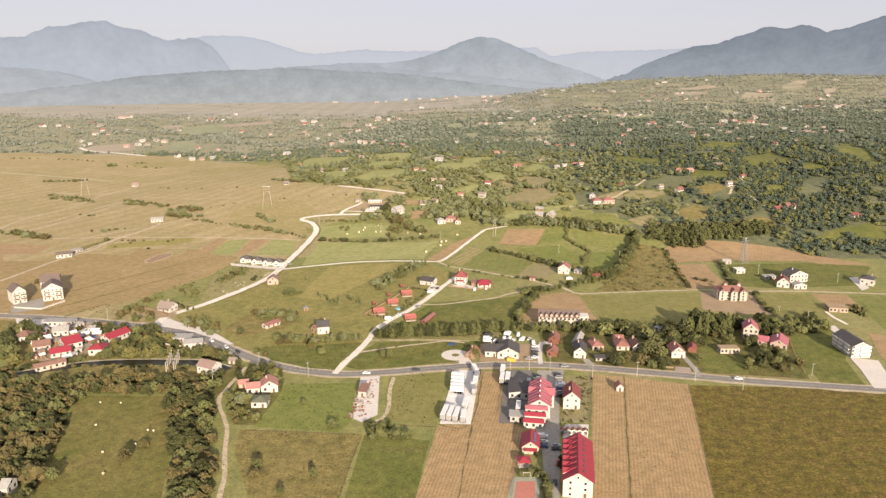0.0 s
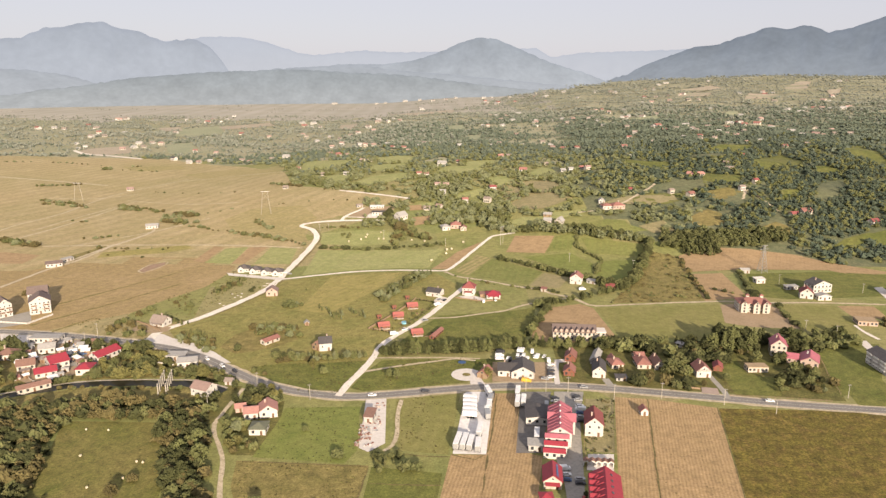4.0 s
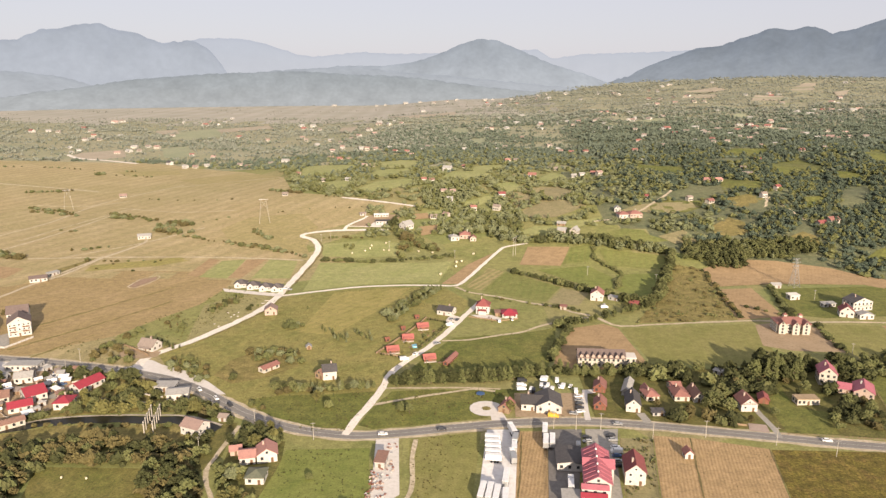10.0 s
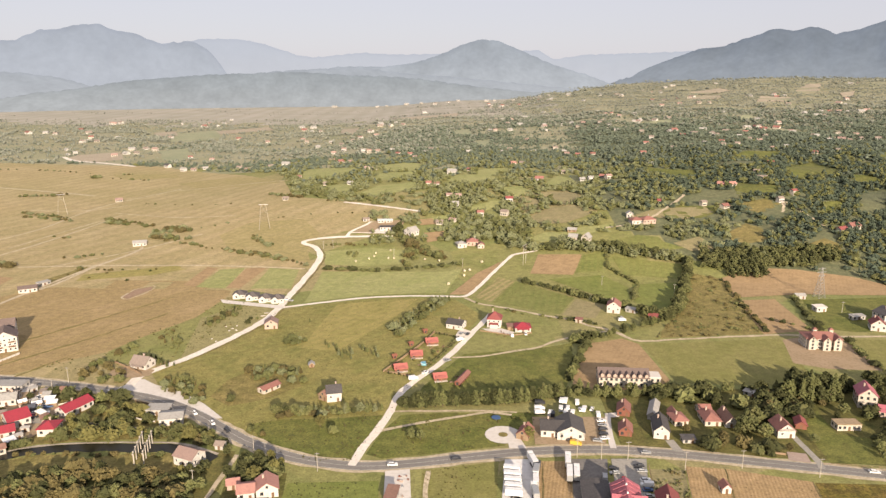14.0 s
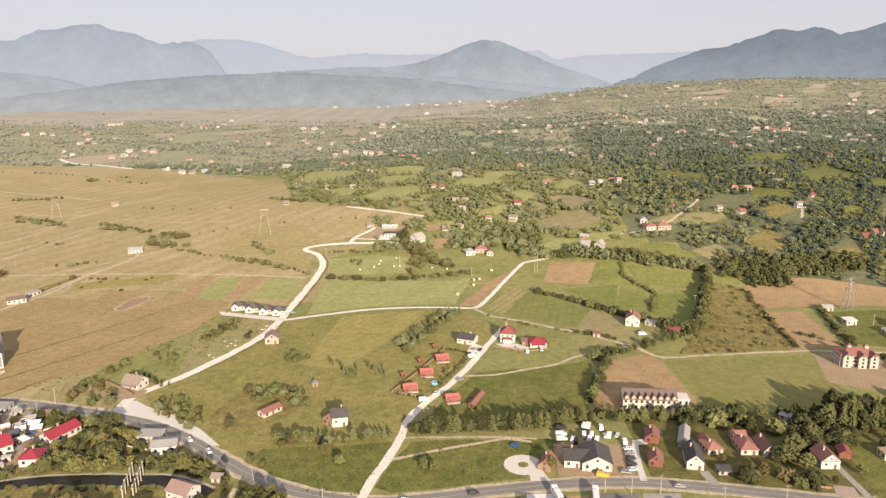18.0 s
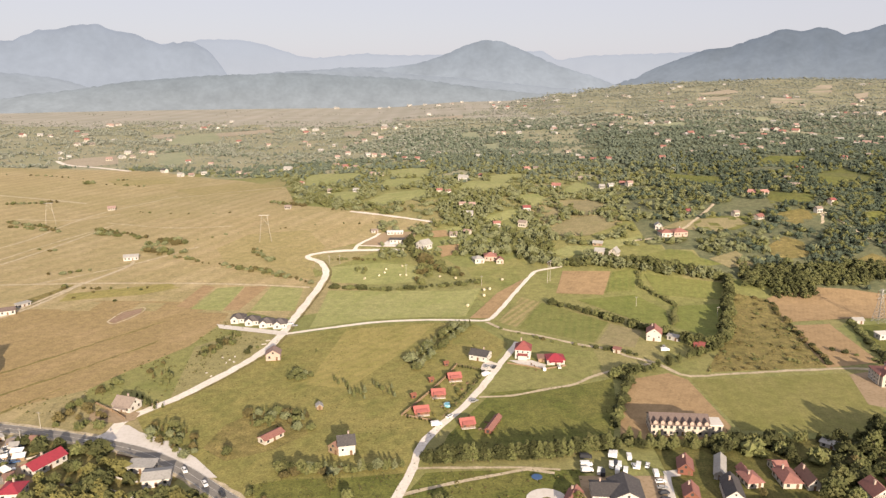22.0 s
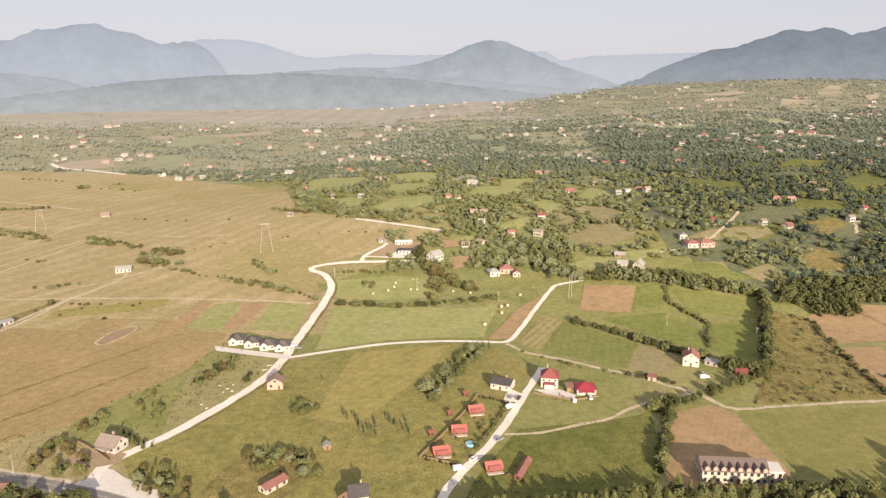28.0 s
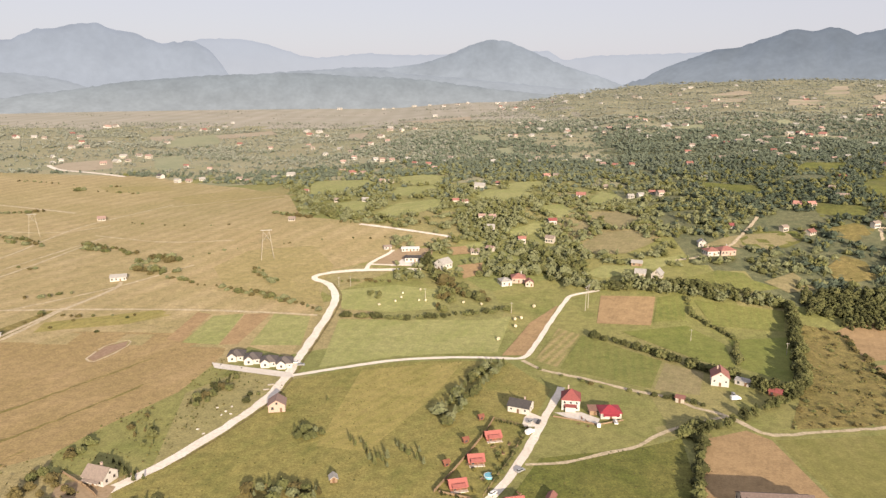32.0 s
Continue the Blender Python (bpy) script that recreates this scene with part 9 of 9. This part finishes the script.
planting("garden_shrubs", along([(-49.9, 536.8), (-40.6, 532.5), (-34.9, 529.5)], 1.6, 1.7, "tall", "dark", 1.5, 0.3) + along([(-73.9, 472.2), (-61.9, 468.0), (-58.1, 465.4)], 1.6, 1.6, "tall", "dark", 1.5, 0.3) + along([(-35.9, 527.5), (-44.7, 500.5), (-52.7, 481.5)], 2.2, 1.5, "bush", ("green", "dark"), 1.2, 0.6) + along([(28.7, 274.9), (29.0, 262.3), (28.4, 250.7)], 2, 2.5, "bush", ("dark", "green"), 1.0, 1.2) + within([(22.0, 279.9), (29.2, 280.3), (28.1, 272.7), (18.0, 272.2)], 3, 2.2, ("bush",), ("green", "dark"), 0.8, 1.0, False) + within([(37.1, 286.6), (39.0, 286.7), (36.8, 271.0), (34.9, 270.9)], 3, 3, ("round",), ("dark",), 0.8, 1.0, False)
         + along([(-212.2, 482.6), (-203.0, 478.6), (-198.1, 475.8)], 1.8, 3.0, "tall", "green", 1.0, 1.5) + within([(-70.1, 484.3), (-54.9, 498.4), (-43.9, 516.4), (-37.9, 526.1), (-49.6, 490.4), (-57.0, 470.1)], 6, 1.6, ("bush",), ("green", "yellow"), 0.6) + within([(-44.6, 480.4), (-33.6, 473.5), (-34.7, 466.5), (-42.2, 474.6)], 4, 2.2, ("bush",), ("green", "tan"), 0.6), "low garden shrubs and hedging", "shrubs", FINE)

planting("shrubs", within([(153.3, 680.5), (175.3, 668.9), (161.5, 545.0), (89.7, 534.6), (116.8, 583.7)], 4.5, 1.7, ("bush",), ("tan", "green", "tan"), 0.15, 1.2, True, False) + along([(174.5, 666.3), (169.8, 612.2), (164.2, 547.2)], 5, 2.6, "bush", ("dark", "tan"), 1.2, 1.5) + along([(174.1, 573.8), (196.2, 554.0), (191.5, 530.6)], 6, 2.2, "bush", ("dark", "green"), 1.1, 1.0)
         + along([(213.3, 628.1), (206.0, 581.2), (200.9, 552.0)], 4, 3.0, "bush", ("dark", "green"), 1.2, 1.5) + along([(208.8, 541.6), (206.8, 512.0), (204.5, 481.7)], 5, 3.0, ("bush", "round"), ("dark", "green"), 1.2, 1.5), "dark bushes on the scrubby slope and field edges", "shrubs", MID)

# woods and orchards of the hills: plots of grass between hedges, some grown over
def plot(x, y, size):
    """Of the plots that divide the hills: a chance number for the nearest, and how far off its edge is."""
    best = []
    i0, j0 = int(math.floor(x / size)), int(math.floor(y / size))
    for i in (i0 - 1, i0, i0 + 1):
        for j in (j0 - 1, j0, j0 + 1):
            a = math.sin(i * 127.1 + j * 311.7) * 43758.5453
            b = math.sin(i * 269.5 + j * 183.3) * 24634.6345
            a, b = a - math.floor(a), b - math.floor(b)
            best.append((math.hypot(x - (i + a) * size, y - (j + b) * size), a * 0.61 + b * 0.39))
    best.sort()
    return best[0][1], best[1][0] - best[0][0]


def wooded(x, y):
    """Whether a place lies on the open dry plain, where no woods grow."""
    if y < 866:
        edge = -0.125 * y - 30
    elif y < 959:
        edge = -83 - 1.74 * (y - 866)
    else:
        edge = -245 - 0.35 * (y - 959) - 2.0 * max(0.0, y - 1190)
    return -1.0 if x < edge and y < 1330 else 1.0


DENSE = ([(-202.9, 1091.9), (-179.1, 1082.4), (-157.2, 985.4), (-172.2, 954.6)], [(-98.6, 1112.3), (-70.6, 1083.9), (-67.4, 973.4), (-89.9, 992.6)], [(-31.8, 1111.1), (-6.6, 1085.9), (-5.3, 929.0), (-21.9, 928.5)], [(31.9, 839.1), (80.0, 897.2), (94.0, 883.9), (50.2, 844.7), (30.1, 810.2)], [(-88.1, 922.2), (-56.7, 966.8), (-15.3, 923.2), (-21.8, 862.9), (-45.8, 841.1), (-71.1, 861.7)],
         [(-311.8, 1633.9), (-138.7, 1752.5), (0.3, 1587.3), (153.9, 1522.8), (114.3, 1153.9), (10.1, 1123.3), (-91.0, 1186.0), (-221.1, 1427.4)], [(343.8, 1029.7), (361.8, 1020.4), (330.4, 916.1), (304.7, 881.5), (313.2, 856.8), (305.4, 783.4), (266.9, 740.2), (240.4, 736.8), (246.2, 760.1), (270.9, 791.4), (271.3, 821.9), (293.3, 883.2)], [(319.6, 873.0), (389.0, 905.4), (366.1, 843.3), (338.2, 807.6), (308.0, 789.5), (318.8, 841.5)],
         [(308.5, 766.2), (402.1, 837.2), (400.4, 762.5), (351.6, 710.2), (304.5, 723.1), (303.6, 743.4)], [(379.3, 1135.6), (428.7, 1160.4), (462.7, 1146.8), (459.7, 1071.9), (442.3, 1082.2), (419.2, 1116.7), (352.1, 1042.5)], [(412.6, 1048.3), (433.6, 1047.0), (429.6, 977.1), (410.0, 949.1), (390.7, 964.7)], [(338.2, 807.6), (411.1, 855.1), (450.5, 851.7), (395.9, 825.0), (344.7, 798.0)],
         [(178.6, 1083.5), (229.1, 1072.0), (226.3, 976.2), (209.6, 912.4), (180.8, 925.7), (162.6, 964.7)], [(181.5, 1486.6), (293.2, 1420.1), (330.9, 1213.0), (363.7, 1184.2), (295.7, 1095.8), (198.5, 1106.7), (164.2, 1297.1)], [(396.8, 908.7), (492.5, 924.5), (422.9, 801.9), (389.0, 811.5), (344.7, 798.0)], [(445.7, 1042.2), (534.0, 1090.4), (573.3, 1064.8), (503.6, 944.2), (453.4, 945.8), (424.4, 965.9)], [(184.8, 1786.7), (443.7, 1796.2), (412.4, 1328.6), (327.1, 1358.7), (161.4, 1586.4)], [(2.1, 836.2), (35.1, 842.2), (35.3, 803.0), (12.0, 788.8)])
mid, far, farthest = [], [], []
spots = [(x + trg.uniform(-2.6, 2.6), y + trg.uniform(-2.6, 2.6)) for y in np.arange(640, 1330, 5.3) for x in np.arange(-0.68 * y, 0.57 * y, 5.3)]
sx, sy = np.array([q[0] for q in spots]), np.array([q[1] for q in spots])
in_wood = np.zeros(len(spots), bool)
for q in DENSE:
    in_wood |= inside(q, sx, sy)
open_here = free_many(sx, sy, 1.5)
for (px, py), wood, ok in zip(spots, in_wood, open_here):
    if not ok or wooded(px, py) < 0 or py < 745 + 25 * float(ss(-200, 0, px)) - 130 * float(ss(150, 260, px)):
        continue
    key, edge = plot(px + 9 * noise.noise(Vector((px / 40, py / 40, 0))), py, 46.0)
    lone = noise.noise(Vector((px / 26, py / 19, 4.4))) + 0.7 * noise.noise(Vector((px / 75, py / 55, 1.4)))
    east = float(ss(110, 300, px)) * float(ss(830, 960, py))
    west = float(ss(-70, -150, px))
    if wood:
        chance = 0.92
    elif lone > 0.17 - 0.42 * east + 0.12 * west:
        chance = 0.88
    elif edge < 4.0:
        chance = 0.8 if px < 120 or py > 930 else 0.35
    elif lone > -0.12 - 0.3 * east:
        chance = 0.20
    else:
        chance = 0.045
    if trg.random() > chance:
        continue
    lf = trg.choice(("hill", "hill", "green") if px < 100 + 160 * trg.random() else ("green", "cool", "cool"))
    # with distance more crowns take the haze-tinted leaf colour
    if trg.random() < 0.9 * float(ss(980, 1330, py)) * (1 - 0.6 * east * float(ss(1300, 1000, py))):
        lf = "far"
    big = trg.random() < 0.45 + 0.3 * wood
    mid.append((px, py, (5.6 if big else 3.3) * trg.uniform(0.65, 1.3), trg.choice(("round", "round", "tall")) if big else "bush", (1.0 if big else 1.15) * trg.uniform(0.85, 1.2), lf))
planting("hill_woods", mid, "mixed woods, orchards and hedges on the rolling hills", "woods", HILL)
for y0, y1, step, size in ((1330, 1700, 6.0, 5.2), (1700, 2250, 8.0, 6.0), (2250, 3000, 11.0, 6.4), (3000, 3600, 15.0, 7.6), (3600, 4300, 24.0, 9.0)):
    spots = [(x + trg.uniform(-0.45, 0.45) * step, y + trg.uniform(-0.45, 0.45) * step) for y in np.arange(y0, y1, step) for x in np.arange(-0.69 * y, 0.57 * y, step)]
    fx, fy = np.array([q[0] for q in spots]), np.array([q[1] for q in spots])
    open_here = free_many(fx, fy, 3.0)
    in_wood = np.zeros(len(spots), bool)
    for q in DENSE:
        in_wood |= inside(q, fx, fy)
    for (px, py), ok, wood in zip(spots, open_here, in_wood):
        if not ok:
            continue
        h = size
        if px < -100 + 0.2 * (py - 2300) and py > 2450:   # thin tree lines across the pale plain
            if noise.noise(Vector((px / 420, py / 55, 3.0))) < 0.30:
                continue
            h = 4.6
        w = 0.6 * noise.noise(Vector((px / 62, py / 44, 7.0))) + 1.05 * noise.noise(Vector((px / 230, py / 120, 5.0))) + 0.46 * float(ss(-450, 350, px)) - 0.22 + 0.3 * wood
        key, edge = plot(px + 14 * noise.noise(Vector((px / 60, py / 60, 0))), py, 78.0 if y0 < 2000 else 110.0)
        if trg.random() > (0.94 if w > 0.02 else (0.7 if edge < step * 0.8 else (0.12 if w > -0.25 else 0.03))):
            continue
        # palest haze tint towards the north and west
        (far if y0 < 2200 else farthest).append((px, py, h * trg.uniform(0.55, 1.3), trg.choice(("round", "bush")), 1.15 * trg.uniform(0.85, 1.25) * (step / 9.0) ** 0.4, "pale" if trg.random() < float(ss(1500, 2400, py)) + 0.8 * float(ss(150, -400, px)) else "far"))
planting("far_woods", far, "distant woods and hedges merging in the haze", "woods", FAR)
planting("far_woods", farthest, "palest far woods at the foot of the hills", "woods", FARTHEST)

# ---- far houses ----
FH = {}


def far_house(x, y, rot, w, roof, wall, label, tall=False):
    """A distant house: walls, pitched roof and windows."""
    h = thing("far_house", x, y, rot, label, "house", "hill houses")
    e = 4.4 if tall else 2.9
    key = (round(w, 1), roof.name, wall.name, tall)
    if key not in FH:
        a = mesh_bm("wall", prism([(-w * 0.38, -1.0), (w * 0.38, -1.0), (w * 0.38, e), (0, e + w * 0.24), (-w * 0.38, e)], -w / 2, w / 2), wall)
        b = mesh_bm("roof", roof_bm("gable", w, w * 0.76, e, w * 0.24, 0.5, 0.25), roof)
        FH[key] = (a, b)
    link("wall", FH[key][0], h)
    link("roof", FH[key][1], h)
    for i in range(3):
        window(h, (i - 1) * w * 0.3, -w * 0.38, 1.7, 0, 1.5, 1.5, plain=True)
    return h


def mesh_bm(name, bm, material):
    me = bpy.data.meshes.new(name)
    bm.to_mesh(me)
    bm.free()
    me.materials.append(material)
    return me


ROOFS = {"G": (ROOF_GREY, "pale grey"), "T": (ROOF_TILE, "dull red"), "B": (ROOF_BROWN, "brown"), "S": (ROOF_FADED, "sun-faded red"), "V": (ROOF_WEATHERED, "weathered"), "M": (ROOF_MAROON, "maroon"), "O": (ROOF_SALMON, "orange-red"), "D": (ROOF_DARK, "dark")}
WALLS = {"W": (WALL_WHITE, "white"), "C": (WALL_CREAM, "cream")}
# plan place and length of the hill houses, by wall and roof colour
HOMES = {
    "WG": [(-56.5, 1082.1, 14), (-47.9, 889.1, 11), (111.0, 1023.3, 8), (121.1, 1020.8, 8), (218.1, 1113.8, 6), (-186.0, 1021.1, 8), (-330.6, 1258.6, 14), (-693.9, 1468.0, 14), (-845.6, 1529.8, 10), (-791.4, 1462.7, 7), (-793.0, 1438.8, 6), (-903.7, 1728.5, 10), (-495.9, 1248.0, 10), (-467.0, 1267.9, 8), (-1127.4, 1936.9, 15), (-891.3, 2243.3, 6), (-813.9, 2458.2, 14), (-446.6, 1981.3, 8), (-223.0, 1375.5, 6), (-244.1, 2120.8, 10), (-169.6, 1363.3, 6), (-36.0, 1301.4, 6), (21.3, 1310.6, 6), (7.9, 1749.7, 7), (113.5, 2156.1, 14), (83.1, 1907.2, 17), (71.5, 1319.4, 6), (139.0, 1866.7, 6), (185.2, 1881.9, 6), (47.5, 2111.8, 7), (207.9, 1890.1, 11), (392.6, 2051.7, 11), (380.1, 1933.4, 6), (265.4, 1713.0, 6), (489.8, 2285.4, 8), (616.6, 2047.0, 13), (805.8, 2004.0, 17), (828.1, 1978.8, 20), (894.1, 2108.7, 12), (453.4, 1450.3, 6), (351.6, 1316.5, 6), (123.9, 1327.7, 8), (582.7, 1429.0, 6), (314.4, 2173.3, 9), (259.8, 1596.7, 6), (350.2, 1862.5, 6), (545.6, 1304.0, 8), (466.7, 1275.3, 6)],
    "CT": [(-83.0, 989.7, 7), (-33.2, 1111.9, 7), (237.4, 861.5, 10), (235.1, 1241.0, 10), (-274.2, 1109.0, 7), (-239.1, 1247.2, 11), (-131.4, 1278.4, 8), (332.2, 2060.1, 8), (910.5, 2094.7, 11), (270.3, 1376.6, 10), (381.7, 1324.4, 9), (141.2, 1285.3, 7), (162.0, 1270.1, 9), (466.1, 1174.0, 9), (338.2, 795.3, 13)],
    "WB": [(-73.0, 983.7, 7)],
    "CS": [(-54.8, 921.8, 6), (-44.6, 926.4, 7), (-48.1, 828.6, 6), (144.8, 1028.8, 9), (437.5, 1251.4, 10), (-388.2, 1234.7, 8), (-181.8, 1140.3, 8), (-257.6, 1267.3, 11), (-221.3, 1233.7, 9), (-664.6, 1530.6, 13), (-702.1, 1435.9, 13), (-481.0, 1253.1, 7), (-491.4, 1368.9, 8), (-478.7, 992.2, 10), (-416.5, 1745.4, 11), (-210.2, 1361.6, 8), (-212.8, 2013.7, 12), (-120.4, 1246.7, 6), (19.0, 1736.6, 7), (74.9, 1520.6, 9), (30.1, 2113.3, 8), (517.7, 2285.8, 15), (608.7, 2431.8, 17), (448.2, 1337.8, 8), (123.3, 1286.3, 9), (599.2, 1407.6, 11), (625.1, 1400.2, 9), (597.4, 1576.4, 7)],
    "WM": [(13.1, 908.1, 9), (172.9, 872.4, 7), (371.3, 1089.4, 9), (389.7, 758.5, 11)],
    "WT": [(-19.6, 851.1, 7), (57.7, 1034.5, 12), (139.7, 1045.0, 6), (-543.1, 1400.3, 7), (-153.7, 1303.7, 6)],
    "CV": [(6.1, 853.6, 9), (-61.4, 820.8, 8), (94.1, 1092.9, 8), (43.6, 1169.2, 6), (327.5, 1020.1, 7), (317.5, 975.8, 14), (217.5, 869.6, 6), (-219.3, 1028.5, 6), (-250.7, 942.6, 6), (-404.7, 1250.1, 8), (-170.8, 1141.1, 6), (-677.8, 1477.1, 10), (-388.1, 1661.3, 9), (-291.6, 1545.9, 9), (32.9, 1351.2, 6), (113.1, 1372.5, 7), (-82.7, 1169.1, 6), (-282.4, 1621.9, 7), (203.1, 1760.5, 7), (657.1, 2399.4, 16), (684.3, 2384.2, 13), (874.8, 2274.1, 16), (501.1, 1452.5, 8), (435.8, 1352.6, 9), (358.1, 1244.6, 6), (456.9, 1240.5, 6), (288.0, 1276.8, 6), (302.7, 1560.5, 7), (650.4, 1411.5, 8), (500.1, 1174.9, 9), (394.2, 1287.3, 9)],
    "CO": [(30.5, 1163.9, 10), (259.7, 941.6, 11), (269.5, 937.6, 10)],
    "WV": [(296.6, 867.8, 8), (-354.3, 1252.9, 9), (-694.9, 1557.0, 12), (-900.2, 1693.0, 13), (-1085.3, 1908.4, 13), (-425.9, 1988.7, 8), (-274.6, 1842.7, 15), (274.5, 1863.5, 11), (394.2, 1390.6, 8), (291.0, 1427.2, 6), (580.8, 1438.4, 10), (672.7, 1397.7, 11)],
    "CM": [(319.6, 890.1, 7), (319.3, 777.9, 10)],
    "CG": [(-710.4, 1528.1, 15), (-109.5, 1310.4, 6), (-327.0, 1622.3, 6)],
    "WD": [(-538.6, 1288.6, 12)],
    "WS": [(-272.9, 1671.2, 11), (-244.7, 1721.9, 11), (-277.2, 1385.1, 7), (-264.8, 1422.3, 7), (-194.7, 1360.8, 9), (73.5, 2090.5, 14), (55.8, 1946.0, 7), (227.5, 1835.3, 17), (314.9, 2050.0, 9), (343.6, 2015.6, 12), (646.5, 1764.4, 16), (847.8, 1982.0, 11), (1097.8, 2398.6, 16), (617.9, 1412.6, 15)],
}
for look_of, places in HOMES.items():
    (wl2, wall_word), (rf, roof_word) = WALLS[look_of[0]], ROOFS[look_of[1]]
    for i, (px, py, length) in enumerate(places):
        far_house(px, py, trg.uniform(-35, 35), max(length * 0.85, 6.5 if py < 1250 else 8), rf, wl2, "%s house with a %s roof among hill trees" % (wall_word, roof_word), i % 3 == 0)
n_far = 0
while n_far < 95:
    py = trg.uniform(1350, 3300)
    px = trg.uniform(-0.62, 0.54) * py
    if noise.noise(Vector((px / 150, py / 210, 9.0))) < 0.2 or (px < -250 and (py < 1480 or py > 2300)):
        continue
    a, b = trg.choice("WWC"), trg.choice("GVSTG")
    far_house(px, py, trg.uniform(-60, 60), trg.choice((9, 11, 13)) if py < 1900 else trg.choice((12, 15)), ROOFS[b][0], WALLS[a][0], "distant %s house with a %s roof" % (WALLS[a][1], ROOFS[b][1]), trg.random() < 0.3)
    n_far += 1
# buildings strung along the foot of the mountains
for k in range(34):
    px = -1750 + 82 * k + trg.uniform(-75, 75)
    py = 3390 - 0.03 * px + trg.uniform(-70, 40)
    far_house(px, py, trg.uniform(-12, 12), trg.choice((11, 14, 20)), ROOF_GREY, WALL_CREAM, "pale building strung along the mountains' foot", False)


# ---- tufts, weeds and hay litter of the near fields ----
TUFT = {"bush": [(OCTA[0] * np.array([0.55, 0.5, 0.5]) * (0.8 + 0.15 * k) + np.array([0, 0, 0.4]), OCTA[1]) for k in range(4)]}


def tufts(poly, count, size, leaf, label, name="weeds"):
    """Small weeds or straw heaps scattered over a field, thicker in some places than in others."""
    xs, ys = [p[0] for p in poly], [p[1] for p in poly]
    tx = np.array([trg.uniform(min(xs), max(xs)) for _ in range(count)])
    ty = np.array([trg.uniform(min(ys), max(ys)) for _ in range(count)])
    ok = inside(poly, tx, ty) & (np.hypot(tx - tcx, ty - tcy) > 9.5)
    out = []
    for x, y, k in zip(tx, ty, ok):
        if k and noise.noise(Vector((x / 14, y / 14, 5.0))) > trg.uniform(-0.5, 0.4):
            out.append((x, y, size * trg.uniform(0.5, 1.4), "bush", trg.uniform(0.9, 1.6), leaf if isinstance(leaf, str) else trg.choice(leaf)))
    if out:
        planting(name, out, label, "weeds", TUFT)


tufts([(-110.0, 307.4), (-52.2, 305.9), (-53.0, 253.6), (-50.0, 226.1), (-82.3, 224.5), (-88.7, 251.8), (-105.9, 286.8)], 1500, 0.5, ("tan", "yellow", "yellow"), "coarse weeds in the yellow-green meadow")
tufts([(-101.7, 358.4), (-64.6, 361.7), (-59.1, 318.4), (-63.0, 307.0), (-104.2, 310.5), (-101.6, 341.1)], 500, 0.5, ("green", "yellow"), "coarse weeds in the green meadow")
tufts([(82.3, 377.2), (114.6, 368.4), (95.2, 260.8), (89.7, 232.9), (57.5, 231.3), (62.3, 259.2)], 420, 0.32, "tan", "small straw heaps on the stubble", "straw_heaps")
tufts([(-206.7, 467.0), (-191.9, 489.6), (-177.5, 519.9), (-167.4, 550.7), (-164.1, 579.0), (-137.6, 594.4), (-106.8, 607.6), (-73.9, 612.7), (-40.7, 611.7), (-19.6, 574.4), (-36.4, 523.5), (-55.5, 470.3)] + [(-66.2, 426.9), (-74.0, 383.3), (-105.2, 384.0), (-127.4, 397.1), (-145.6, 411.0), (-165.4, 426.0), (-190.3, 443.0)], 4200, 0.42, ("yellow", "green", "yellow"), "weeds and tussocks in the rough meadow")
tufts([(-133.1, 408.7), (-119.4, 413.7), (-94.7, 416.2), (-70.0, 420.8), (-71.1, 408.1), (-76.5, 386.1), (-78.3, 375.0), (-100.7, 375.9), (-120.1, 389.1)], 800, 0.6, ("green", "yellow"), "tussocks in the pasture by the road")
tufts([(-61.1, 421.6), (-44.7, 423.9), (3.9, 427.0), (7.1, 422.1), (-11.4, 393.0), (-29.9, 388.1), (-65.5, 379.4), (-73.2, 383.0), (-68.2, 404.5)], 900, 0.6, ("green", "yellow", "tan"), "tussocks in the pasture crossed by tracks")
tufts([(-31.5, 502.3), (16.8, 514.6), (35.7, 523.7), (31.7, 488.6), (23.1, 452.6), (-7.4, 447.2), (-56.0, 440.6), (-52.7, 455.4)], 1200, 0.45, ("green", "yellow"), "tussocks in the deep green meadow")
tufts([(153.3, 680.5), (175.3, 668.9), (161.5, 545.0), (89.7, 534.6), (116.8, 583.7)], 1500, 0.9, ("tan", "yellow", "green"), "dry tussocks on the scrubby slope")
tufts([(-278.0, 475.6), (-248.8, 499.9), (-237.9, 527.0), (-219.0, 566.2), (-211.4, 613.6), (-174.3, 576.2), (-188.0, 532.5), (-197.6, 499.6), (-208.4, 467.3), (-236.6, 457.3)], 1600, 0.7, ("tan", "green", "yellow"), "rank weeds between dry meadow and gravel road")
tufts([(-204.9, 339.4), (-158.7, 340.3), (-134.9, 287.9), (-123.2, 250.1), (-117.3, 232.8), (-171.4, 230.2), (-176.2, 252.3), (-196.0, 311.7)], 600, 0.4, ("yellow", "green"), "tussocks in the mown meadow")
tufts([(50.0, 375.5), (64.5, 375.5), (55.3, 321.2), (42.7, 321.7)], 500, 0.9, ("tan", "green", "dark"), "overgrown weeds in the white house's garden")
tufts([(-47.2, 370.0), (-14.3, 379.3), (-18.6, 316.4), (-40.6, 319.4), (-46.0, 347.2)], 400, 0.5, ("tan", "yellow"), "weeds in the cut strip beside the salvage yard")
